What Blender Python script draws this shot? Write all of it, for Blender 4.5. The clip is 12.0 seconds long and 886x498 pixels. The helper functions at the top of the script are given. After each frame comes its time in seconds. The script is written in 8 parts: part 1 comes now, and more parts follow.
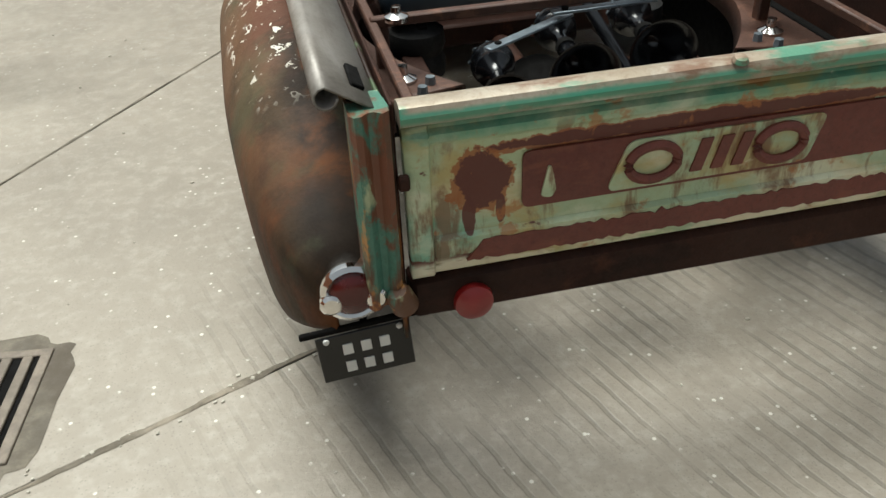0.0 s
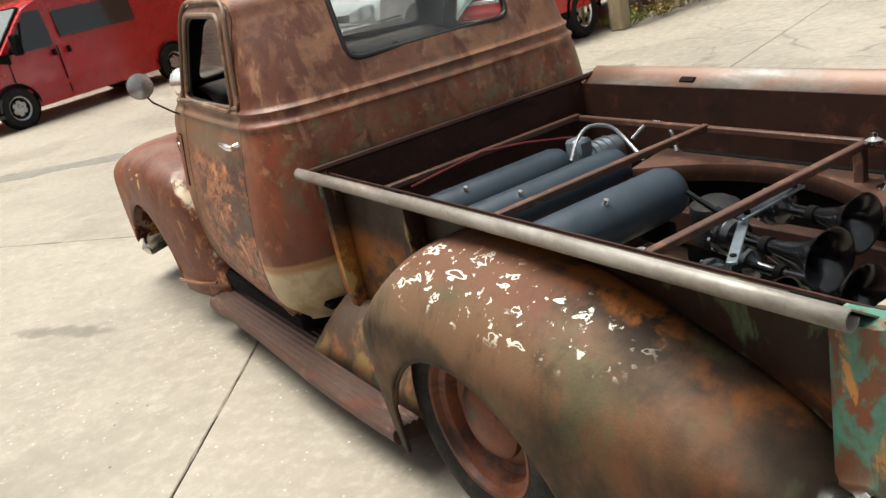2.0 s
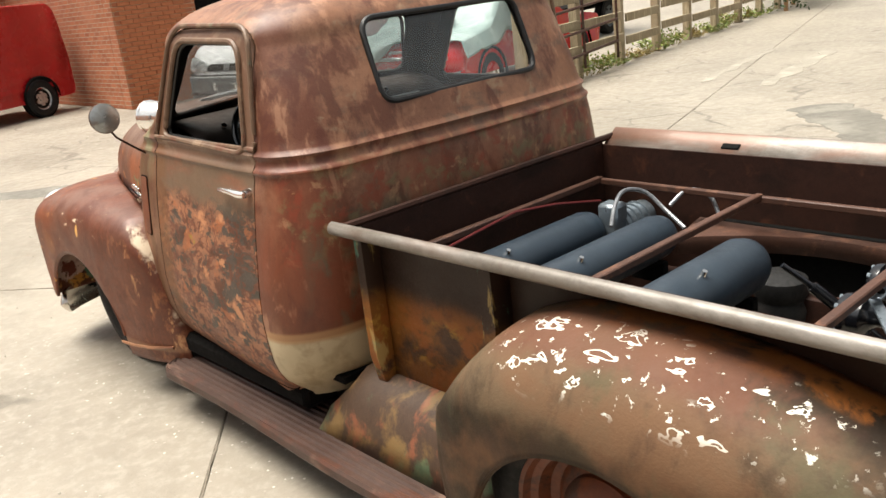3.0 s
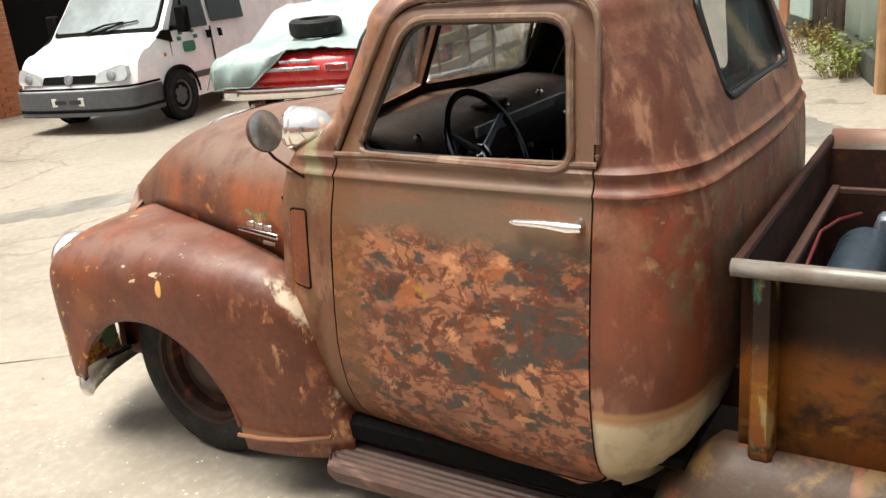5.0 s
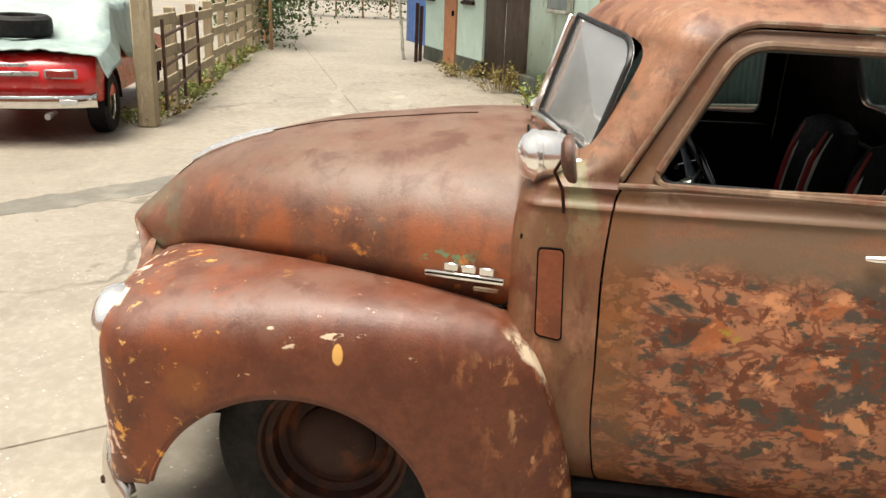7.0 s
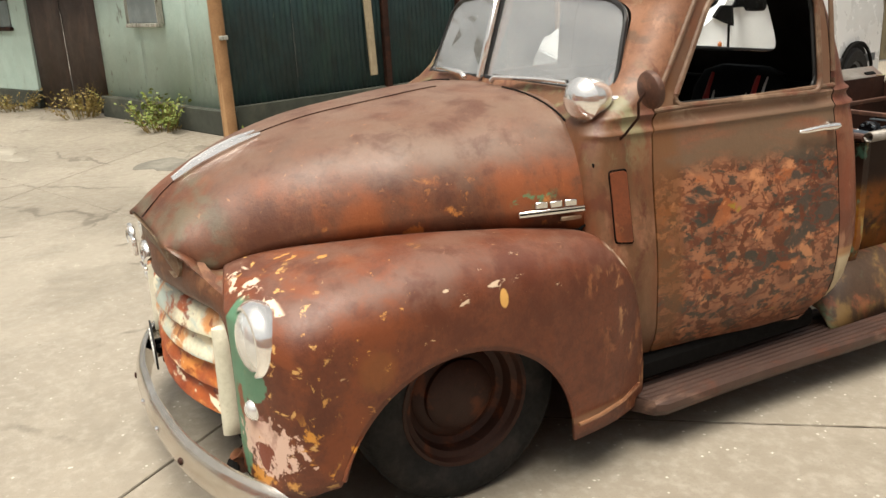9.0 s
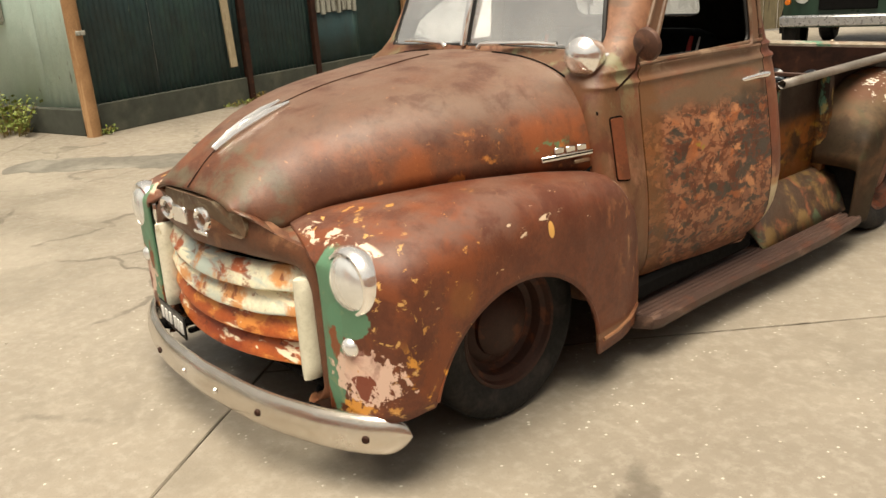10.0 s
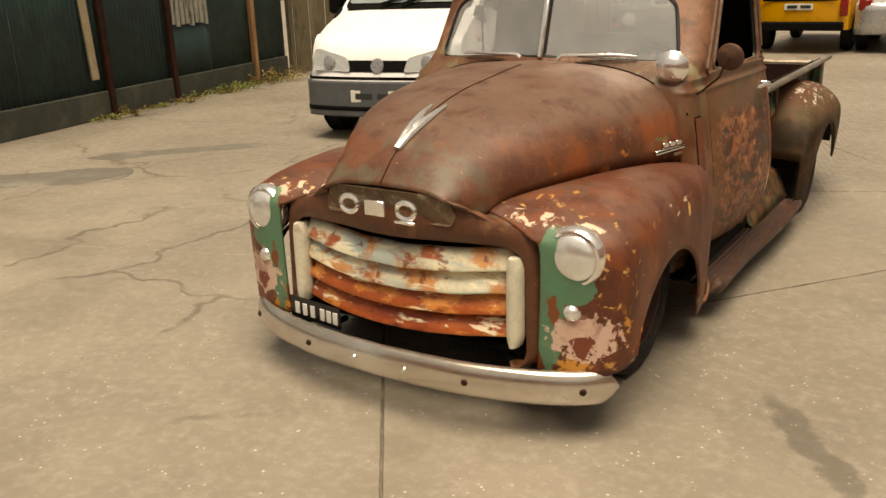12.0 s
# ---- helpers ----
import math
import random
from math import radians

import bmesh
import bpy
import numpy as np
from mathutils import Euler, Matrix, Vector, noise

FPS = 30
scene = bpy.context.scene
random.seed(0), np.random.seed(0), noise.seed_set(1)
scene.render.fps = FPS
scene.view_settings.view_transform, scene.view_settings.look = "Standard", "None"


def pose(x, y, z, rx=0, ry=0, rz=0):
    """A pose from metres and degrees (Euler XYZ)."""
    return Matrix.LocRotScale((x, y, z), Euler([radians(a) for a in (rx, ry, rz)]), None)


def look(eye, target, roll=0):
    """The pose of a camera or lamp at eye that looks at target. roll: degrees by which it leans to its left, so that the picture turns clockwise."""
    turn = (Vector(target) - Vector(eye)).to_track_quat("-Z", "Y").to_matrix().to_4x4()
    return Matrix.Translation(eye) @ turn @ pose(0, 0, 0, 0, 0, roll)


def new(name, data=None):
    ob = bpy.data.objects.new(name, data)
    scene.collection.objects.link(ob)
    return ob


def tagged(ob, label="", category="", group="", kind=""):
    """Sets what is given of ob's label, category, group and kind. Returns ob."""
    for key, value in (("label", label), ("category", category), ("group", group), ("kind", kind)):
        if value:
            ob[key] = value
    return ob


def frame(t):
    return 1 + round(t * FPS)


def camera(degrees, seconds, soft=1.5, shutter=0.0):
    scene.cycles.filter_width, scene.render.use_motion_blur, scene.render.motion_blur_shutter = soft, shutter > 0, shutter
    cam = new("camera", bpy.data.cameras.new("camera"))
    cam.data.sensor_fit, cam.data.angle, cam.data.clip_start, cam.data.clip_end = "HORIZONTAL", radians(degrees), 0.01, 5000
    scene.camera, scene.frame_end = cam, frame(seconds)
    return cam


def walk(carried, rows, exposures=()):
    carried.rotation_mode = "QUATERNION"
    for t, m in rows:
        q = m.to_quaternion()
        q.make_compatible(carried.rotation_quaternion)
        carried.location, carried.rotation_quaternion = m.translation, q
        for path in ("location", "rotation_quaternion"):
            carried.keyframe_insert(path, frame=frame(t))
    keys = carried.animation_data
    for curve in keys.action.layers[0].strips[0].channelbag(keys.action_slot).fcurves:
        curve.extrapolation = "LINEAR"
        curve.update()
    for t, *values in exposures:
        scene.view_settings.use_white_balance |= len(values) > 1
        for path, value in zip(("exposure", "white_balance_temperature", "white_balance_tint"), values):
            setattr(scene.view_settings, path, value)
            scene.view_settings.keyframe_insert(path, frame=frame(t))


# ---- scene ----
cam = camera(54.8, 12.0)
EXPOSURES = [
    (0.0, 0.1, 6200, 2), (1.0, 0.06, 6200, 3), (1.5, 0.22, 6250, 4), (2.0, 0.62, 6500, 6), (2.5, 0.74, 6700, 8), (5.0, 0.78, 6600, 8), (5.6, 0.76, 6400, 6), (6.5, 0.7, 6900, 8),
    (9.0, 0.42, 6900, 8), (10.5, 0.24, 8200, 10), (12.0, -0.21, 8900, 12),
]
PATH = [
    (0, (-0.825, -1.291, 1.536), (-0.492, 0.31, 0.384), -2.6),
    (0.5, (-1.117, -1.206, 1.481), (-0.485, 0.37, 0.426), -1.2),
    (1, (-1.45, -1.104, 1.531), (-0.838, 0.538, 0.569), -7.0),
    (1.5, (-1.722, -0.984, 1.561), (-0.991, 0.631, 0.636), -11.5),
    (2, (-1.875, -0.716, 1.64), (-0.925, 0.905, 0.955), -12.1),
    (2.5, (-2.015, -0.383, 1.639), (-0.89, 1.146, 1.007), -8.3),
    (4.5, (-2.592, 1.182, 1.699), (-1.074, 2.316, 1.059), -7.9),
    (5, (-2.631, 1.656, 1.651), (-1.039, 2.693, 1.024), -5.4),
    (5.5, (-2.759, 2.097, 1.678), (-1.041, 2.937, 1.093), -3.3),
    (6, (-2.869, 2.543, 1.684), (-1.123, 3.237, 0.996), -5.3),
    (6.5, (-2.892, 3.028, 1.65), (-1.056, 3.468, 0.989), -0.6),
    (8.5, (-2.943, 4.764, 1.66), (-1.159, 4.106, 1.038), -3.9),
    (9, (-2.858, 5.156, 1.582), (-1.173, 4.253, 0.997), -2.9),
    (9.5, (-2.814, 5.54, 1.557), (-1.213, 4.491, 0.978), -2.3),
    (10, (-2.707, 5.936, 1.556), (-1.264, 4.699, 0.934), -4.0),
    (10.5, (-2.583, 6.346, 1.559), (-1.147, 5.08, 0.979), -4.3),
    (11, (-2.407, 6.713, 1.608), (-1.169, 5.231, 1.087), -1.6),
    (11.5, (-2.139, 7.026, 1.597), (-1.046, 5.469, 0.980), -0.5),
    (12, (-1.880, 7.183, 1.640), (-0.834, 5.594, 1.027), -2.0),
]
walk(cam, [(t, look(eye, target, roll)) for t, eye, target, roll in PATH], EXPOSURES)

SKY_STRENGTH, SUN_STRENGTH = 0.10, 4.8

# ---- world and light ----
world = bpy.data.worlds.new("overcast_sky")
scene.world = world
world.use_nodes = True
wn, wl = world.node_tree.nodes, world.node_tree.links
sky = wn.new("ShaderNodeTexSky")
sky.sky_type = "NISHITA"
sky.sun_disc = False
sky.sun_elevation = radians(75)
sky.sun_rotation = radians(325)
sky.dust_density = 6.0
sky.air_density = 1.2
soften = wn.new("ShaderNodeHueSaturation")
soften.inputs["Saturation"].default_value = 0.25
wl.new(sky.outputs[0], soften.inputs["Color"])
wl.new(soften.outputs[0], wn["Background"].inputs["Color"])
wn["Background"].inputs["Strength"].default_value = SKY_STRENGTH
sun = new("sun", bpy.data.lights.new("sun", "SUN"))
sun.data.energy = SUN_STRENGTH
sun.data.angle = radians(40)
sun.data.color = (1.0, 0.95, 0.88)
sun.matrix_world = look((-4.5, 6.5, 30.0), (0, 0, 0))

# ---- materials ----


def hexc(h):
    out = []
    for i in (0, 2, 4):
        c = int(h[i:i + 2], 16) / 255
        out.append(c / 12.92 if c <= 0.04045 else ((c + 0.055) / 1.055) ** 2.4)
    return (*out, 1.0)


class Nodes:
    """A material's node tree, with short ways to add what it needs."""

    def __init__(self, name):
        self.mat = bpy.data.materials.new(name)
        self.mat.use_nodes = True
        self.n, self.l = self.mat.node_tree.nodes, self.mat.node_tree.links
        self.bsdf = self.n["Principled BSDF"]
        self.co = self.n.new("ShaderNodeTexCoord").outputs["Object"]
        sep = self.n.new("ShaderNodeSeparateXYZ")
        self.l.new(self.co, sep.inputs[0])
        self.xyz = sep.outputs

    def link(self, a, b):
        if hasattr(a, "is_output"):
            self.l.new(a, b)
        else:
            b.default_value = a

    def mapped(self, stretch=(1, 1, 1), shift=0.0, turn=0.0):
        m = self.n.new("ShaderNodeMapping")
        m.inputs["Scale"].default_value = stretch
        m.inputs["Location"].default_value = (shift * 3.1, shift * 1.7, shift * 2.3)
        m.inputs["Rotation"].default_value = (0, 0, turn)
        self.l.new(self.co, m.inputs["Vector"])
        return m.outputs[0]

    def noise(self, scale, stretch=(1, 1, 1), shift=0.0, detail=6.0, rough=0.6, distort=0.0, turn=0.0):
        t = self.n.new("ShaderNodeTexNoise")
        t.inputs["Scale"].default_value = scale
        t.inputs["Detail"].default_value = detail
        t.inputs["Roughness"].default_value = rough
        t.inputs["Distortion"].default_value = distort
        self.l.new(self.mapped(stretch, shift, turn), t.inputs["Vector"])
        return t.outputs["Fac"]

    def ramp(self, value, lo, hi, a=0.0, b=1.0):
        r = self.n.new("ShaderNodeMapRange")
        r.interpolation_type = "SMOOTHSTEP"
        for key, v in (("Value", value), ("From Min", lo), ("From Max", hi), ("To Min", a), ("To Max", b)):
            self.link(v, r.inputs[key])
        return r.outputs[0]

    def math(self, op, a, b=0.0):
        m = self.n.new("ShaderNodeMath")
        m.operation = op
        self.link(a, m.inputs[0]), self.link(b, m.inputs[1])
        return m.outputs[0]

    def mix(self, fac, a, b):
        m = self.n.new("ShaderNodeMix")
        m.data_type = "RGBA"
        self.link(fac, m.inputs["Factor"])
        self.link(a, m.inputs[6]), self.link(b, m.inputs[7])
        return m.outputs[2]

    def within(self, bounds):
        """A mask that is one inside all of the bounds (axis, lo, hi, soft)."""
        out = None
        for axis, lo, hi, soft in bounds:
            if axis == "E":
                # an uneven round spot: lo is its middle, hi its radii, in y and z
                q = [self.math("DIVIDE", self.math("SUBTRACT", self.xyz[1 + j], lo[j]), hi[j]) for j in (0, 1)]
                d = self.math("ADD", self.math("MULTIPLY", q[0], q[0]), self.math("MULTIPLY", q[1], q[1]))
                d = self.math("ADD", d, self.math("MULTIPLY", self.math("SUBTRACT", self.noise(40), 0.5), 0.8))
                m = self.ramp(d, 1 - soft, 1 + soft, 1.0, 0.0)
                out = m if out is None else self.math("MULTIPLY", out, m)
                continue
            if axis == "C":
                # a band along the rear edge of the front fender, lo to hi metres ahead of it
                edge = self.math("POWER", self.math("MAXIMUM", self.math("DIVIDE", self.math("SUBTRACT", self.xyz[2], 0.2), 0.606), 0.0), 3.2)
                d = self.math("SUBTRACT", self.xyz[1], self.math("ADD", self.math("MULTIPLY", edge, 0.23), 3.27))
                d = self.math("ADD", d, self.math("MULTIPLY", self.math("SUBTRACT", self.noise(22, shift=3), 0.5), 0.05))
                m = self.math("MULTIPLY", self.ramp(d, lo - soft, lo + soft), self.ramp(d, hi - soft, hi + soft, 1.0, 0.0))
                out = m if out is None else self.math("MULTIPLY", out, m)
                continue
            if axis == "B":
                # a ragged blot in x and z: middle, radii, raggedness
                q = [self.math("DIVIDE", self.math("SUBTRACT", self.xyz[2 * j], lo[j]), hi[j]) for j in (0, 1)]
                d = self.math("ADD", self.math("MULTIPLY", q[0], q[0]), self.math("MULTIPLY", q[1], q[1]))
                d = self.math("ADD", d, self.math("MULTIPLY", self.math("SUBTRACT", self.noise(26, detail=8, rough=0.65, shift=lo[0]), 0.5), soft))
                m = self.ramp(d, 0.92, 1.08, 1.0, 0.0)
                out = m if out is None else self.math("MULTIPLY", out, m)
                continue
            v = self.xyz["XYZ".index(axis)]
            if soft > 0.02:
                wob = self.math("MULTIPLY", self.math("SUBTRACT", self.noise(9, shift=lo + hi), 0.5), soft * 2.5)
                v = self.math("ADD", v, wob)
            m = self.math("MULTIPLY", self.ramp(v, lo - soft, lo + soft), self.ramp(v, hi - soft, hi + soft, 1.0, 0.0))
            out = m if out is None else self.math("MULTIPLY", out, m)
        return out

    def finish(self, color, rough, metal=0.0, bump=None, strength=0.2, distance=0.01, coat=0.0):
        self.link(color, self.bsdf.inputs["Base Color"])
        self.link(rough, self.bsdf.inputs["Roughness"])
        self.link(metal, self.bsdf.inputs["Metallic"])
        if coat:
            self.bsdf.inputs["Coat Weight"].default_value = coat
            self.bsdf.inputs["Coat Roughness"].default_value = 0.25
        if bump is not None:
            b = self.n.new("ShaderNodeBump")
            b.inputs["Strength"].default_value = strength
            b.inputs["Distance"].default_value = distance
            self.l.new(bump, b.inputs["Height"])
            self.l.new(b.outputs[0], self.bsdf.inputs["Normal"])
        return self.mat


def layered(name, base, layers, rough=(0.45, 0.7), metal=0.0, bump=0.25, grain=140, coat=0.0, sheen=0.5):
    """Paint, rust and some painted shade or sheen in layers over a base: each layer is (colour, scale, threshold,
    softness, stretch, bounds, amount).
    """
    k = Nodes(name)
    k.bsdf.inputs["Specular IOR Level"].default_value = sheen
    color = k.mix(k.ramp(k.noise(3.0, shift=0.7), 0.3, 0.7), hexc(base[0]), hexc(base[1]))
    color = k.mix(k.ramp(k.noise(45, shift=0.2, detail=3), 0.35, 0.75, 0.0, 0.35), color, hexc(base[2]))
    color = k.mix(k.ramp(k.noise(110, shift=6.2, detail=3), 0.52, 0.72, 0.0, 0.35), color, hexc(base[2]))
    for i, (c, scale, thr, soft, stretch, bounds, amount) in enumerate(layers):
        n = k.noise(scale, stretch, shift=1.3 * i + 2.1, detail=7 if soft > 0 else 3, rough=0.62, distort=0.3)
        if soft > 0:
            m = k.ramp(n, thr - soft, thr + soft)
        else:
            # a negative softness draws the thin contour of the noise: scratches and flaked edges
            m = k.ramp(k.math("ABSOLUTE", k.math("SUBTRACT", n, thr)), -soft * 0.5, -soft, 1.0, 0.0)
        if bounds:
            m = k.math("MULTIPLY", m, k.within(bounds))
        if amount < 1:
            m = k.math("MULTIPLY", m, amount)
        color = k.mix(m, color, hexc(c))
    fine = k.noise(grain, detail=4)
    big = k.noise(7, shift=4)
    r = k.ramp(k.math("ADD", k.math("MULTIPLY", big, 0.6), k.math("MULTIPLY", fine, 0.4)), 0.3, 0.7, rough[0], rough[1])
    h = k.math("ADD", k.math("MULTIPLY", fine, 0.5), k.math("MULTIPLY", k.noise(38, shift=2), 0.5))
    return k.finish(color, r, metal, h, bump, 0.004, coat)


def plain(name, color, rough=0.5, metal=0.0, vary=0.25, scale=14, bump=0.1, dirt=None, coat=0.0, grain=120, sheen=0.5):
    """One colour with grain and stains at two scales."""
    k = Nodes(name)
    k.bsdf.inputs["Specular IOR Level"].default_value = sheen
    c = hexc(color)
    dark = tuple(v * (1 - vary) for v in c[:3]) + (1,)
    col = k.mix(k.ramp(k.noise(scale, shift=1), 0.35, 0.7), dark, c)
    col = k.mix(k.ramp(k.noise(grain, shift=3, detail=2), 0.4, 0.8, 0.0, 0.5), col, dark)
    if dirt:
        col = k.mix(k.ramp(k.noise(scale * 0.35, shift=5, detail=8), 0.48, 0.68), col, hexc(dirt))
    r = k.ramp(k.noise(scale * 2, shift=2), 0.3, 0.7, max(rough - 0.08, 0.02), min(rough + 0.1, 1))
    return k.finish(col, r, metal, k.noise(grain, detail=4), bump, 0.003, coat)


RUST = ("6a3d2c", "7d4a36", "4c2c22")
NOB = None
rust_cab = layered("rusted_cab_paint", ("704a36", "865f48", "4e3122"), [
    ("94694e", 6, 0.52, 0.10, (1, 1, 1), NOB, 0.5),
    ("474036", 7, 0.60, 0.06, (1, 1, 2), NOB, 0.5),
    ("582a17", 4, 0.42, 0.10, (1, 1, 0.5), [("X", -1.0, -0.62, 0.03), ("Y", 2.1, 2.42, 0.01), ("Z", 0.4, 1.7, 0.05)], 0.85),
    ("a87d62", 13, 0.61, 0.05, (1, 1, 0.35), NOB, 0.5),
    ("54381f", 5, 0.38, 0.10, (1, 1, 0.5), [("Y", 3.2, 3.6, 0.02), ("Z", 0.3, 1.24, 0.04)], 0.8),
    ("6f7355", 9, 0.60, 0.05, (1, 1, 0.5), [("Y", 3.2, 3.6, 0.02), ("Z", 1.0, 1.3, 0.04)], 0.7),
    ("8f8068", 9, 0.64, 0.05, (1, 1, 1), [("Z", 1.16, 1.8, 0.05)], 0.5),
    ("4c2213", 9, 0.56, 0.06, (1, 1, 0.6), NOB, 0.75),
    ("7e3f24", 4, 0.52, 0.10, (1, 1, 0.4), [("Z", 0.5, 1.1, 0.08)], 0.45),
    ("6e6847", 13, 0.58, 0.07, (1, 1, 1), [("Y", 1.9, 2.30, 0.05), ("Z", 0.82, 1.12, 0.06)], 0.6),
    ("84351e", 11, 0.57, 0.05, (1, 1, 1), [("Y", 1.9, 2.30, 0.05), ("Z", 0.78, 1.12, 0.06)], 0.6),
    ("a5805e", 15, 0.62, 0.05, (1, 1, 1), [("Y", 1.9, 2.30, 0.05), ("Z", 0.82, 1.12, 0.06)], 0.6),
    ("485a48", 7, 0.56, 0.07, (1, 1, 0.5), [("Y", 1.9, 2.22, 0.03), ("Z", 0.45, 0.95, 0.06)], 0.6),
    ("b3a486", 8, 0.30, 0.1, (1, 1, 1), [("Z", 0.2, 0.545, 0.004), ("Y", 2.0, 2.405, 0.01)], 1.0),
    ("8a7a5c", 11, 0.55, 0.12, (1, 1, 1), [("Z", 0.2, 0.545, 0.004), ("Y", 2.0, 2.405, 0.01)], 0.6),
    ("a07a52", 10, 0.35, 0.1, (1, 1, 1), [("Z", 0.535, 0.57, 0.008), ("Y", 2.0, 2.405, 0.01)], 0.8),
], rough=(0.42, 0.62), bump=0.35)
rust_door = layered("patched_door_paint", ("6e4530", "81533b", "4c2e1f"), [
    ("8f5e42", 6, 0.47, 0.05, (1, 1, 1.5), [("Z", 0.3, 0.98, 0.05)], 0.9),
    ("33302a", 5.2, 0.535, 0.03, (1, 0.72, 1.7), [("Z", 0.3, 1.0, 0.04)], 0.92),
    ("342f26", 14, 0.555, 0.03, (1, 0.85, 1.4), [("Z", 0.3, 0.98, 0.04)], 0.92),
    ("4e260f", 17, 0.57, 0.02, (1, 1, 0.9), [("Z", 0.3, 0.97, 0.04)], 0.92),
    ("42200f", 9, 0.60, 0.02, (1, 0.8, 1.3), [("Z", 0.3, 0.97, 0.04)], 0.9),
    ("5a2a14", 8, 0.53, -0.03, (1, 0.8, 1.4), [("Z", 0.3, 0.97, 0.04)], 0.75),
    ("a05a30", 9, 0.61, 0.03, (1, 0.8, 1.2), [("Z", 0.35, 0.95, 0.05)], 0.6),
    ("b87e56", 11, 0.62, 0.03, (1, 1, 1.2), [("Z", 0.35, 0.95, 0.05)], 0.8),
    ("867022", 7, 0.685, 0.02, (1, 1, 1), [("Z", 0.35, 0.95, 0.05)], 0.85),
    ("bc6848", 7, 0.70, 0.015, (1, 1, 0.8), [("Z", 0.45, 0.95, 0.05)], 0.9),
    ("5f4e3c", 4, 0.42, 0.10, (1, 0.5, 2), [("Z", 0.96, 1.2, 0.04)], 0.85),
    ("654a38", 5, 0.35, 0.10, (1, 1, 1), [("Z", 1.11, 1.7, 0.02)], 0.9),
    ("87705c", 10, 0.60, 0.06, (1, 1, 1), [("Z", 1.11, 1.7, 0.02)], 0.6),
    ("66401f", 8, 0.35, 0.10, (1, 1, 1), [("Y", 3.14, 3.4, 0.03)], 0.7),
], rough=(0.42, 0.66))
rust_hood = layered("rusted_hood_paint_with_sheen", ("57331f", "6a4330", "3b2217"), [
    # Grey on the upper hood: sky sheen put into the colour.
    ("6e594b", 3, 0.42, 0.22, (1, 1, 1), [("Z", 1.04, 1.4, 0.06)], 0.75),
    ("453c35", 7, 0.58, 0.10, (1, 0.7, 1), [("Z", 0.98, 1.14, 0.05)], 0.5),
    ("884720", 5, 0.51, 0.11, (1, 1, 1), [("Z", 0.7, 1.03, 0.05), ("Y", 3.3, 4.6, 0.1)], 0.7),
    ("c07c3c", 14, 0.64, 0.05, (1, 1, 1), [("Z", 0.7, 1.02, 0.05), ("Y", 3.3, 4.3, 0.1)], 0.8),
    ("4f7a58", 16, 0.53, 0.04, (1, 1, 1), [("Z", 0.905, 0.95, 0.012), ("Y", 3.56, 3.73, 0.015)], 0.85),
    ("45200f", 8, 0.57, 0.08, (1, 1, 1), NOB, 0.6),
    ("a8714a", 30, 0.68, 0.03, (1, 1, 1), NOB, 0.5),
    ("55604e", 9, 0.55, 0.08, (1, 1, 1), [("Y", 4.56, 4.9, 0.04)], 0.45),
], rough=(0.43, 0.62), bump=0.35)
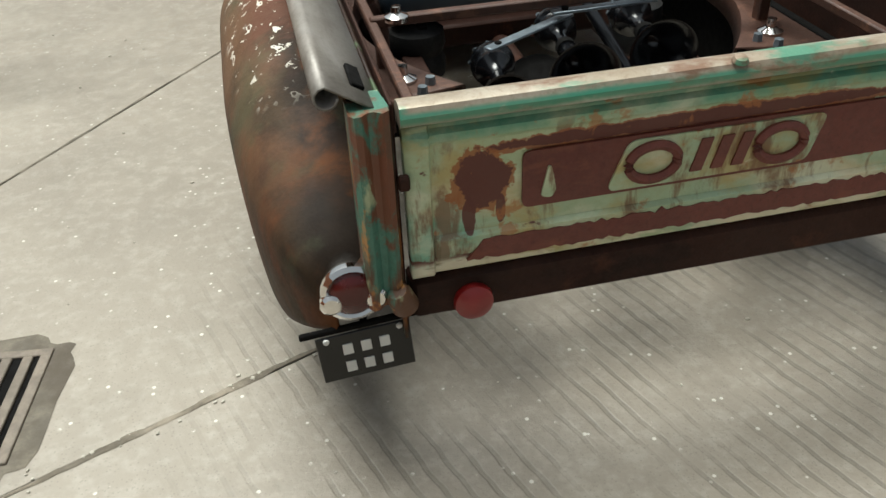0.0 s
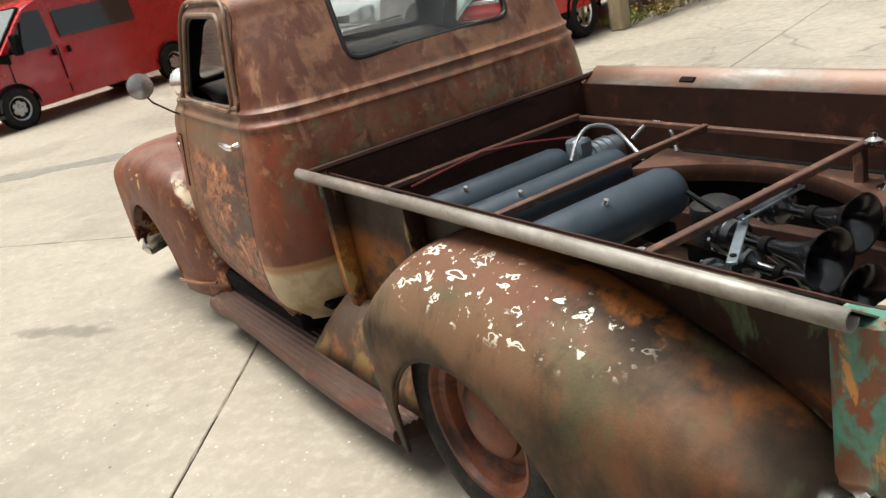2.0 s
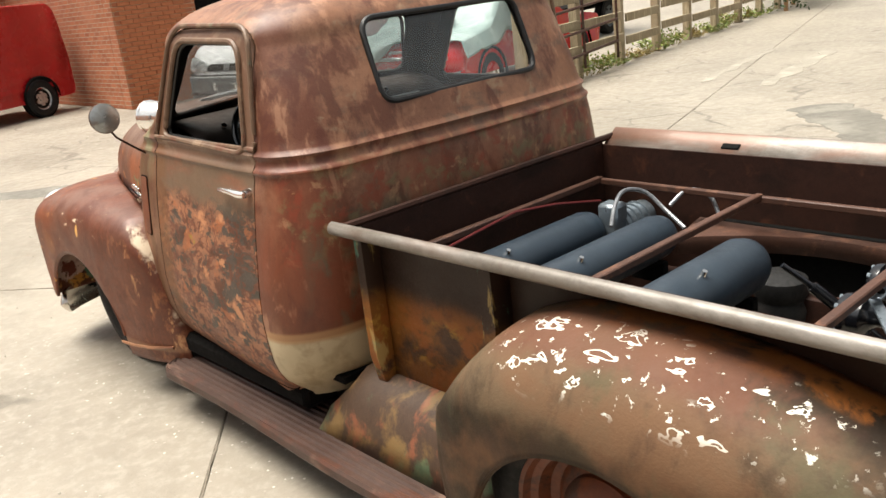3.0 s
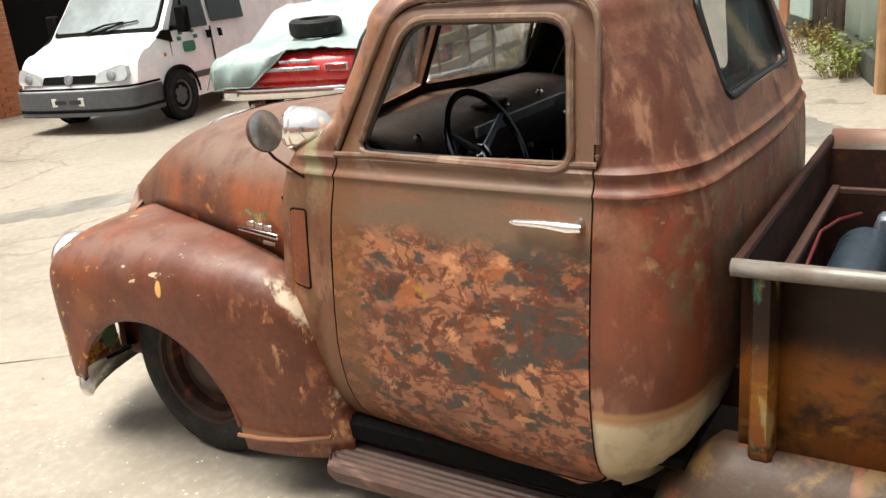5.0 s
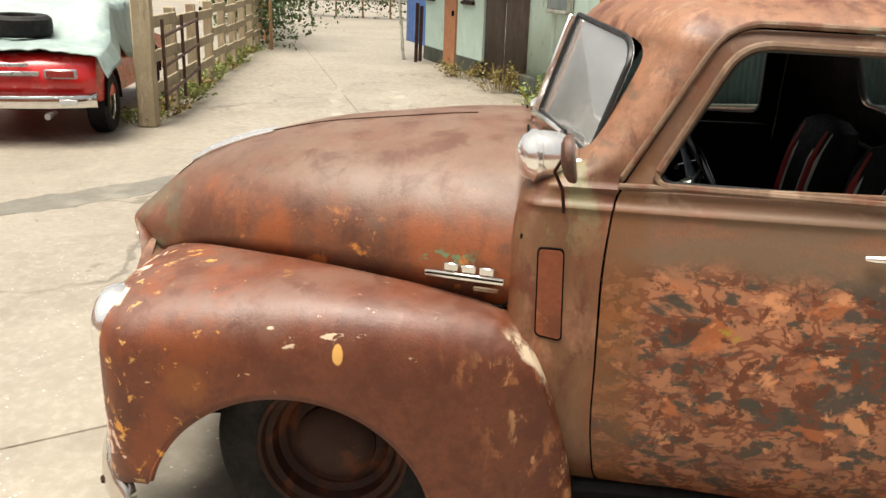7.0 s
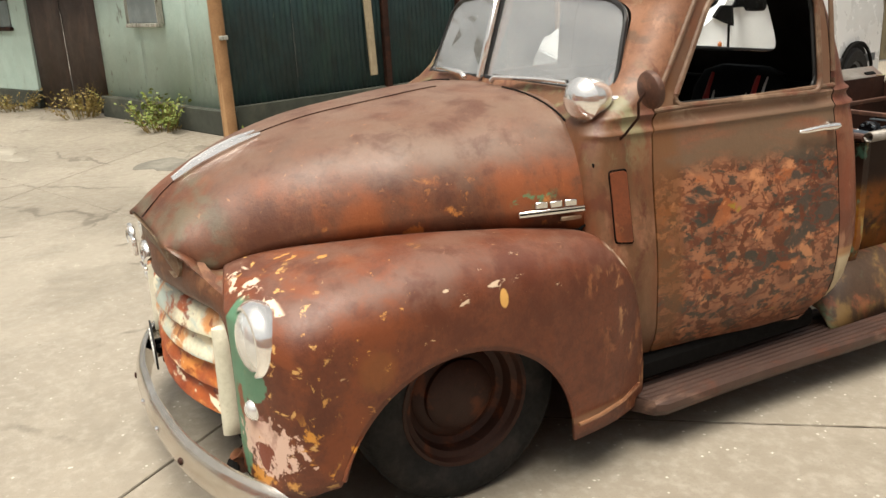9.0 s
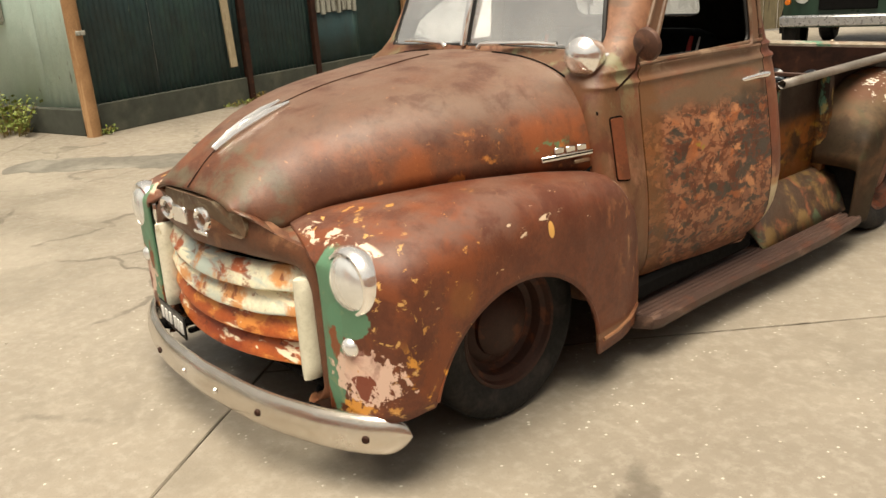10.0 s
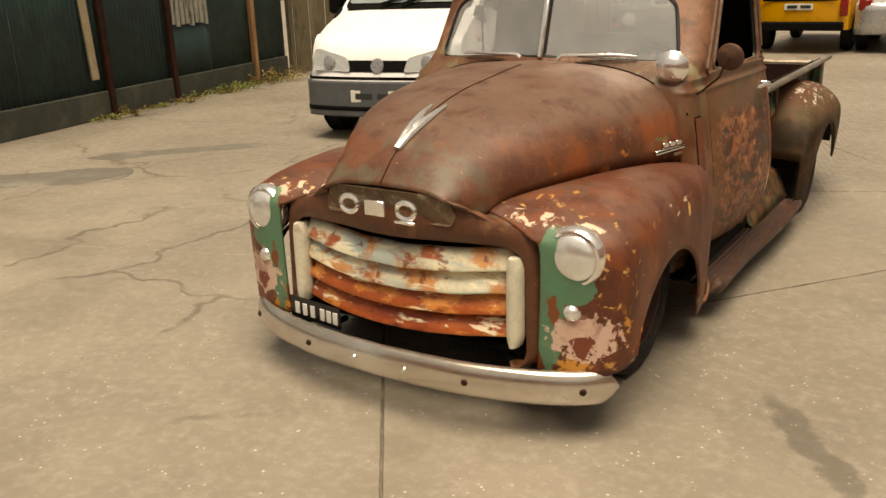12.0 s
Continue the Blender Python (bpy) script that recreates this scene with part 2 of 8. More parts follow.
rust_front_fender = layered("rusted_front_fender_paint_with_sheen", ("5a2c18", "6a3821", "3a1c0e"), [
    # Greyer crown, a painted stand-in for the sheen on the fender's top.
    ("6a5145", 4, 0.48, 0.12, (1, 1, 1), [("Z", 0.74, 1.0, 0.05)], 0.55),
    ("4a200e", 9, 0.55, 0.08, (1, 1, 1), NOB, 0.65),
    ("7a3d1a", 7, 0.55, 0.09, (1, 1, 1), [("Y", 4.2, 4.8, 0.1)], 0.6),
    ("c08a48", 15, 0.66, 0.025, (1, 1, 1.2), [("Y", 4.15, 4.8, 0.12)], 0.9),
    ("c69a5c", 18, 0.63, 0.025, (1, 1, 1.2), [("Y", 4.46, 4.8, 0.05)], 0.9),
    ("cf9f58", 4, 0.1, 0.05, (1, 1, 1), [("E", (3.919, 0.719), (0.014, 0.028), 0.25)], 0.95),
    ("8a5626", 4, 0.1, 0.05, (1, 1, 1), [("E", (4.33, 0.60), (0.055, 0.06), 0.5)], 0.35),
    ("c98a3a", 11, 0.58, 0.025, (1, 1, 1), [("Y", 4.36, 4.8, 0.05), ("Z", 0.2, 0.50, 0.05)], 0.95),
    ("c9b49a", 17, 0.66, 0.02, (1, 0.6, 1.6), [("Y", 3.7, 4.15, 0.06), ("Z", 0.68, 0.83, 0.02)], 0.85),
    ("d8b78c", 24, 0.68, 0.015, (1, 0.8, 1.2), [("Y", 3.7, 4.5, 0.06), ("Z", 0.60, 0.83, 0.04)], 0.85),
    ("96603c", 12, 0.57, 0.05, (1, 1, 0.6), [("C", 0.0, 0.24, 0.04), ("Z", 0.1, 0.74, 0.06)], 0.7),
    ("b98a60", 16, 0.60, 0.03, (1, 1, 0.5), [("C", 0.0, 0.16, 0.03), ("Z", 0.1, 0.7, 0.06)], 0.8),
    ("d3c2a8", 17, 0.43, 0.05, (1, 1, 0.7), [("C", 0.002, 0.024, 0.007), ("Z", 0.36, 0.775, 0.02)], 0.85),
    ("b08a66", 10, 0.36, 0.05, (1, 1, 1), [("Z", 0.225, 0.25, 0.008), ("Y", 3.2, 3.7, 0.02)], 0.3),
    ("d6bfa8", 14, 0.54, 0.02, (1, 1, 1), [("Y", 4.54, 4.62, 0.006), ("Z", 0.75, 0.84, 0.006)], 0.9),
    *[layer for s in (-1, 1) for layer in (
        ("4f7d62", 9, 0.36, 0.06, (1, 1, 0.6), [("B", (s * 0.648, 0.53), (0.056, 0.27), 1.2), ("Y", 4.585, 4.9, 0.006)], 0.9),
        ("4f7d62", 9, 0.36, 0.06, (1, 1, 0.6), [("B", (s * 0.725, 0.585), (0.085, 0.060), 1.2), ("Y", 4.585, 4.9, 0.006)], 0.9),
        ("d2b3a2", 7, 0.34, 0.06, (1, 1, 1), [("B", (s * 0.765, 0.405), (0.115, 0.085), 5.0), ("Y", 4.50, 4.9, 0.01)], 0.92),
        ("a37a70", 6, 0.50, 0.06, (1, 1, 1), [("B", (s * 0.745, 0.44), (0.08, 0.06), 2.0), ("Y", 4.56, 4.9, 0.01)], 0.8),
        ("6f2a10", 9, 0.30, 0.02, (1, 1, 1), [("B", (s * 0.765, 0.375), (0.042, 0.042), 6.0), ("Y", 4.5, 4.9, 0.01)], 0.95),
        ("7c3a16", 9, 0.30, 0.02, (1, 1, 1), [("B", (s * 0.665, 0.50), (0.022, 0.055), 5.0), ("Y", 4.56, 4.9, 0.01)], 0.9))],
], rough=(0.40, 0.60), bump=0.35)
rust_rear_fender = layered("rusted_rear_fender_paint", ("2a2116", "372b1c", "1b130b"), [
    # Paler tan on the upper part, ahead of the tail.
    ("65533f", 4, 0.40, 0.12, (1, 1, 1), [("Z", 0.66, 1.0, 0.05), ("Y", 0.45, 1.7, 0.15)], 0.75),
    ("5e3016", 5, 0.57, 0.08, (1, 1, 0.7), [("Y", -0.1, 0.7, 0.12), ("Z", 0.2, 0.68, 0.08)], 0.65),
    # Darker on the inner rear part.
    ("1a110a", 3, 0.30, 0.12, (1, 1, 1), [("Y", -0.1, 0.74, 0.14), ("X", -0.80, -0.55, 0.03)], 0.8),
    ("6b4a33", 3.5, 0.50, 0.10, (1, 1, 1), [("Y", 0.2, 1.6, 0.15), ("Z", 0.3, 0.85, 0.08)], 0.5),
    ("3e4630", 4.5, 0.58, 0.06, (1, 1, 0.6), NOB, 0.4),
    ("33241a", 5, 0.60, 0.07, (1, 1, 0.5), NOB, 0.6),
    ("8a5222", 8, 0.48, 0.06, (1, 1, 1), [("X", -0.745, -0.6, 0.015), ("Y", 0.42, 1.2, 0.08)], 0.8),
    ("5d3a2b", 6, 0.45, 0.08, (1, 1, 1), [("Z", 0.76, 1.0, 0.03), ("Y", 0.55, 1.4, 0.08), ("X", -0.86, -0.70, 0.03)], 0.7),
    ("643a18", 5, 0.55, 0.07, (1, 1, 0.5), [("Y", -0.1, 0.4, 0.08), ("X", -0.80, -0.6, 0.04)], 0.8),
    ("cfcabd", 34, 0.64, 0.03, (1, 1, 1), [("Z", 0.745, 0.90, 0.03), ("Y", 0.48, 1.36, 0.06), ("X", -0.92, -0.74, 0.02)], 0.95),
    ("d6d1c4", 11, 0.655, -0.022, (1, 0.7, 1.4), [("Z", 0.74, 0.90, 0.03), ("Y", 0.45, 1.36, 0.06), ("X", -0.915, -0.74, 0.02)], 0.9),
    ("d2d0c4", 17, 0.66, -0.024, (1, 0.8, 1), [("Z", 0.74, 0.88, 0.03), ("Y", 0.5, 1.3, 0.06), ("X", -0.91, -0.75, 0.02)], 0.9),
    ("dfe4dc", 15, 0.67, 0.02, (1, 0.6, 1.6), [("Z", 0.735, 0.79, 0.015), ("Y", 0.45, 1.0, 0.06), ("X", -0.93, -0.80, 0.02)], 0.9),
], rough=(0.60, 0.80), sheen=0.22, bump=0.4)
tailgate_paint = layered("peeling_green_tailgate_paint", ("aeba90", "9cb294", "8f9e76"), [
    ("3f8a70", 5, 0.46, 0.08, (0.5, 1, 1), [("Z", 0.83, 0.905, 0.015)], 0.85),
    ("4f9a84", 6, 0.56, 0.07, (1, 1, 1), [("X", -0.7, -0.5, 0.03)], 0.7),
    ("b08c3e", 7, 0.54, 0.08, (0.6, 1, 1), NOB, 0.6),
    ("e2dcc0", 4, 0.55, 0.10, (0.6, 1, 1), NOB, 0.6),
    ("6a3a1c", 9, 0.57, 0.05, (1.6, 1, 0.5), [("Z", 0.5, 0.83, 0.03)], 0.75),
    ("54231a", 6, 0.64, 0.012, (0.55, 1, 1.4), [("Z", 0.5, 0.85, 0.02)], 0.97),
    ("8a4a22", 6, 0.1, 0.03, (1, 1, 1), [("B", (-0.05, 0.800), (0.46, 0.020), 2.4)], 0.9),
    ("54231a", 5, 0.1, 0.02, (1, 1, 1), [("B", (-0.05, 0.802), (0.42, 0.014), 2.6)], 0.97),
    ("54231a", 5, 0.1, 0.02, (1, 1, 1), [("B", (0.52, 0.72), (0.07, 0.06), 3.0)], 0.97),
    ("8f5222", 7, 0.1, 0.02, (1, 1, 1), [("B", (-0.478, 0.735), (0.062, 0.068), 3.0)], 0.9),
    ("54231a", 7, 0.1, 0.02, (1, 1, 1), [("B", (-0.475, 0.738), (0.050, 0.058), 3.0)], 0.97),
    ("54231a", 7, 0.1, 0.02, (1, 1, 1), [("B", (-0.502, 0.665), (0.013, 0.040), 2.0)], 0.95),
    ("54231a", 7, 0.1, 0.02, (1, 1, 1), [("B", (-0.440, 0.670), (0.010, 0.034), 2.0)], 0.95),
    ("a0622e", 12, 0.62, 0.03, (1, 1, 1), NOB, 0.7),
    ("d8d2b8", 9, 0.44, 0.03, (0.4, 1, 1), [("Z", 0.545, 0.575, 0.01)], 0.8),
    ("d8d2b8", 12, 0.66, 0.03, (0.4, 1, 1), NOB, 0.7),
], rough=(0.35, 0.6))
tailgate_rust = layered("bare_rusted_panel", ("5c2b22", "6a352a", "472019"), [("7c4630", 8, 0.62, 0.06, (0.4, 1, 1), NOB, 0.7)], rough=(0.45, 0.7))
tailgate_cap = layered("worn_steel_tailgate_cap", ("a89e8e", "968874", "74614d"), [
    ("dcd6ca", 6, 0.58, 0.06, (0.5, 1, 1), NOB, 0.7), ("3f8a70", 6, 0.44, 0.05, (0.6, 1, 1), [("Y", -0.05, -0.0105, 0.002)], 0.85), ("3f8a70", 7, 0.60, 0.04, (0.5, 1, 1), NOB, 0.8), ("74503a", 8, 0.62, 0.05, (0.5, 1, 1), NOB, 0.8)], rough=(0.3, 0.5), metal=0.3)
post_paint = layered("flaking_teal_post_paint", ("4f7c6a", "376656", "2c4c3e"), [
    ("5a3018", 7, 0.50, 0.04, (1.5, 1, 0.5), NOB, 0.9),
    ("a9b08a", 8, 0.55, 0.04, (1, 1, 0.5), NOB, 0.9), ("6a3a22", 9, 0.54, 0.03, (1, 1, 0.6), NOB, 0.95), ("b07a3a", 10, 0.62, 0.03, (1, 1, 0.6), NOB, 0.9)], rough=(0.35, 0.6))
bed_paint = layered("rusty_yellowed_bed_side_with_shade", ("3a2413", "472d17", "24150b"), [
    ("704414", 6, 0.46, 0.07, (1, 1, 1), [("Z", 0.3, 0.71, 0.06)], 0.9),
    ("8e6a28", 9, 0.59, 0.05, (1, 0.5, 1), [("Z", 0.42, 0.69, 0.05)], 0.85),
    ("7a4416", 11, 0.54, 0.05, (1, 0.5, 1), [("Z", 0.3, 0.69, 0.05)], 0.8),
    ("2a170d", 6, 0.58, 0.05, (1, 0.6, 1.4), NOB, 0.85),
    # Band below the rail: the rail's shade painted in together with dark rust.
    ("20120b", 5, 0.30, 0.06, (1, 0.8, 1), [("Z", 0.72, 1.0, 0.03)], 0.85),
    ("55684a", 8, 0.59, 0.05, (1, 1, 0.6), [("Y", -0.1, 0.6, 0.08)], 0.7),
    ("4b7866", 12, 0.60, 0.04, (1, 1, 0.6), [("X", -0.72, -0.655, 0.004)], 0.85),
    ("9c8650", 14, 0.60, 0.04, (1, 1, 0.4), [("X", -0.72, -0.655, 0.004)], 0.7),
    ("231009", 30, 0.70, 0.02, (1, 0.5, 1), [("Z", 0.46, 0.56, 0.02)], 0.9)], rough=(0.42, 0.66), sheen=0.3)
apron_rust = layered("brown_splash_apron_paint", ("3e2c1e", "4a3626", "2b1c12"), [
    ("7d6238", 6, 0.56, 0.06, (1, 1, 1), NOB, 0.7), ("8a4f34", 9, 0.58, 0.06, (1, 1, 1), NOB, 0.6), ("4f6a4c", 6, 0.62, 0.05, (1, 1, 1), NOB, 0.6)], rough=(0.45, 0.7))
rail_steel = layered("worn_steel_bed_rail", ("79736b", "676159", "4c453e"), [
    ("a5a19b", 6, 0.57, 0.10, (1, 0.3, 1), NOB, 0.6), ("5a4334", 7, 0.57, 0.08, (1, 0.3, 1), NOB, 0.5), ("7d5746", 4, 0.5, 0.1, (1, 0.5, 1), [("X", 0.6, 0.8, 0.01)], 0.7)], rough=(0.34, 0.5), metal=0.15)
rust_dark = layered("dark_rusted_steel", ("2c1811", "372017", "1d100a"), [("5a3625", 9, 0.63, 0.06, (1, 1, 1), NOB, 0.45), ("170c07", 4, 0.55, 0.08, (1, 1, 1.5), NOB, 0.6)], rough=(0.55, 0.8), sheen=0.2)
rust_frame = layered("rusted_steel_bar", ("40271b", "4c2f22", "2a180f"), [("6c4936", 14, 0.60, 0.05, (1, 1, 1), NOB, 0.6)], rough=(0.5, 0.7))
rust_board = layered("worn_ribbed_running_board", ("3e2c25", "4a3830", "2a1d18"), [("836758", 10, 0.60, 0.06, (1, 0.4, 1), NOB, 0.55), ("5c301c", 7, 0.60, 0.06, (1, 0.5, 1), NOB, 0.4)], rough=(0.4, 0.62), sheen=0.35)
rust_wheel = layered("rusted_steel_wheel", ("2b160e", "361d14", "1c0e08"), [("64341a", 9, 0.60, 0.06, (1, 1, 1), NOB, 0.6)], rough=(0.5, 0.7), sheen=0.3)
rust_wheel_orange = layered("orange_rusted_wheel", ("5c2c13", "6f391b", "391b0d"), [("2c170d", 7, 0.54, 0.06, (1, 1, 1), NOB, 0.85)], rough=(0.45, 0.65))
grille_paint = layered("flaking_cream_grille_paint", ("e2d8b8", "cdd0c0", "aeac98"), [
    ("9fb0ac", 4, 0.48, 0.06, (0.4, 1, 1.6), NOB, 0.85),
    ("c47c34", 8, 0.54, 0.06, (0.8, 1, 1), NOB, 0.85),
    ("a0491c", 8, 0.58, 0.04, (0.6, 1, 1.4), NOB, 0.95),
    ("7a3a1e", 18, 0.62, 0.03, (0.8, 1, 0.6), NOB, 0.8),
    ("f0e8cc", 9, 0.60, 0.03, (0.35, 1, 1.6), NOB, 0.85)], rough=(0.36, 0.6))
grille_rust = layered("orange_rusted_grille_paint", ("96431e", "a85526", "702e13"), [
    ("d18a45", 10, 0.56, 0.05, (0.5, 1, 1.2), NOB, 0.8),
    ("7c3013", 6, 0.56, 0.05, (0.5, 1, 1.6), NOB, 0.85),
    ("5a220e", 16, 0.61, 0.03, (0.6, 1, 1), NOB, 0.8),
    ("e8dcc0", 11, 0.595, 0.025, (0.4, 1, 1.8), NOB, 0.9),
    ("ddd6bc", 20, 0.66, 0.02, (0.6, 1, 1.2), NOB, 0.9)], rough=(0.36, 0.6))
grille_end = layered("cream_grille_end_paint", ("d6d2c0", "c6c4b0", "a8a48e"), [("8a7a58", 10, 0.66, 0.05, (1, 1, 0.4), NOB, 0.8)], rough=(0.35, 0.55))
grille_shell = layered("rusted_grille_shell", ("56321f", "643d27", "3a2214"), [
    ("46765a", 7, 0.58, 0.05, (1, 1, 0.5), [("Z", 0.2, 0.6, 0.06)], 0.8), ("8a6244", 9, 0.6, 0.06, (1, 1, 1), NOB, 0.5)], rough=(0.4, 0.62))
emblem_plate = layered("worn_emblem_plate", ("75604a", "6a543f", "4c3a29"), [("948a74", 22, 0.58, 0.05, (1, 1, 1), NOB, 0.6), ("5f3a24", 18, 0.58, 0.06, (1, 1, 1), NOB, 0.7)], rough=(0.5, 0.7), bump=0.5)
chrome = plain("chrome", "e2e0dc", 0.08, 1.0, 0.1, 20, 0.02)
chrome_satin = plain("bright_satin_chrome", "f4f2ee", 0.14, 0.88, 0.04, 20, 0.01)
chrome_dull = layered("dull_chrome_bumper", ("dad6ce", "ccc6bc", "b6aea2"), [("e6e2dc", 5, 0.5, 0.1, (0.5, 1, 1), NOB, 0.6), ("6a5644", 12, 0.76, 0.03, (1, 1, 1), NOB, 0.5), ("a8977f", 3, 0.5, 0.12, (0.6, 1, 1), NOB, 0.4)], rough=(0.16, 0.28), metal=0.9, bump=0.02)
# Black parts, and flat pieces standing for shade: gully, doorway, wheel wells.
black_iron_and_shade = plain("black_iron_and_shade", "0c0b0a", 0.85, 0.0, 0.3, 20, 0.2, sheen=0.12)
black_gloss = plain("black_painted_metal", "101216", 0.16, 0.2, 0.3, 20, 0.05, coat=0.6)
grey_strap = plain("grey_steel_strap", "8d98a0", 0.35, 0.7, 0.3, 20, 0.1)
tank_paint = plain("slate_grey_tank_paint", "2a353f", 0.42, 0.1, 0.2, 9, 0.06)
rubber = plain("tyre_rubber", "191919", 0.7, 0.0, 0.3, 30, 0.3, dirt="272422", sheen=0.25)
seat_black = plain("black_seat_leather", "0a0a0a", 0.7, 0.0, 0.3, 20, 0.2, sheen=0.12)
red_wire = plain("dark_red_cable", "5a1210", 0.5)
seat_red = plain("red_seat_stripe", "a8201c", 0.5)
seat_white = plain("white_seat_stripe", "cfcac2", 0.5)
dash_brown = plain("brown_dash_paint", "2a221d", 0.55, 0.0, 0.3, 8, 0.1, dirt="372c25", sheen=0.3)
# Darker colour for the inward faces of cab and doors.
cab_inner_dark = plain("dark_cab_inner_colour", "1c1714", 0.7, 0.0, 0.4, 9, 0.15, dirt="2c231d", sheen=0.2)
vent_paint = layered("red_brown_vent_paint", ("67341d", "784024", "472010"), [("4a2412", 8, 0.55, 0.08, (1, 1, 1), NOB, 0.7), ("9a6a45", 14, 0.64, 0.05, (1, 1, 1), NOB, 0.5)], rough=(0.4, 0.6))
frame_paint = layered("worn_window_frame_paint", ("5c4534", "6d5542", "412e21"), [("8d7762", 9, 0.58, 0.07, (1, 1, 1), NOB, 0.6), ("5b2f1b", 11, 0.57, 0.05, (1, 1, 1), NOB, 0.7), ("5d6653", 10, 0.64, 0.04, (1, 1, 1), NOB, 0.5)], rough=(0.45, 0.66))
# Grey base colour stands for the sky and ground seen in the mirror.
mirror_pale = plain("pale_mirror_glass", "a9acab", 0.18, 0.6, 0.3, 30, 0.02, dirt="8d8a84")
dash_strip = plain("pale_dash_strip", "8f9290", 0.4, 0.2, 0.25, 20, 0.05)
trim_black = plain("black_window_rubber", "0d0d0d", 0.5, 0.0, 0.2, 20, 0.1)
hose_silver = plain("braided_hose", "8f9296", 0.35, 0.6, 0.3, 90, 0.3)
plate_black = plain("black_plate", "0c0d0e", 0.35, 0.0, 0.2, 20, 0.03)
plate_white = plain("white_plate_mark", "d4d4d0", 0.5, 0.0, 0.1)
red_lens = plain("dark_red_lens", "4a0d0a", 0.2, 0.0, 0.2, 12, 0.02, coat=0.15)
red_reflector = plain("bright_red_reflector", "7e1010", 0.4, 0.0, 0.2, 12, 0.05, coat=0.4)
lens_glass = plain("fluted_lamp_glass", "eef0ee", 0.16, 0.7, 0.12, 20, 0.12, coat=0.8, grain=60)


def glass_material(name, tint, rough=0.0):
    k = Nodes(name)
    k.bsdf.inputs["Base Color"].default_value = tint
    k.bsdf.inputs["Transmission Weight"].default_value = 1.0
    k.bsdf.inputs["IOR"].default_value = 1.2
    k.bsdf.inputs["Roughness"].default_value = rough
    k.bsdf.inputs["Specular IOR Level"].default_value = 0.9
    return k.mat


glass = glass_material("window_glass", (0.9, 0.94, 0.93, 1))


def sky_film_glass(name, share=0.42, film_amount=(0.06, 0.18), edge=2.2):
    """Old flat glass; a pale film and added gloss stand in for reflected sky."""
    k = Nodes(name)
    out = k.n["Material Output"]
    clear = k.n.new("ShaderNodeBsdfTransparent")
    clear.inputs["Color"].default_value = (0.95, 0.97, 0.97, 1)
    gloss = k.n.new("ShaderNodeBsdfGlossy")
    gloss.inputs["Roughness"].default_value = 0.05
    slant = k.n.new("ShaderNodeLayerWeight")
    slant.inputs["Blend"].default_value = 0.5
    fac = k.math("ADD", k.math("MULTIPLY", k.math("POWER", slant.outputs["Facing"], 3.0), edge), share)
    fac = k.math("MINIMUM", fac, 0.85)
    mix = k.n.new("ShaderNodeMixShader")
    k.l.new(fac, mix.inputs[0])
    k.l.new(clear.outputs[0], mix.inputs[1])
    k.l.new(gloss.outputs[0], mix.inputs[2])
    # Pale diffuse film: reflected sky painted onto the pane.
    film = k.n.new("ShaderNodeBsdfDiffuse")
    film.inputs["Color"].default_value = (0.75, 0.75, 0.73, 1)
    mix2 = k.n.new("ShaderNodeMixShader")
    k.l.new(k.ramp(k.noise(6, detail=5), 0.3, 0.8, film_amount[0], film_amount[1]), mix2.inputs[0])
    k.l.new(mix.outputs[0], mix2.inputs[1])
    k.l.new(film.outputs[0], mix2.inputs[2])
    k.l.new(mix2.outputs[0], out.inputs["Surface"])
    return k.mat


screen_glass = sky_film_glass("sky_film_windscreen_glass", 0.30, (0.08, 0.15), 1.4)
back_glass = sky_film_glass("sky_film_rear_window_glass", 0.03, (0.01, 0.04), 0.7)
dark_glass = plain("dark_tinted_glass", "161a1c", 0.06, 0.0, 0.2, 5, 0.01, coat=0.7)
# Opaque pane with the sky's reflection put into its pale colour.
pale_glass = plain("pale_painted_reflection_glass", "8f9a9c", 0.08, 0.1, 0.3, 3, 0.01, coat=0.7)

# ---- mesh tools ----


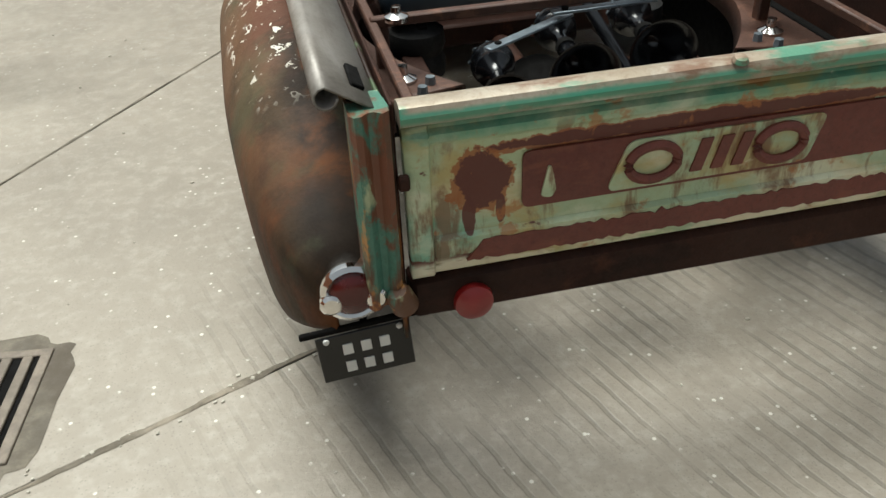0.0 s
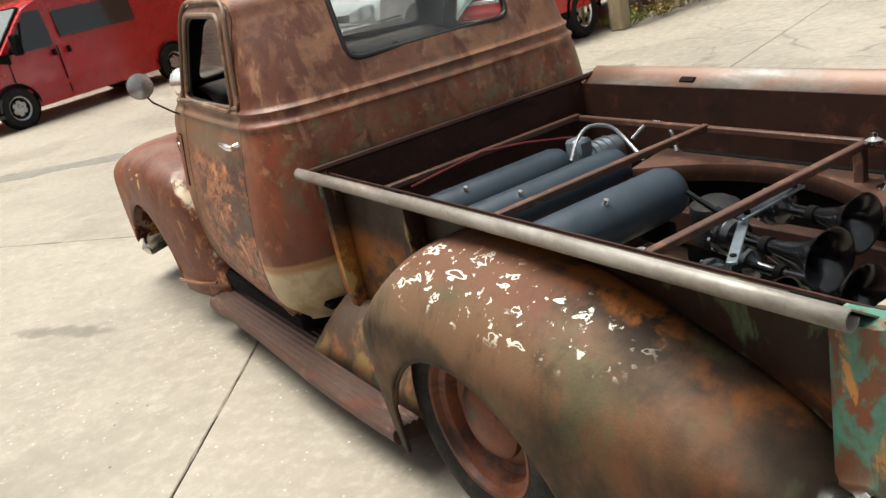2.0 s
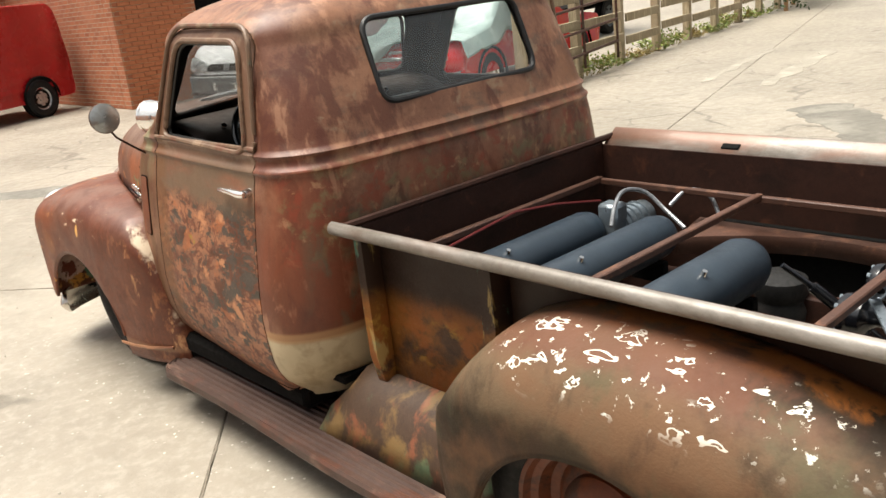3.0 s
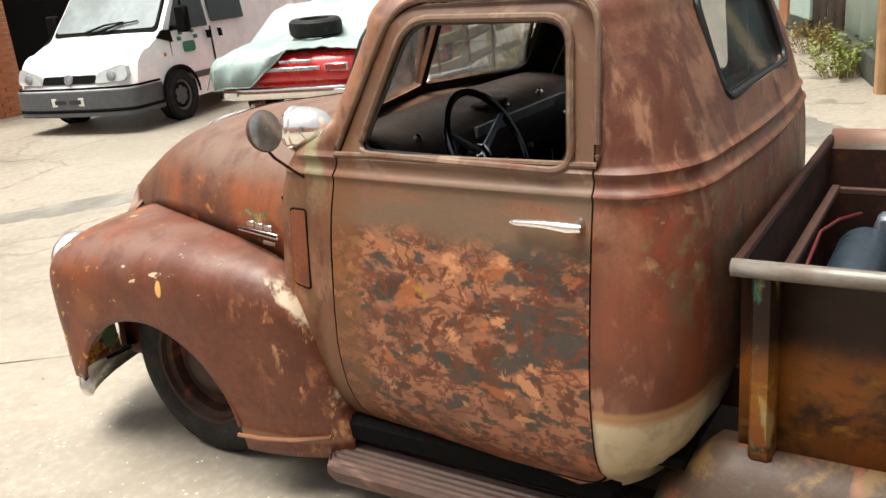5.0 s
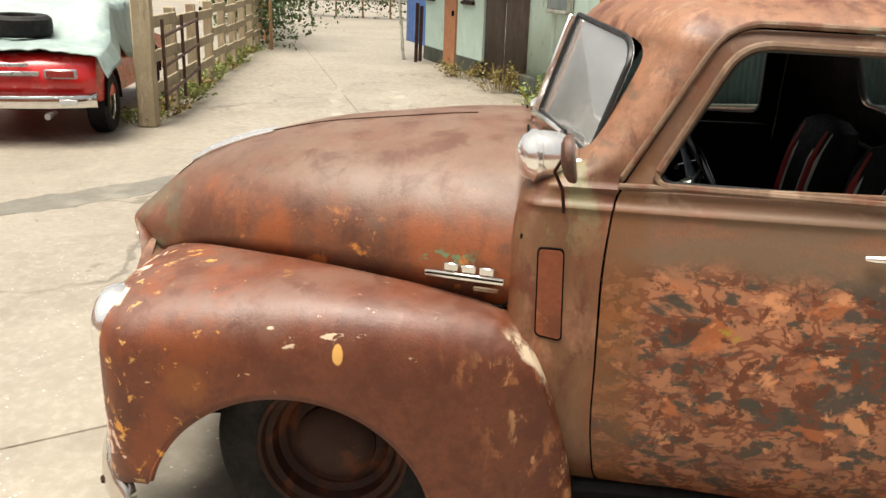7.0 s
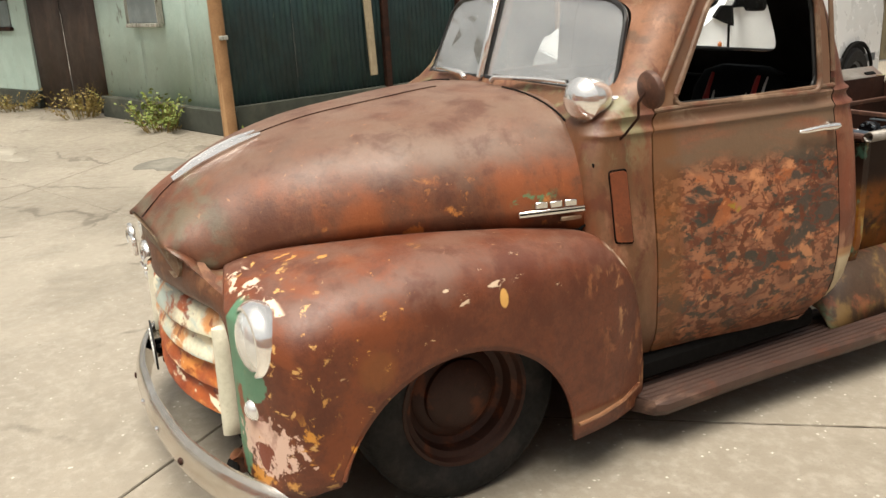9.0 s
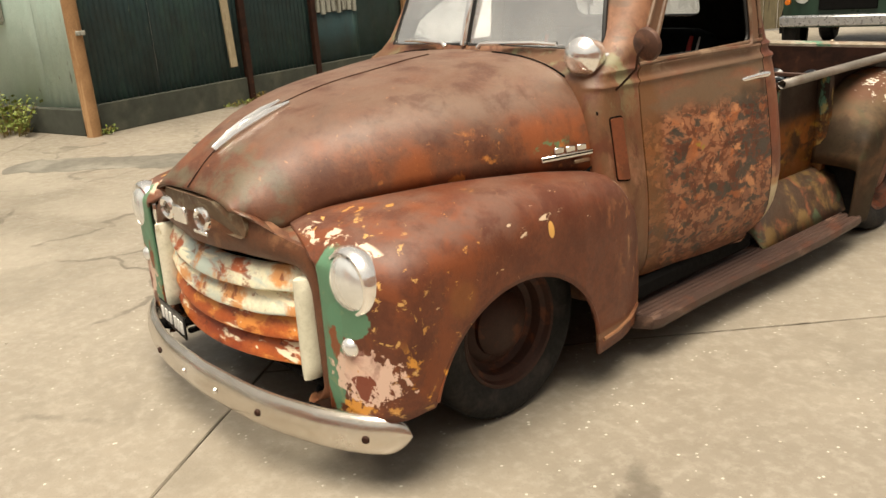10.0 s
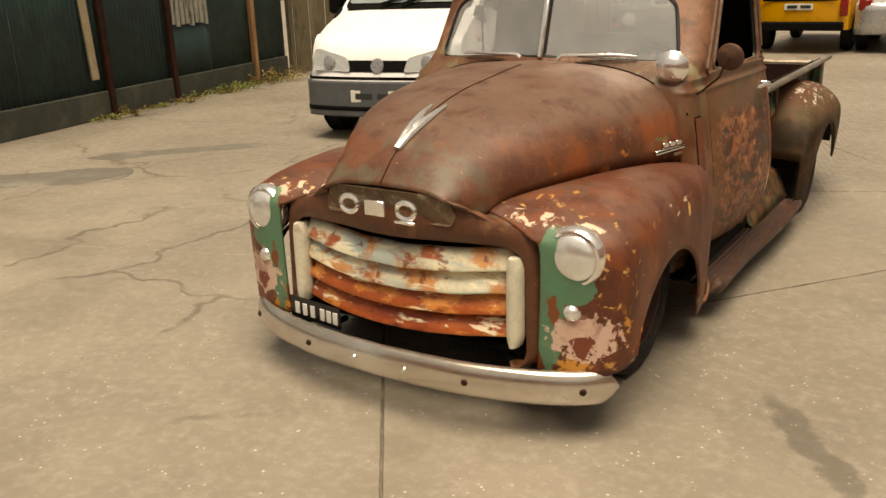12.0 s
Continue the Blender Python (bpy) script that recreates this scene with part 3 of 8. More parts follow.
class Geo:
    """Vertices and faces gathered for one mesh."""

    def __init__(self):
        self.v, self.f = [], []

    def add(self, vs, fs):
        o = len(self.v)
        self.v += [tuple(p) for p in vs]
        self.f += [tuple(i + o for i in q) for q in fs]
        return self

    def box(self, c, s, b=0.004, m=None):
        """A box of centre c and size s with chamfered edges."""
        h = [x / 2 for x in s]
        b = min(b, min(h) * 0.45)
        vs, at = [], {}
        for sx in (-1, 1):
            for sy in (-1, 1):
                for sz in (-1, 1):
                    for ax in range(3):
                        d = [h[0], h[1], h[2]]
                        for j in range(3):
                            if j != ax:
                                d[j] -= b
                        at[sx, sy, sz, ax] = len(vs)
                        vs.append(Vector((sx * d[0], sy * d[1], sz * d[2])))
        fs = []
        for ax in range(3):
            a1, a2 = (ax + 1) % 3, (ax + 2) % 3
            for s1 in (-1, 1):
                ring = []
                for u, w in ((-1, -1), (1, -1), (1, 1), (-1, 1)):
                    k = [0, 0, 0]
                    k[ax], k[a1], k[a2] = s1, u, w
                    ring.append(at[k[0], k[1], k[2], ax])
                fs.append(ring if s1 > 0 else ring[::-1])
                for s2 in (-1, 1):
                    q = []
                    for e, own in ((-1, a1), (-1, a2), (1, a2), (1, a1)):
                        k = [0, 0, 0]
                        k[ax], k[a1], k[a2] = e, s1, s2
                        q.append(at[k[0], k[1], k[2], own])
                    fs.append(q if s1 * s2 < 0 else q[::-1])
        for sx in (-1, 1):
            for sy in (-1, 1):
                for sz in (-1, 1):
                    t = [at[sx, sy, sz, j] for j in range(3)]
                    fs.append(t if sx * sy * sz > 0 else t[::-1])
        c = Vector(c)
        vs = [(m @ p if m else p) + c for p in vs]
        return self.add(vs, fs)

    def cyl(self, p0, p1, r0, r1=None, n=16, caps=True):
        p0, p1 = Vector(p0), Vector(p1)
        r1 = r0 if r1 is None else r1
        q = (p1 - p0).to_track_quat("Z", "Y")
        vs = []
        for p, r in ((p0, r0), (p1, r1)):
            vs += [p + q @ Vector((r * math.cos(2 * math.pi * i / n), r * math.sin(2 * math.pi * i / n), 0)) for i in range(n)]
        fs = [(i, (i + 1) % n, n + (i + 1) % n, n + i) for i in range(n)]
        if caps:
            fs += [tuple(range(n))[::-1], tuple(range(n, 2 * n))]
        return self.add(vs, fs)

    def lathe(self, profile, origin=(0, 0, 0), axis=(0, 0, 1), n=32):
        """Turns (radius, height) pairs about an axis."""
        q = Vector(axis).to_track_quat("Z", "Y")
        o = Vector(origin)
        vs = [o + q @ Vector((r * math.cos(2 * math.pi * i / n), r * math.sin(2 * math.pi * i / n), h)) for r, h in profile for i in range(n)]
        fs = [(k * n + i, k * n + (i + 1) % n, (k + 1) * n + (i + 1) % n, (k + 1) * n + i) for k in range(len(profile) - 1) for i in range(n)]
        return self.add(vs, fs)

    def tube(self, pts, r, n=8, closed=False):
        pts = [Vector(p) for p in pts]
        m = len(pts)
        vs, up = [], Vector((0, 0, 1))
        for i, p in enumerate(pts):
            a = pts[(i - 1) % m] if closed or i else p
            b = pts[(i + 1) % m] if closed or i < m - 1 else p
            d = (b - a).normalized()
            side = d.cross(up)
            if side.length < 0.1:
                side = d.cross(Vector((0, 1, 0)))
            side.normalize()
            top = side.cross(d)
            rr = r[i] if isinstance(r, (list, tuple)) else r
            vs += [p + rr * (math.cos(2 * math.pi * j / n) * side + math.sin(2 * math.pi * j / n) * top) for j in range(n)]
        last = m if closed else m - 1
        fs = [(i * n + j, i * n + (j + 1) % n, ((i + 1) % m) * n + (j + 1) % n, ((i + 1) % m) * n + j) for i in range(last) for j in range(n)]
        if not closed:
            fs += [tuple(range(n))[::-1], tuple(range((m - 1) * n, m * n))]
        return self.add(vs, fs)

    def rows(self, rows, closed=False):
        """Skins rows of equally many points."""
        n = len(rows[0])
        vs = [p for row in rows for p in row]
        last = n if closed else n - 1
        fs = [(k * n + i, k * n + (i + 1) % n, (k + 1) * n + (i + 1) % n, (k + 1) * n + i) for k in range(len(rows) - 1) for i in range(last)]
        return self.add(vs, fs)

    def prism(self, poly, place, d0, d1):
        """A flat outline pushed from depth d0 to d1; place(u, v, d) gives the point."""
        n = len(poly)
        vs = [place(u, v, d0) for u, v in poly] + [place(u, v, d1) for u, v in poly]
        fs = [tuple(range(n))[::-1], tuple(range(n, 2 * n))] + [(i, (i + 1) % n, n + (i + 1) % n, n + i) for i in range(n)]
        return self.add(vs, fs)

    def mirrored(self):
        g = Geo()
        g.v = [(-x, y, z) for x, y, z in self.v]
        g.f = [q[::-1] for q in self.f]
        return g

    def moved(self, m):
        g = Geo()
        g.v = [tuple(m @ Vector(p)) for p in self.v]
        g.f = list(self.f)
        return g


def mesh_of(name, g, fix=True):
    me = bpy.data.meshes.new(name)
    me.from_pydata(g.v, [], g.f)
    if fix:
        bm = bmesh.new()
        bm.from_mesh(me)
        bmesh.ops.remove_doubles(bm, verts=bm.verts, dist=0.00005)
        bmesh.ops.recalc_face_normals(bm, faces=bm.faces)
        bm.to_mesh(me)
        bm.free()
    return me


def dress(me, material, smooth=True, angle=38):
    me.materials.append(material)
    if smooth:
        for p in me.polygons:
            p.use_smooth = True
        me.set_sharp_from_angle(angle=radians(angle))
    return me


def part(name, g, material, parent, label="", smooth=True, angle=38, solid=0.0, fix=True, out=None):
    """Links gathered geometry as one mesh object under a thing or a part. out: which way an open sheet faces."""
    me = mesh_of(name, g, fix)
    if out is not None:
        total = sum((p.normal * p.area for p in me.polygons), Vector())
        if total.dot(Vector(out)) < 0:
            me.flip_normals()
    ob = new(name, dress(me, material, smooth, angle))
    ob.parent = parent
    if solid:
        m = ob.modifiers.new("thickness", "SOLIDIFY")
        m.thickness, m.offset = solid, -1
    if label:
        tagged(ob, label)
    return ob


def thing(name, label, category, at=None, group="", kind=""):
    ob = new(name)
    ob.empty_display_size = 0.2
    if at is not None:
        ob.matrix_world = at
    return tagged(ob, label, category, group, kind)


def walled(g, thick):
    """A closed double wall: the shell g, a copy set inward, and the rim between them."""
    me = mesh_of("outer", g)
    c = sum((v.co for v in me.vertices), Vector()) / len(me.vertices)
    facing_out = sum(1 if p.normal.dot(p.center - c) > 0 else -1 for p in me.polygons) > 0
    if not facing_out:
        me.flip_normals()
    w = Geo()
    pts = [v.co.copy() for v in me.vertices]
    nrm = [v.normal.copy() for v in me.vertices]
    faces = [tuple(p.vertices) for p in me.polygons]
    n = len(pts)
    w.v = [tuple(p) for p in pts] + [tuple(p - q * thick) for p, q in zip(pts, nrm)]
    w.f = faces + [tuple(i + n for i in f[::-1]) for f in faces]
    uses = {}
    for f in faces:
        for i in range(len(f)):
            e = (f[i], f[(i + 1) % len(f)])
            uses[tuple(sorted(e))] = None if tuple(sorted(e)) in uses else e
    for e in uses.values():
        if e:
            w.f.append((e[1], e[0], e[0] + n, e[1] + n))
    bpy.data.meshes.remove(me)
    return w


def carved(g, solid, cuts):
    """The mesh of g, thickened, after boolean cuts (geometry, 'DIFFERENCE' or 'INTERSECT')."""
    base = new("shell", mesh_of("shell", walled(g, solid)))
    tools = []
    for cut, op in cuts:
        tool = new("cutter", mesh_of("cutter", cut))
        b = base.modifiers.new("cut", "BOOLEAN")
        b.operation, b.object, b.solver, b.use_self = op, tool, "EXACT", True
        tools.append(tool)
    deps = bpy.context.evaluated_depsgraph_get()
    deps.update()
    me = bpy.data.meshes.new_from_object(base.evaluated_get(deps))
    for o in (base, *tools):
        old = o.data
        bpy.data.objects.remove(o)
        bpy.data.meshes.remove(old)
    return me


def carved_part(name, g, solid, cuts, material, parent, label="", angle=35, inner=None, middle=(0, 0, 0)):
    """inner: the material of the faces that look towards the middle of the shell."""
    me = carved(g, solid, cuts)
    me.name = name
    me.materials.clear()
    ob = new(name, dress(me, material, True, angle))
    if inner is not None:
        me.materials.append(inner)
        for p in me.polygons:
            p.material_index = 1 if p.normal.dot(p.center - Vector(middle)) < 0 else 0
    ob.parent = parent
    if label:
        tagged(ob, label)
    return ob


def lerp(pairs, x):
    """Smooth reading of a table of (x, value)."""
    if x <= pairs[0][0]:
        return pairs[0][1]
    for (a, va), (b, vb) in zip(pairs, pairs[1:]):
        if x <= b:
            return va + (vb - va) * (x - a) / (b - a)
    return pairs[-1][1]


def curve_of(pairs):
    """A monotone smooth curve through a table of (x, value)."""
    xs = [p[0] for p in pairs]
    ys = [p[1] for p in pairs]
    n = len(xs)
    d = [(ys[i + 1] - ys[i]) / (xs[i + 1] - xs[i]) for i in range(n - 1)]
    m = [d[0]] + [0 if d[i - 1] * d[i] <= 0 else 2 * d[i - 1] * d[i] / (d[i - 1] + d[i]) for i in range(1, n - 1)] + [d[-1]]

    def value(x):
        if x <= xs[0]:
            return ys[0]
        if x >= xs[-1]:
            return ys[-1]
        i = max(j for j in range(n - 1) if xs[j] <= x)
        h = xs[i + 1] - xs[i]
        t = (x - xs[i]) / h
        return ((2 * t**3 - 3 * t**2 + 1) * ys[i] + (t**3 - 2 * t**2 + t) * h * m[i] + (-2 * t**3 + 3 * t**2) * ys[i + 1] + (t**3 - t**2) * h * m[i + 1])
    return value


def rounded(points, radius, n=5):
    """A polygon with rounded corners; radius is one number or one a corner."""
    out = []
    m = len(points)
    for i, p in enumerate(points):
        p = Vector(p)
        a, b = Vector(points[i - 1]) - p, Vector(points[(i + 1) % m]) - p
        r = radius[i] if isinstance(radius, (list, tuple)) else radius
        r = min(r, a.length * 0.45, b.length * 0.45)
        pa, pb = p + a.normalized() * r, p + b.normalized() * r
        for k in range(n + 1):
            t = k / n
            out.append(tuple((1 - t) ** 2 * pa + 2 * t * (1 - t) * p + t * t * pb))
    return out


def resampled(pts, n):
    """n points at even steps along a line."""
    pts = [Vector(p) for p in pts]
    s = [0.0]
    for a, b in zip(pts, pts[1:]):
        s.append(s[-1] + (b - a).length)
    out, j = [], 0
    for i in range(n):
        want = s[-1] * i / (n - 1)
        while j < len(s) - 2 and s[j + 1] < want:
            j += 1
        d = s[j + 1] - s[j]
        out.append(pts[j].lerp(pts[j + 1], (want - s[j]) / d if d > 1e-9 else 0))
    return out

# ---- the pickup truck: length along y, tail at y = 0, nose at y = 4.8 ----
truck = thing("pickup_truck", "rusty lowered vintage pickup truck with peeling green tailgate on concrete", "pickup truck")

# -- rear fenders --
rear_top = curve_of([(0.03, 0.50), (0.08, 0.60), (0.2, 0.685), (0.4, 0.765), (0.7, 0.845), (0.95, 0.868), (1.15, 0.862), (1.32, 0.815), (1.44, 0.73), (1.52, 0.60), (1.56, 0.42)])
rear_out = curve_of([(0.03, 0.775), (0.08, 0.83), (0.2, 0.885), (0.45, 0.925), (0.8, 0.945), (1.2, 0.945), (1.4, 0.935), (1.5, 0.915), (1.56, 0.885)])


def rear_low(y):
    s = 1 - ((y - 1.0) / 0.41) ** 2
    if y < 0.62:
        edge = 0.292 + 0.14 * max(0.0, (0.45 - y) / 0.42) ** 1.5
    else:
        edge = 0.14
    return max(edge, 0.22 + 0.385 * math.sqrt(s)) if s > 0 else edge


def fender_rows(ys, top, out, low, inner, middle, boxy, tuck, n=30):
    rows = []
    for y in ys:
        zt, xo, zl = top(y), out(y), low(y)
        xi, zi = inner(y)
        zc = min(middle(y), zt - 0.03)
        pts = []
        for i in range(41):
            a = math.pi / 2 * (1 - i / 40)
            x = xi + (xo - xi) * max(0.0, math.cos(a)) ** boxy
            z = zc + (zt - zc) * math.sin(a) ** boxy
            if z < zi and i < 12:
                z = max(z, zi)
            pts.append(Vector((-x, y, z)))
        for i in range(1, 31):
            z = zc + (0.0 - zc) * i / 30
            pts.append(Vector((-(xo - tuck(y) * ((zc - z) / zc) ** 1.7), y, z)))
        keep = []
        for a, b in zip(pts, pts[1:]):
            keep.append(a)
            if b.z < zl:
                if a.z > zl:
                    keep.append(a.lerp(b, (a.z - zl) / (a.z - b.z)))
                break
        if len(keep) < 2:
            keep = [pts[0], pts[0] + Vector((-0.002, 0, -0.002))]
        rows.append(resampled(keep, n))
    return rows


ys = [0.03 + 0.012 * i for i in range(10)] + [0.16 + 0.03 * i for i in range(14)]
ys += [0.575 + 0.012 * i for i in range(14)] + [0.75 + 0.03 * i for i in range(16)] + [1.23 + 0.012 * i for i in range(28)]
rear_g = Geo().rows(fender_rows(ys, rear_top, rear_out, rear_low, lambda y: (0.64, 0), lambda y: 0.56, 0.78, lambda y: 0.05 + 0.06 * max(0, (0.6 - y) / 0.6)))
arch = [(-rear_out(y) + 0.02, y, rear_low(y)) for y in [0.6 + 0.01 * i for i in range(80)]]
for g, side in ((rear_g, -1), (rear_g.mirrored(), 1)):
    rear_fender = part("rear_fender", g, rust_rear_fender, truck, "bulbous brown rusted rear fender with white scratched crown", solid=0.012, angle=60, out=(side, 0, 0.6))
    lip = Geo().tube([(side * -p[0], p[1], p[2]) for p in arch], 0.008, 6)
    part("arch_lip", lip, rust_rear_fender, rear_fender)

# -- front fenders --
hood_w = curve_of([(3.44, 0.728), (3.5, 0.722), (3.8, 0.660), (4.1, 0.578), (4.35, 0.475), (4.5, 0.395), (4.6, 0.362), (4.68, 0.315), (4.76, 0.24)])
hood_low = curve_of([(3.44, 0.80), (3.52, 0.806), (3.8, 0.838), (4.1, 0.855), (4.35, 0.845), (4.5, 0.812), (4.6, 0.778), (4.68, 0.835), (4.76, 0.872)])
front_top = curve_of([(3.27, 0.26), (3.285, 0.33), (3.31, 0.45), (3.36, 0.61), (3.42, 0.73), (3.5, 0.806), (3.6, 0.828), (3.8, 0.852), (4.1, 0.868), (4.35, 0.858), (4.5, 0.836), (4.57, 0.815), (4.61, 0.788), (4.645, 0.745)])


def front_out(y):
    if y < 3.75:
        return curve_of([(3.27, 0.775), (3.3, 0.805), (3.38, 0.85), (3.5, 0.885), (3.75, 0.912)])(y)
    if y < 4.4:
        return 0.912
    s = min(1.0, (y - 4.4) / 0.245)
    return 0.60 + 0.312 * (1 - s ** 4) ** 0.5


def front_low(y):
    s = 1 - ((y - 4.06) / 0.405) ** 2
    edge = 0.165 + 0.02 * max(0, (3.6 - y)) if y < 4.0 else 0.285 - 0.05 * max(0, (y - 4.5) / 0.2)
    return max(edge, 0.195 + 0.39 * math.sqrt(s)) if s > 0 else edge


def front_inner(y):
    if y < 3.5:
        return 0.715, 0.0
    if y < 4.58:
        return hood_w(y) + 0.004, hood_low(y)
    return hood_w(4.58) + 0.004 + (y - 4.58) / 0.065 * 0.21, 0.0


ys = [3.27, 3.274, 3.28, 3.29, 3.30] + [3.315 + 0.015 * i for i in range(21)] + [3.63 + 0.01 * i for i in range(18)]
ys += [3.82 + 0.03 * i for i in range(14)] + [4.25 + 0.01 * i for i in range(23)]
ys += [4.48 + 0.165 * (1 - (1 - i / 26) ** 2.4) for i in range(0, 26)] + [4.644]
ys = sorted(set(round(y, 4) for y in ys))
front_g = Geo().rows(fender_rows(ys, front_top, front_out, front_low, front_inner, lambda y: min(0.62, front_top(y) - 0.06), 0.6, lambda y: 0.03, n=34))
arch = [(-front_out(y) + 0.012, y, front_low(y)) for y in [3.66 + 0.01 * i for i in range(80)]]
for g, side in ((front_g, -1), (front_g.mirrored(), 1)):
    front_fender = part("front_fender", g, rust_front_fender, truck, "rounded rust-brown front fender with flaking primer spots", solid=0.012, angle=60, out=(side, 0.2, 0.6))
    part("arch_lip", Geo().tube([(side * -p[0], p[1], p[2]) for p in arch], 0.008, 6), rust_front_fender, front_fender)
    band = Geo().tube([(side * x, y, z) for x, y, z in ((0.912, 3.655, 0.235), (0.90, 3.56, 0.235), (0.87, 3.44, 0.24), (0.82, 3.33, 0.25))], 0.007, 6)
    part("fender_bead", band, rust_front_fender, front_fender)

# -- hood --
hood_top = curve_of([(3.44, 1.225), (3.6, 1.222), (3.9, 1.196), (4.12, 1.172), (4.33, 1.128), (4.5, 1.068), (4.6, 1.018), (4.66, 0.975), (4.71, 0.928), (4.745, 0.893)])
rows = []
for y in [3.44 + 0.04 * i for i in range(27)] + [4.5 + 0.0138 * i for i in range(18)]:
    w, zb, zt = hood_w(y), hood_low(y) + 0.006, max(hood_top(y), hood_low(y) + 0.012)
    e = 0.62 + 0.14 * max(0, (y - 4.0) / 0.75)
    row = []
    for i in range(33):
        a = math.pi * i / 32
        c = math.cos(a)
        x = -w * math.copysign(abs(c) ** e, c)
        z = zb + (zt - zb) * max(0.0, math.sin(a)) ** (e + 0.12)
        z += 0.006 * math.exp(-(x / 0.03) ** 2) * min(1, (4.76 - y) / 0.1)
        x *= 1 + 0.018 * math.sin(a) ** 2 * (1 if y < 4.3 else 0)
        row.append((x, y, z))
    rows.append(row)
hood = part("hood", Geo().rows(rows), rust_hood, truck, "rounded rust-brown hood with grey and orange patina and painted sheen on top", solid=0.012, angle=60, out=(0, 0, 1))
seam = [(0, y, hood_top(y) + 0.0075) for y in [3.62 + 0.04 * i for i in range(26)] + [4.66, 4.7, 4.735]]
part("hood_seam", Geo().tube(seam, 0.0024, 5), rust_dark, hood)
gap = [(-hood_w(y) - 0.006, y, hood_low(y) + 0.004) for y in [3.5 + 0.035 * i for i in range(32)]]
for s in (-1, 1):
    part("hood_gap", Geo().tube([(-s * p[0], p[1], p[2]) for p in gap], 0.006, 5), black_iron_and_shade, hood)
    rim = [(s * 0.736, 3.462, 1.02), (s * 0.735, 3.452, 0.93), (s * 0.727, 3.47, 0.83), (s * 0.722, 3.52, 0.806)]
    up = [(s * hood_w(3.44) * 1.012 * math.cos(a) ** 0.62, 3.452, 0.806 + (1.226 - 0.806) * math.sin(a) ** 0.74) for a in [0.35 + 0.1 * i for i in range(12)]]
    part("hood_edge_gap", Geo().tube(rim[::-1] + up[1:], 0.0042, 5), black_iron_and_shade, hood)
# cowl strip between the hood's rear edge and the windscreen
rows = []
for y, f in ((3.452, 1.0), (3.42, 0.997), (3.38, 0.985), (3.33, 0.965)):
    row = []
    for i in range(3, 30):
        a = math.pi * i / 32
        c = math.cos(a)
        row.append((-hood_w(3.44) * 1.008 * f * math.copysign(abs(c) ** 0.62, c), y, (0.806 + 0.415 * math.sin(a) ** 0.74) * (0.5 + 0.5 * f)))
    rows.append(row)
part("cowl_panel", Geo().rows(rows), rust_hood, truck, "narrow rusted cowl before the windscreen", solid=0.006, out=(0, 0, 1))
# bonnet ornament: a chrome V with a winged knob
for s in (-1, 1):
    v = [(s * (0.004 + 0.03 * t), 4.62 - 0.30 * t, hood_top(4.62 - 0.30 * t) + 0.014 - 0.004 * t) for t in (0, 0.25, 0.5, 0.75, 1)]
    part("ornament_wing", Geo().tube(v, [0.011, 0.015, 0.016, 0.013, 0.005], 8), chrome_satin, hood, "chrome hood ornament blade")
part("ornament_knob", Geo().lathe([(0.0, 0.10), (0.012, 0.095), (0.02, 0.07), (0.02, 0.03), (0.012, 0.0), (0, 0)], (0, 4.51, 1.078), (0, -1, 0.25), 16), chrome_satin, hood, "chrome hood ornament knob")
# side badges: a fluted bar with raised marks above it, plain shapes
for s in (-1, 1):
    a, b = Vector((s * 0.742, 3.50, 0.884)), Vector((s * 0.690, 3.72, 0.888))
    mid, d = (a + b) / 2, (b - a)
    turn = Matrix.Rotation(math.atan2(d.x, -d.y) + math.pi, 3, "Z")
    badge = part("side_badge", Geo().box(mid, (0.012, d.length, 0.020), 0.004, turn), chrome, hood, "chrome hood side badge")
    for k in range(3):
        part("badge_mark", Geo().box(a.lerp(b, 0.22 + 0.22 * k) + Vector((0, 0, 0.024)), (0.012, 0.042, 0.022), 0.008, turn), chrome, badge)
    part("badge_line", Geo().box(mid + Vector((s * 0.005, 0, 0.002)), (0.010, d.length * 0.97, 0.004), 0.001, turn), black_iron_and_shade, badge)
    part("badge_number", Geo().box(a.lerp(b, 0.22) + Vector((s * 0.003, 0, -0.026)), (0.01, 0.07, 0.013), 0.003, turn), emblem_plate, badge)

# -- cab --
cab_half = curve_of([(0.30, 0.78), (0.36, 0.825), (0.45, 0.86), (0.6, 0.872), (0.8, 0.853), (1.0, 0.822), (1.08, 0.805), (1.15, 0.788), (1.3, 0.768), (1.52, 0.738)])
cab_back = curve_of([(0.30, 2.27), (0.36, 2.215), (0.45, 2.17), (0.6, 2.145), (0.85, 2.14), (1.05, 2.145), (1.15, 2.165), (1.3, 2.205), (1.52, 2.29)])
cab_front_mid = curve_of([(0.30, 3.49), (1.05, 3.49), (1.16, 3.475), (1.225, 3.425), (1.3, 3.392), (1.52, 3.295)])
cab_front_side = curve_of([(0.30, 3.49), (1.0, 3.487), (1.12, 3.465), (1.18, 3.40), (1.215, 3.325), (1.3, 3.26), (1.52, 3.13)])


def belt(z):
    return 0.010 * (math.exp(-((z - 1.155) / 0.010) ** 2) + math.exp(-((z - 1.105) / 0.010) ** 2))


def cab_x(y, z):
    """Half width of the cab's side at a place along it."""
    t = max(0.0, (y - 2.45) / 0.9)
    return cab_half(min(z, 1.52)) * (1 - 0.075 * t ** 1.4) + belt(z)


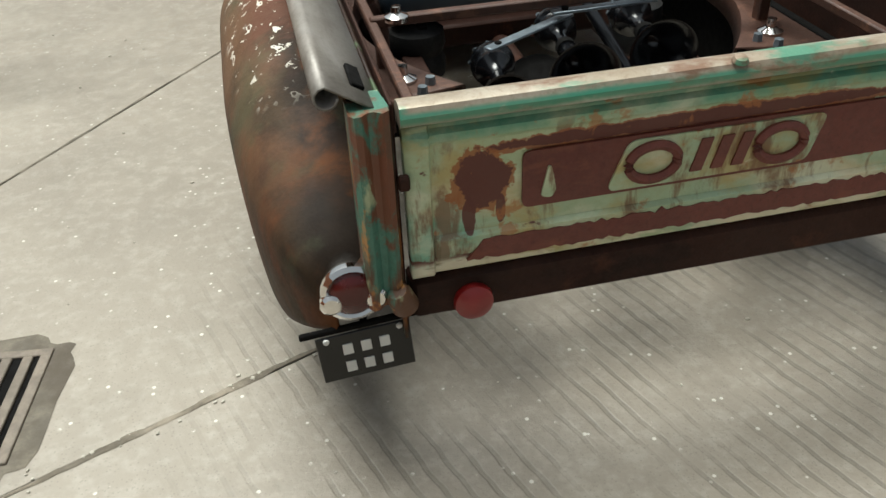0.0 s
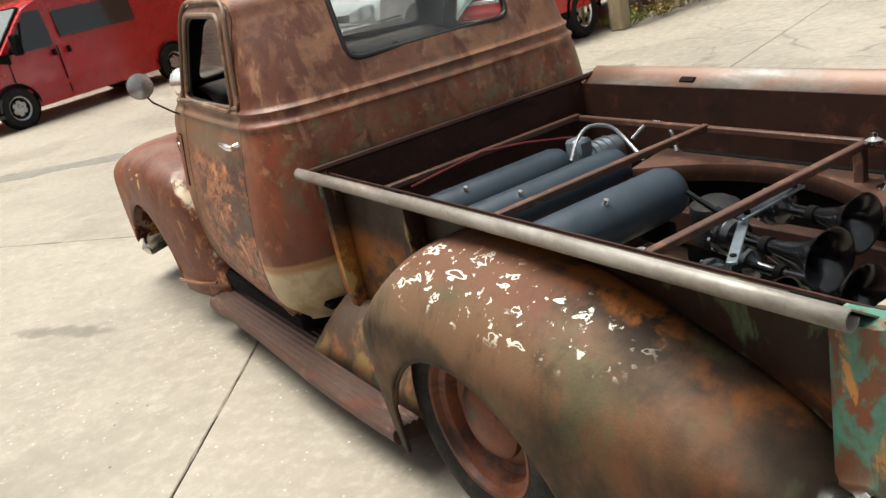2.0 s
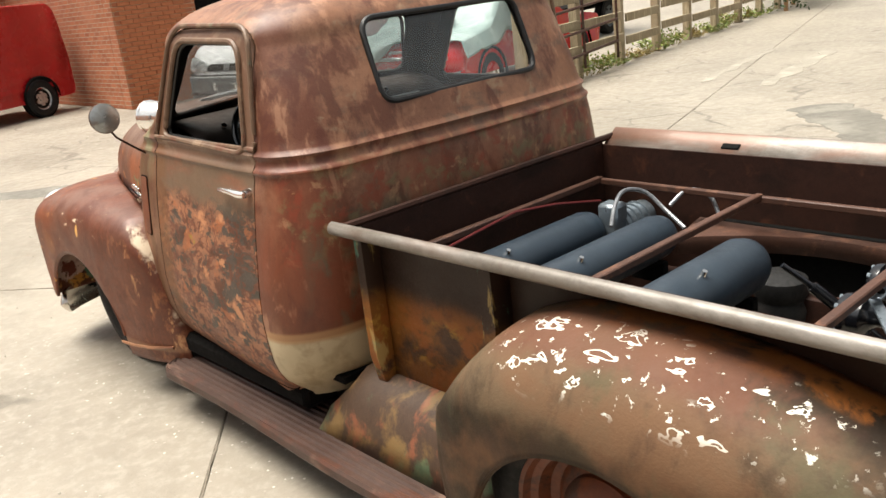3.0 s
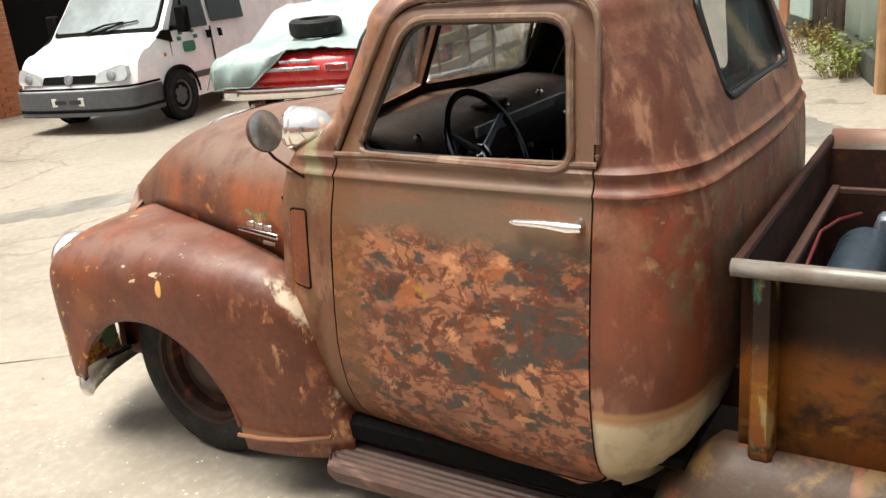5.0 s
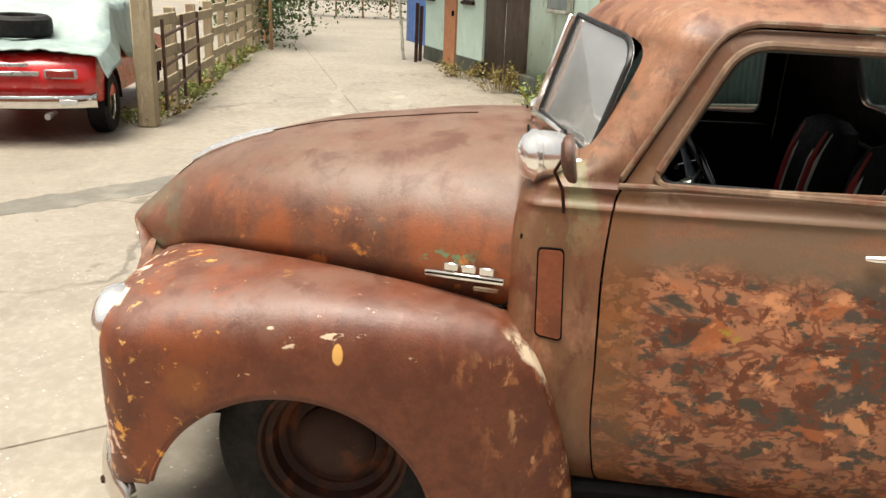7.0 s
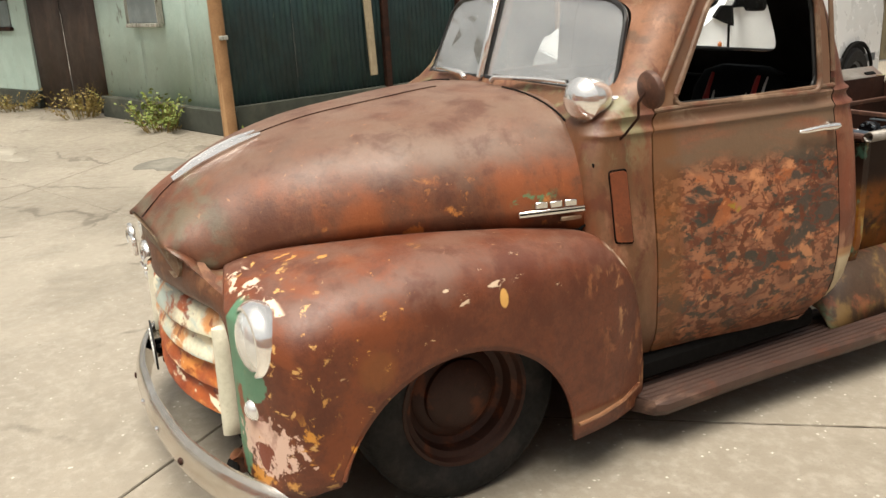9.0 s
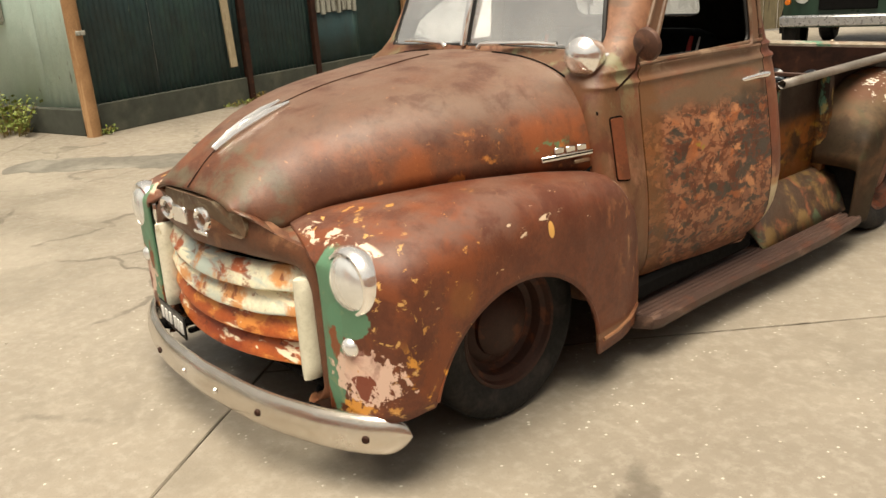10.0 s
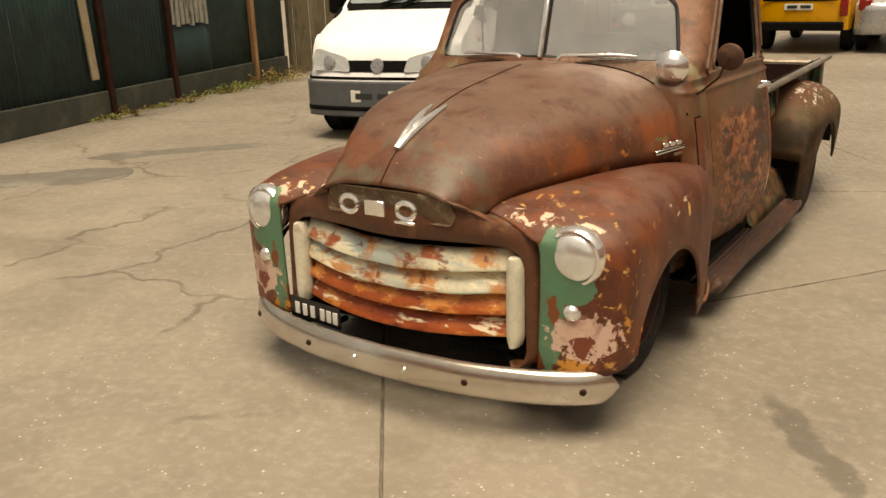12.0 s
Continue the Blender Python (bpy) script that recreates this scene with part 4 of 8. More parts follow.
def cab_ring(z, n=(9, 10, 14, 9, 9)):
    yb, ym, ysd = cab_back(z) - belt(z), cab_front_mid(z), cab_front_side(z)
    rb, rf = 0.22, 0.06 + 0.05 * max(0, min(1, (z - 1.0) / 0.2))
    half = []
    xb = cab_x(yb + rb, z)
    for i in range(n[0]):
        x = (xb - rb * 1.25) * i / n[0]
        half.append((x, yb + 0.035 * (x / 0.6) ** 2))
    y0 = yb + 0.035 * ((xb - rb * 1.25) / 0.6) ** 2
    for i in range(n[1]):
        a = math.pi / 2 * i / n[1]
        half.append((xb - rb * 1.25 * (1 - math.sin(a)), y0 + (yb + rb - y0) * (1 - math.cos(a))))
    for i in range(n[2]):
        y = yb + rb + (ysd - rf - yb - rb) * i / n[2]
        half.append((cab_x(y, z), y))
    xf = cab_x(ysd - rf, z)
    for i in range(n[3]):
        a = math.pi / 2 * i / n[3]
        half.append((xf - rf * (1 - math.cos(a)), ysd - rf + rf * math.sin(a)))
    for i in range(n[4] + 1):
        t = i / n[4]
        half.append(((xf - rf) * (1 - t), ysd + (ym - ysd) * t ** 0.85))
    left = [(-x, y, z) for x, y in half]
    right = [(x, y, z) for x, y in half[1:-1]][::-1]
    return left + right


zs = [0.275, 0.31, 0.36, 0.40, 0.45, 0.52, 0.6, 0.7, 0.8, 0.9, 1.0, 1.05, 1.08] + [1.09 + 0.006 * i for i in range(15)] + [1.2, 1.25, 1.3, 1.36, 1.42, 1.48]
rings = [cab_ring(z) for z in zs]
base = cab_ring(1.50)
mid = Vector((0, 2.74, 0))
for k in range(15):
    a = math.pi / 2 * k / 14
    c, s = max(math.cos(a), 0.03) ** 0.62, math.sin(a)
    rings.append([(p[0] * c, mid.y + (p[1] - mid.y) * c, 1.50 + 0.175 * s) for p in base])
cab_g = Geo().rows(rings, closed=True)
n = len(base)
cab_g.f.append(tuple(range(len(cab_g.v) - n, len(cab_g.v))))

door_line = rounded([(2.41, 0.295), (2.415, 1.553), (2.985, 1.565), (3.228, 1.14), (3.25, 0.95), (3.25, 0.50), (3.215, 0.29)], [0.05, 0.09, 0.09, 0.05, 0.1, 0.2, 0.06], 6)
pane_line = rounded([(2.482, 1.165), (2.49, 1.508), (2.945, 1.517), (3.135, 1.175)], [0.05, 0.06, 0.07, 0.05], 6)
screen_line = rounded([(0.018, 1.247), (0.63, 1.222), (0.575, 1.475), (0.50, 1.515), (0.018, 1.556)], [0.012, 0.05, 0.07, 0.07, 0.012], 5)
back_line = rounded([(-0.385, 1.262), (0.385, 1.262), (0.375, 1.535), (-0.375, 1.535)], 0.06, 6)


def grown(poly, d):
    c = Vector((sum(p[0] for p in poly) / len(poly), sum(p[1] for p in poly) / len(poly)))
    return [tuple(Vector(p) + (Vector(p) - c).normalized() * d) for p in poly]


def sideways(side):
    return lambda u, v, d: (side * d, u, v)


def lengthways(u, v, d):
    return (u, d, v)


doors_cut = [(Geo().prism(grown(door_line, 0.004), sideways(s), 0.5, 1.2), "DIFFERENCE") for s in (-1, 1)]
screens_cut = [(Geo().prism([(s * u, v) for u, v in screen_line], lengthways, 3.0, 3.7), "DIFFERENCE") for s in (-1, 1)]
back_cut = [(Geo().prism(back_line, lengthways, 1.9, 2.5), "DIFFERENCE")]
cab = carved_part("cab_body", cab_g, 0.022, doors_cut + screens_cut + back_cut, rust_cab, truck, "rounded rust-brown steel cab with cream-patched lower corners", inner=cab_inner_dark, middle=(0, 2.8, 1.0))

for s in (-1, 1):
    cuts = [(Geo().prism(grown(door_line, -0.003), sideways(s), 0.5, 1.2), "INTERSECT"), (Geo().prism(pane_line, sideways(s), 0.4, 1.3), "DIFFERENCE")]
    door = carved_part("door", cab_g, 0.022, cuts, rust_door, truck, "closed cab door in flaking salmon, grey and rust patches", inner=cab_inner_dark, middle=(0, 2.8, 1.0))
    loop = [(s * (cab_x(p.x, p.y) + 0.001), p.x, p.y) for p in resampled([(u, v, 0) for u, v in grown(pane_line, 0.012)], 60)]
    part("window_moulding", Geo().tube(loop, 0.011, 8, closed=True), frame_paint, door, "rusted window surround")
    loop = [(s * (cab_x(p.x, p.y) - 0.012), p.x, p.y) for p in resampled([(u, v, 0) for u, v in grown(pane_line, -0.002)], 60)]
    part("window_rubber", Geo().tube(loop, 0.007, 6, closed=True), trim_black, door)
    # handle: a chrome lever on a small boss
    hx = cab_x(2.45, 1.035)
    handle = part("door_handle", Geo().tube([(s * (hx + 0.028), 2.43, 1.035), (s * (hx + 0.034), 2.46, 1.036), (s * (cab_x(2.52, 1.036) + 0.032), 2.52, 1.038), (s * (cab_x(2.6, 1.036) + 0.026), 2.605, 1.034), (s * (cab_x(2.6, 1.036) + 0.02), 2.622, 1.033)], [0.011, 0.014, 0.011, 0.009, 0.005], 10), chrome_satin, door, "chrome door handle")
    part("handle_boss", Geo().cyl((s * (hx - 0.004), 2.445, 1.035), (s * (hx + 0.03), 2.445, 1.035), 0.017, 0.013, 14), chrome, handle)
    inner = [(u, v) for u, v in rounded([(2.45, 0.36), (2.45, 1.135), (3.15, 1.135), (3.19, 0.36)], 0.04)]
    g = Geo().prism(inner, sideways(s), 0.66, 0.69)
    trim = part("door_trim", g, seat_black, door, "black inner door trim", smooth=False)
    part("window_crank", Geo().tube([(s * 0.655, 2.75, 0.98), (s * 0.63, 2.75, 0.98), (s * 0.628, 2.83, 0.955), (s * 0.61, 2.83, 0.955)], 0.008, 8).cyl((s * 0.612, 2.83, 0.955), (s * 0.585, 2.83, 0.955), 0.014, 0.012, 12), chrome, trim, "chrome window crank")
    part("latch_lever", Geo().tube([(s * 0.655, 2.98, 1.03), (s * 0.63, 2.98, 1.03), (s * 0.63, 2.90, 1.035)], 0.008, 8), chrome, trim, "chrome latch lever")
    # drip rail over the door
    top = [p for p in resampled([(u, v, 0) for u, v in grown(door_line, 0.012)] + [(*grown(door_line, 0.012)[0], 0)], 160) if p.y > 1.16]
    top.sort(key=lambda p: math.atan2(p.y - 1.2, p.x - 2.72), reverse=True)
    part("drip_rail", Geo().tube([(s * (cab_x(p.x, min(p.y, 1.5)) + (0.004 if p.y < 1.5 else 0.004 - (p.y - 1.5) * 0.28)), p.x, p.y) for p in top], 0.009, 8), frame_paint, cab, "rusted drip rail")
    # cowl side vent flap
    vent = rounded([(3.345, 0.755), (3.41, 0.765), (3.415, 0.99), (3.352, 0.99)], 0.012, 4)
    rows = [[(s * (cab_x(u, v) + d), u, v) for u, v in vent] for d in (0.0, 0.006)]
    g = Geo().rows(rows, closed=True)
    g.f.append(tuple(range(len(vent), 2 * len(vent))))
    part("cowl_vent", g, vent_paint, cab, "rusted cowl vent flap", smooth=False)
    part("vent_gap", Geo().tube([(s * (cab_x(u, v) + 0.001), u, v) for u, v in grown(vent, 0.004)], 0.003, 5, closed=True), black_iron_and_shade, cab)

# glass
for s in (-1, 1):
    def on_screen(u, v, d):
        t = (v - 1.235) / 0.32
        return (s * u, 3.408 - 0.105 * t - (u / 0.63) ** 1.1 * (0.125 + 0.03 * t) + d, v)
    pane = part("windscreen_pane", Geo().prism(grown(screen_line, 0.012), on_screen, 0.0, 0.006), screen_glass, truck, "flat clear windscreen pane", smooth=False)
    pane.visible_shadow = False
    part("windscreen_rubber", Geo().tube([on_screen(u, v, 0.006) for u, v in grown(screen_line, 0.006)], 0.009, 6, closed=True), trim_black, pane)
part("windscreen_divider", Geo().box((0, 3.378, 1.40), (0.024, 0.022, 0.335), 0.007, Matrix.Rotation(radians(-17.5), 3, "X").inverted()), chrome_satin, truck, "chrome windscreen divider strip")
back = part("rear_window", Geo().prism(grown(back_line, 0.008), lambda u, v, d: (u, 2.212 + (v - 1.26) * 0.32 + 0.035 * (u / 0.6) ** 2 + d, v), 0.0, 0.006), back_glass, truck, "clear rear cab window in black rubber", smooth=False)
back.visible_shadow = False
part("rear_window_rubber", Geo().tube([(u, 2.196 + (v - 1.26) * 0.33 + 0.035 * (u / 0.6) ** 2, v) for u, v in grown(back_line, 0.004)], 0.011, 8, closed=True), trim_black, back)
for s in (-1, 1):
    wiper = part("windscreen_wiper", Geo().tube([(s * 0.10, 3.436, 1.238), (s * 0.12, 3.436, 1.254), (s * 0.36, 3.388, 1.256), (s * 0.46, 3.362, 1.250)], [0.011, 0.010, 0.008, 0.006], 8), chrome_satin, truck, "chrome windscreen wiper")
    part("wiper_blade", Geo().box((s * 0.33, 3.377, 1.252), (0.26, 0.008, 0.012), 0.002, Matrix.Rotation(radians(-s * 12.5), 3, "Z")), trim_black, wiper)

# cab inside
part("cab_floor", Geo().box((0, 2.85, 0.36), (1.42, 1.25, 0.03)), black_iron_and_shade, truck)
part("firewall", Geo().box((0, 3.44, 0.72), (1.20, 0.02, 0.7)), black_iron_and_shade, truck)
part("back_trim", Geo().box((0, 2.30, 0.76), (1.25, 0.03, 0.8), 0.01), seat_black, truck, "black cab rear trim")
rows = []
for y, z, _ in ((3.33, 1.20, 0), (3.24, 1.192, 0), (3.16, 1.178, 0), (3.10, 1.155, 0), (3.075, 1.12, 0), (3.068, 1.05, 0), (3.08, 0.97, 0), (3.12, 0.92, 0)):
    rows.append([(x, y + 0.04 * (x / 0.66) ** 2 * -1, z) for x in [-0.66 + 0.06 * i for i in range(23)]])
dash = part("dashboard", Geo().rows(rows), dash_brown, truck, "worn brown steel dashboard", solid=0.01, out=(0, -0.5, 1))
part("dash_trim", Geo().box((0.16, 3.066, 1.118), (0.72, 0.014, 0.036), 0.005), dash_strip, dash, "chrome dashboard strip")
for x in (-0.40, -0.28):
    part("dash_gauge", Geo().lathe([(0.058, 0.0), (0.062, 0.012), (0.052, 0.018), (0.05, 0.01), (0, 0.01)], (x, 3.065, 1.04), (0, -1, 0.15), 24), black_gloss, dash, "round dial")
part("dash_speaker", Geo().box((0.02, 3.13, 1.178), (0.17, 0.06, 0.012), 0.004), rust_dark, dash)
for x in (-0.52, 0.05, 0.33):
    part("dash_knob", Geo().lathe([(0, 0.03), (0.012, 0.026), (0.012, 0.01), (0.006, 0)], (x, 3.095, 1.155), (0, -0.7, 0.7), 12), chrome, dash)
for k in range(5):
    part("dash_knob", Geo().lathe([(0, 0.024), (0.009, 0.022), (0.010, 0.008), (0.005, 0)], (-0.13 + 0.07 * k, 3.055, 1.00), (0, -1, 0.1), 10), chrome_satin, dash, "small chrome dash knob")
part("glove_box_latch", Geo().box((0.47, 3.05, 1.06), (0.05, 0.02, 0.02), 0.006), chrome_satin, dash)
part("gear_lever", Geo().tube([(-0.02, 2.98, 0.38), (-0.03, 2.92, 0.72), (-0.06, 2.86, 0.93)], [0.010, 0.009, 0.008], 8).lathe([(0, 0.03), (0.018, 0.022), (0.022, 0.0), (0.012, -0.02)], (-0.06, 2.86, 0.94), (0, -0.2, 1), 14), black_gloss, truck, "long black gear lever")
hub, nrm = Vector((-0.36, 2.93, 1.10)), Vector((0, -0.9, 0.43)).normalized()
q = nrm.to_track_quat("Z", "Y")
ring = [hub + q @ Vector((0.195 * math.cos(a), 0.195 * math.sin(a), 0)) for a in [2 * math.pi * i / 48 for i in range(48)]]
wheel = part("steering_wheel", Geo().tube(ring, 0.013, 10, closed=True), black_gloss, truck, "thin black steering wheel")
for a in (0.5, 2.64, 4.71):
    part("wheel_spoke", Geo().tube([hub - nrm * 0.03, hub - nrm * 0.012 + q @ Vector((0.1 * math.cos(a), 0.1 * math.sin(a), 0)), hub + q @ Vector((0.19 * math.cos(a), 0.19 * math.sin(a), 0))], [0.014, 0.011, 0.009], 8), grey_strap, wheel)
part("wheel_boss", Geo().lathe([(0, 0.02), (0.025, 0.016), (0.035, 0.0), (0.03, -0.04)], hub - nrm * 0.03, nrm, 20), chrome, wheel)
part("steering_column", Geo().cyl(hub - nrm * 0.03, hub - nrm * 0.55, 0.022, 0.022, 14), black_gloss, wheel)
rows = []
for y, z in ((2.82, 0.62), (2.83, 0.72), (2.76, 0.755), (2.55, 0.74), (2.45, 0.76)):
    rows.append([(x, y, z - 0.02 * abs(x / 0.62) ** 6) for x in [-0.62 + 0.062 * i for i in range(21)]])
seat = part("bench_seat", Geo().rows(rows).box((0, 2.62, 0.55), (1.22, 0.4, 0.3), 0.03), seat_black, truck, "black bench seat with red and white stripes")
for x in (-0.32, 0.32):
    rows = []
    for z, w, t in ((0.74, 0.22, 0.06), (0.85, 0.25, 0.075), (1.0, 0.255, 0.075), (1.12, 0.24, 0.065), (1.19, 0.20, 0.05), (1.215, 0.12, 0.03)):
        yc = 2.42 - 0.16 * (z - 0.74)
        rows.append([(x + w * math.copysign(abs(math.cos(a)) ** 0.5, math.cos(a)), yc + t * math.copysign(abs(math.sin(a)) ** 0.7, math.sin(a)), z) for a in [2 * math.pi * i / 28 for i in range(28)]])
    g = Geo().rows(rows, closed=True)
    g.f.append(tuple(range(len(g.v) - 28, len(g.v))))
    back_rest = part("seat_back", g, seat_black, seat, "black seat back")
    for dx, m, w in ((-0.12, seat_red, 0.03), (-0.085, seat_white, 0.014), (-0.16, seat_white, 0.014), (0.12, seat_red, 0.03), (0.085, seat_white, 0.014)):
        part("seat_stripe", Geo().tube([(x + dx, 2.42 - 0.16 * (z - 0.74) + 0.073 - 0.5 * max(0, z - 1.05) ** 1.3, z) for z in (0.80, 0.9, 1.0, 1.08, 1.15, 1.18)], w / 2, 8), m, seat)

# spotlight on the driver's pillar, and a small round mirror
c = Vector((-0.643, 3.402, 1.216))
spot = part("spotlight", Geo().lathe([(0, -0.082), (0.026, -0.078), (0.048, -0.060), (0.062, -0.03), (0.067, 0.005), (0.067, 0.03), (0.071, 0.034), (0.071, 0.046), (0.064, 0.052), (0.055, 0.068), (0.034, 0.082), (0, 0.088)], c, (-0.25, 1, 0.0), 36), chrome_satin, truck, "chrome bullet-shaped spotlight")
part("spotlight_arm", Geo().tube([c + Vector((0.0, -0.02, -0.02)), (-0.665, 3.33, 1.205), (-0.695, 3.27, 1.205), (-0.705, 3.24, 1.205)], [0.014, 0.014, 0.014, 0.02], 12), chrome_satin, spot)
part("spotlight_cable", Geo().tube([c + Vector((0, -0.03, -0.06)), (-0.66, 3.37, 1.12), (-0.70, 3.36, 1.05)], 0.008, 6), black_iron_and_shade, spot)
for s in (-1,):
    mc, ax = Vector((s * 0.878, 3.359, 1.256)), Vector((s * -0.10, 1, -0.16)).normalized()
    mirror = part("round_mirror", Geo().lathe([(0.058, -0.010), (0.060, -0.004), (0.056, 0.008), (0.04, 0.018), (0.015, 0.022), (0, 0.022)], mc, ax, 28), rust_frame, truck, "small round door mirror on a thin curved arm")
    part("mirror_glass", Geo().lathe([(0.0, -0.013), (0.054, -0.012), (0.058, -0.009)], mc, ax, 28), mirror_pale, mirror, "round mirror glass")
    part("mirror_arm", Geo().tube([mc + ax * 0.02, mc + ax * 0.035 + Vector((s * -0.01, 0, -0.03)), (s * 0.84, 3.37, 1.17), (s * 0.77, 3.36, 1.11), (s * 0.722, 3.355, 1.075)], 0.0045, 8), rust_dark, mirror)
    part("mirror_bracket", Geo().box((s * 0.722, 3.355, 1.06), (0.03, 0.022, 0.055), 0.006), rust_frame, mirror)

# -- grille front --
front_y = 4.70


def shell_y(x, z):
    return front_y - 0.10 * (x / 0.62) ** 2 - 0.015 * (z - 0.5)


outer = rounded([(-0.615, 0.262), (0.615, 0.262), (0.60, 0.66), (0.575, 0.755), (0.40, 0.80), (0.30, 0.845), (-0.30, 0.845), (-0.40, 0.80), (-0.575, 0.755), (-0.60, 0.66)], [0.01, 0.01, 0.05, 0.06, 0.05, 0.05, 0.05, 0.05, 0.06, 0.05], 5)
hole = rounded([(-0.545, 0.20), (0.545, 0.20), (0.535, 0.64), (0.50, 0.698), (-0.50, 0.698), (-0.535, 0.64)], [0.01, 0.01, 0.04, 0.05, 0.05, 0.04], 5)
n = 110


def around(poly):
    c = Vector((0, 0.5, 0))
    pts = resampled([(u, v, 0) for u, v in poly] + [(*poly[0], 0)], 500)
    out = []
    for i in range(n):
        a = -math.pi / 2 + 2 * math.pi * (i + 0.5) / n
        out.append(min(pts, key=lambda p: abs((math.atan2(p.y - 0.5, p.x) - a + math.pi) % (2 * math.pi) - math.pi)))
    return out


o, h = around(outer), around(hole)
rows = []
for t, dy in ((0.0, -0.035), (0.0, 0.0), (0.25, 0.02), (0.6, 0.03), (0.9, 0.024), (1.0, 0.0), (1.0, -0.06)):
    rows.append([(p.x * (1 - t) + r.x * t, shell_y(p.x, p.y) + dy, p.y * (1 - t) + r.y * t) for p, r in zip(o, h)])
g = Geo().rows(rows, closed=True)
g.f = [q for q in g.f if not all(g.v[i][2] < 0.30 and abs(g.v[i][0]) < 0.54 for i in q)]
shell = part("grille_shell", g, grille_shell, truck, "rusted steel grille surround", angle=50)
# nose panels that close the hood down to the grille surround
for side in (-1, 1):
    rows = []
    for i in range(15):
        t = i / 14
        y = 4.50 + 0.225 * t
        top = Vector((side * hood_w(y) * 1.0, y, hood_low(y) + 0.02))
        low = Vector((side * (0.585 - 0.30 * t), 0, 0.735 + 0.095 * t))
        low.y = shell_y(low.x, low.z) - 0.004
        rows.append([top.lerp(low, u) + Vector((side * 0.5, 0.6, 0.2)) * 0.03 * math.sin(math.pi * u) for u in (0, 0.2, 0.4, 0.6, 0.8, 1.0)])
    part("nose_panel", Geo().rows(rows), rust_hood, truck, "rusted nose panel beside the emblem plate", solid=0.006, out=(side, 1, 0.5))
plate_g = Geo()
pl = rounded([(-0.285, 0.772), (0.285, 0.772), (0.298, 0.80), (0.270, 0.876), (0.18, 0.888), (-0.18, 0.888), (-0.270, 0.876), (-0.298, 0.80)], 0.012, 4)
plate_g.prism(pl, lambda u, v, d: (u, shell_y(u, v) + 0.070 - 0.062 * (u / 0.31) ** 2 + d - 0.10 * (v - 0.752), v), -0.05, 0.012)
crest = part("emblem_plate", plate_g, emblem_plate, truck, "worn metal nose plate with raised chrome marks", smooth=False)
for k, x in enumerate((0.13, 0.0, -0.13)):
    y = shell_y(x, 0.826) + 0.080 - 0.062 * (x / 0.31) ** 2
    if k != 1:
        ring = [(x + 0.040 * math.cos(a), y, 0.826 + 0.031 * math.sin(a)) for a in [2 * math.pi * i / 20 for i in range(20)]]
        part("emblem_mark", Geo().tube(ring, 0.011, 6, closed=True), chrome_satin, crest)
    else:
        part("emblem_mark", Geo().box((x, y, 0.826), (0.090, 0.014, 0.058), 0.006), chrome_satin, crest)
part("emblem_bar", Geo().box((-0.13, shell_y(0.1, 0.78) + 0.078, 0.784), (0.09, 0.010, 0.012), 0.003), chrome_satin, crest)
# four bowed bars, the upper two deep
for k, (z, hgt) in enumerate(((0.648, 0.086), (0.563, 0.090), (0.478, 0.092), (0.392, 0.088))):
    rows = []
    for i in range(41):
        x = -0.49 + 0.98 * i / 40
        y = shell_y(x, z) - 0.012 - 0.03 * (x / 0.5) ** 2
        sag = -0.028 * (1 - (x / 0.5) ** 2) if k < 2 else -0.020 * (1 - (x / 0.5) ** 2)
        dent = 0.006 * noise.noise(Vector((x * 9, k * 3.0, 0)))
        prof = [(-0.040, 0.50), (-0.022, 0.52), (-0.010, 0.46), (0.006, 0.22), (0.020, -0.04), (0.032, -0.28), (0.031, -0.37), (0.022, -0.43), (-0.004, -0.46), (-0.040, -0.46)]
        rows.append([(x, y + a + dent, z + sag + b * hgt + dent) for a, b in prof])
    part("grille_bar", Geo().rows(rows, closed=True), grille_paint if k < 2 else grille_rust, shell, "bowed grille bar with flaking cream paint over rust" if k < 2 else "bowed grille bar rusted orange with cream flakes", angle=40)
for s in (-1, 1):
    rows = []
    for z in [0.330 + 0.02 * i for i in range(18)]:
        y = shell_y(0.5, z) - 0.005
        w = 0.034 - 0.020 * max(0.0, (abs(z - 0.50) - 0.12) / 0.06) ** 2
        rows.append([(s * 0.508 + w * math.cos(a), y + 0.042 * math.sin(a), z) for a in [2 * math.pi * i / 16 for i in range(16)]])
    g = Geo().rows(rows, closed=True)
    g.f += [tuple(range(16)), tuple(range(len(g.v) - 16, len(g.v)))]
    part("grille_end", g, grille_end, shell, "rounded cream grille end piece")
part("radiator", Geo().box((0, 4.50, 0.50), (0.98, 0.05, 0.44), 0.01), black_iron_and_shade, truck)
part("front_apron", Geo().box((0, 4.56, 0.30), (1.06, 0.12, 0.03), 0.01), black_iron_and_shade, truck)
for s in (-1, 1):
    part("inner_apron", Geo().box((s * 0.52, 4.02, 0.60), (0.02, 1.0, 0.34), 0.004), black_iron_and_shade, truck)

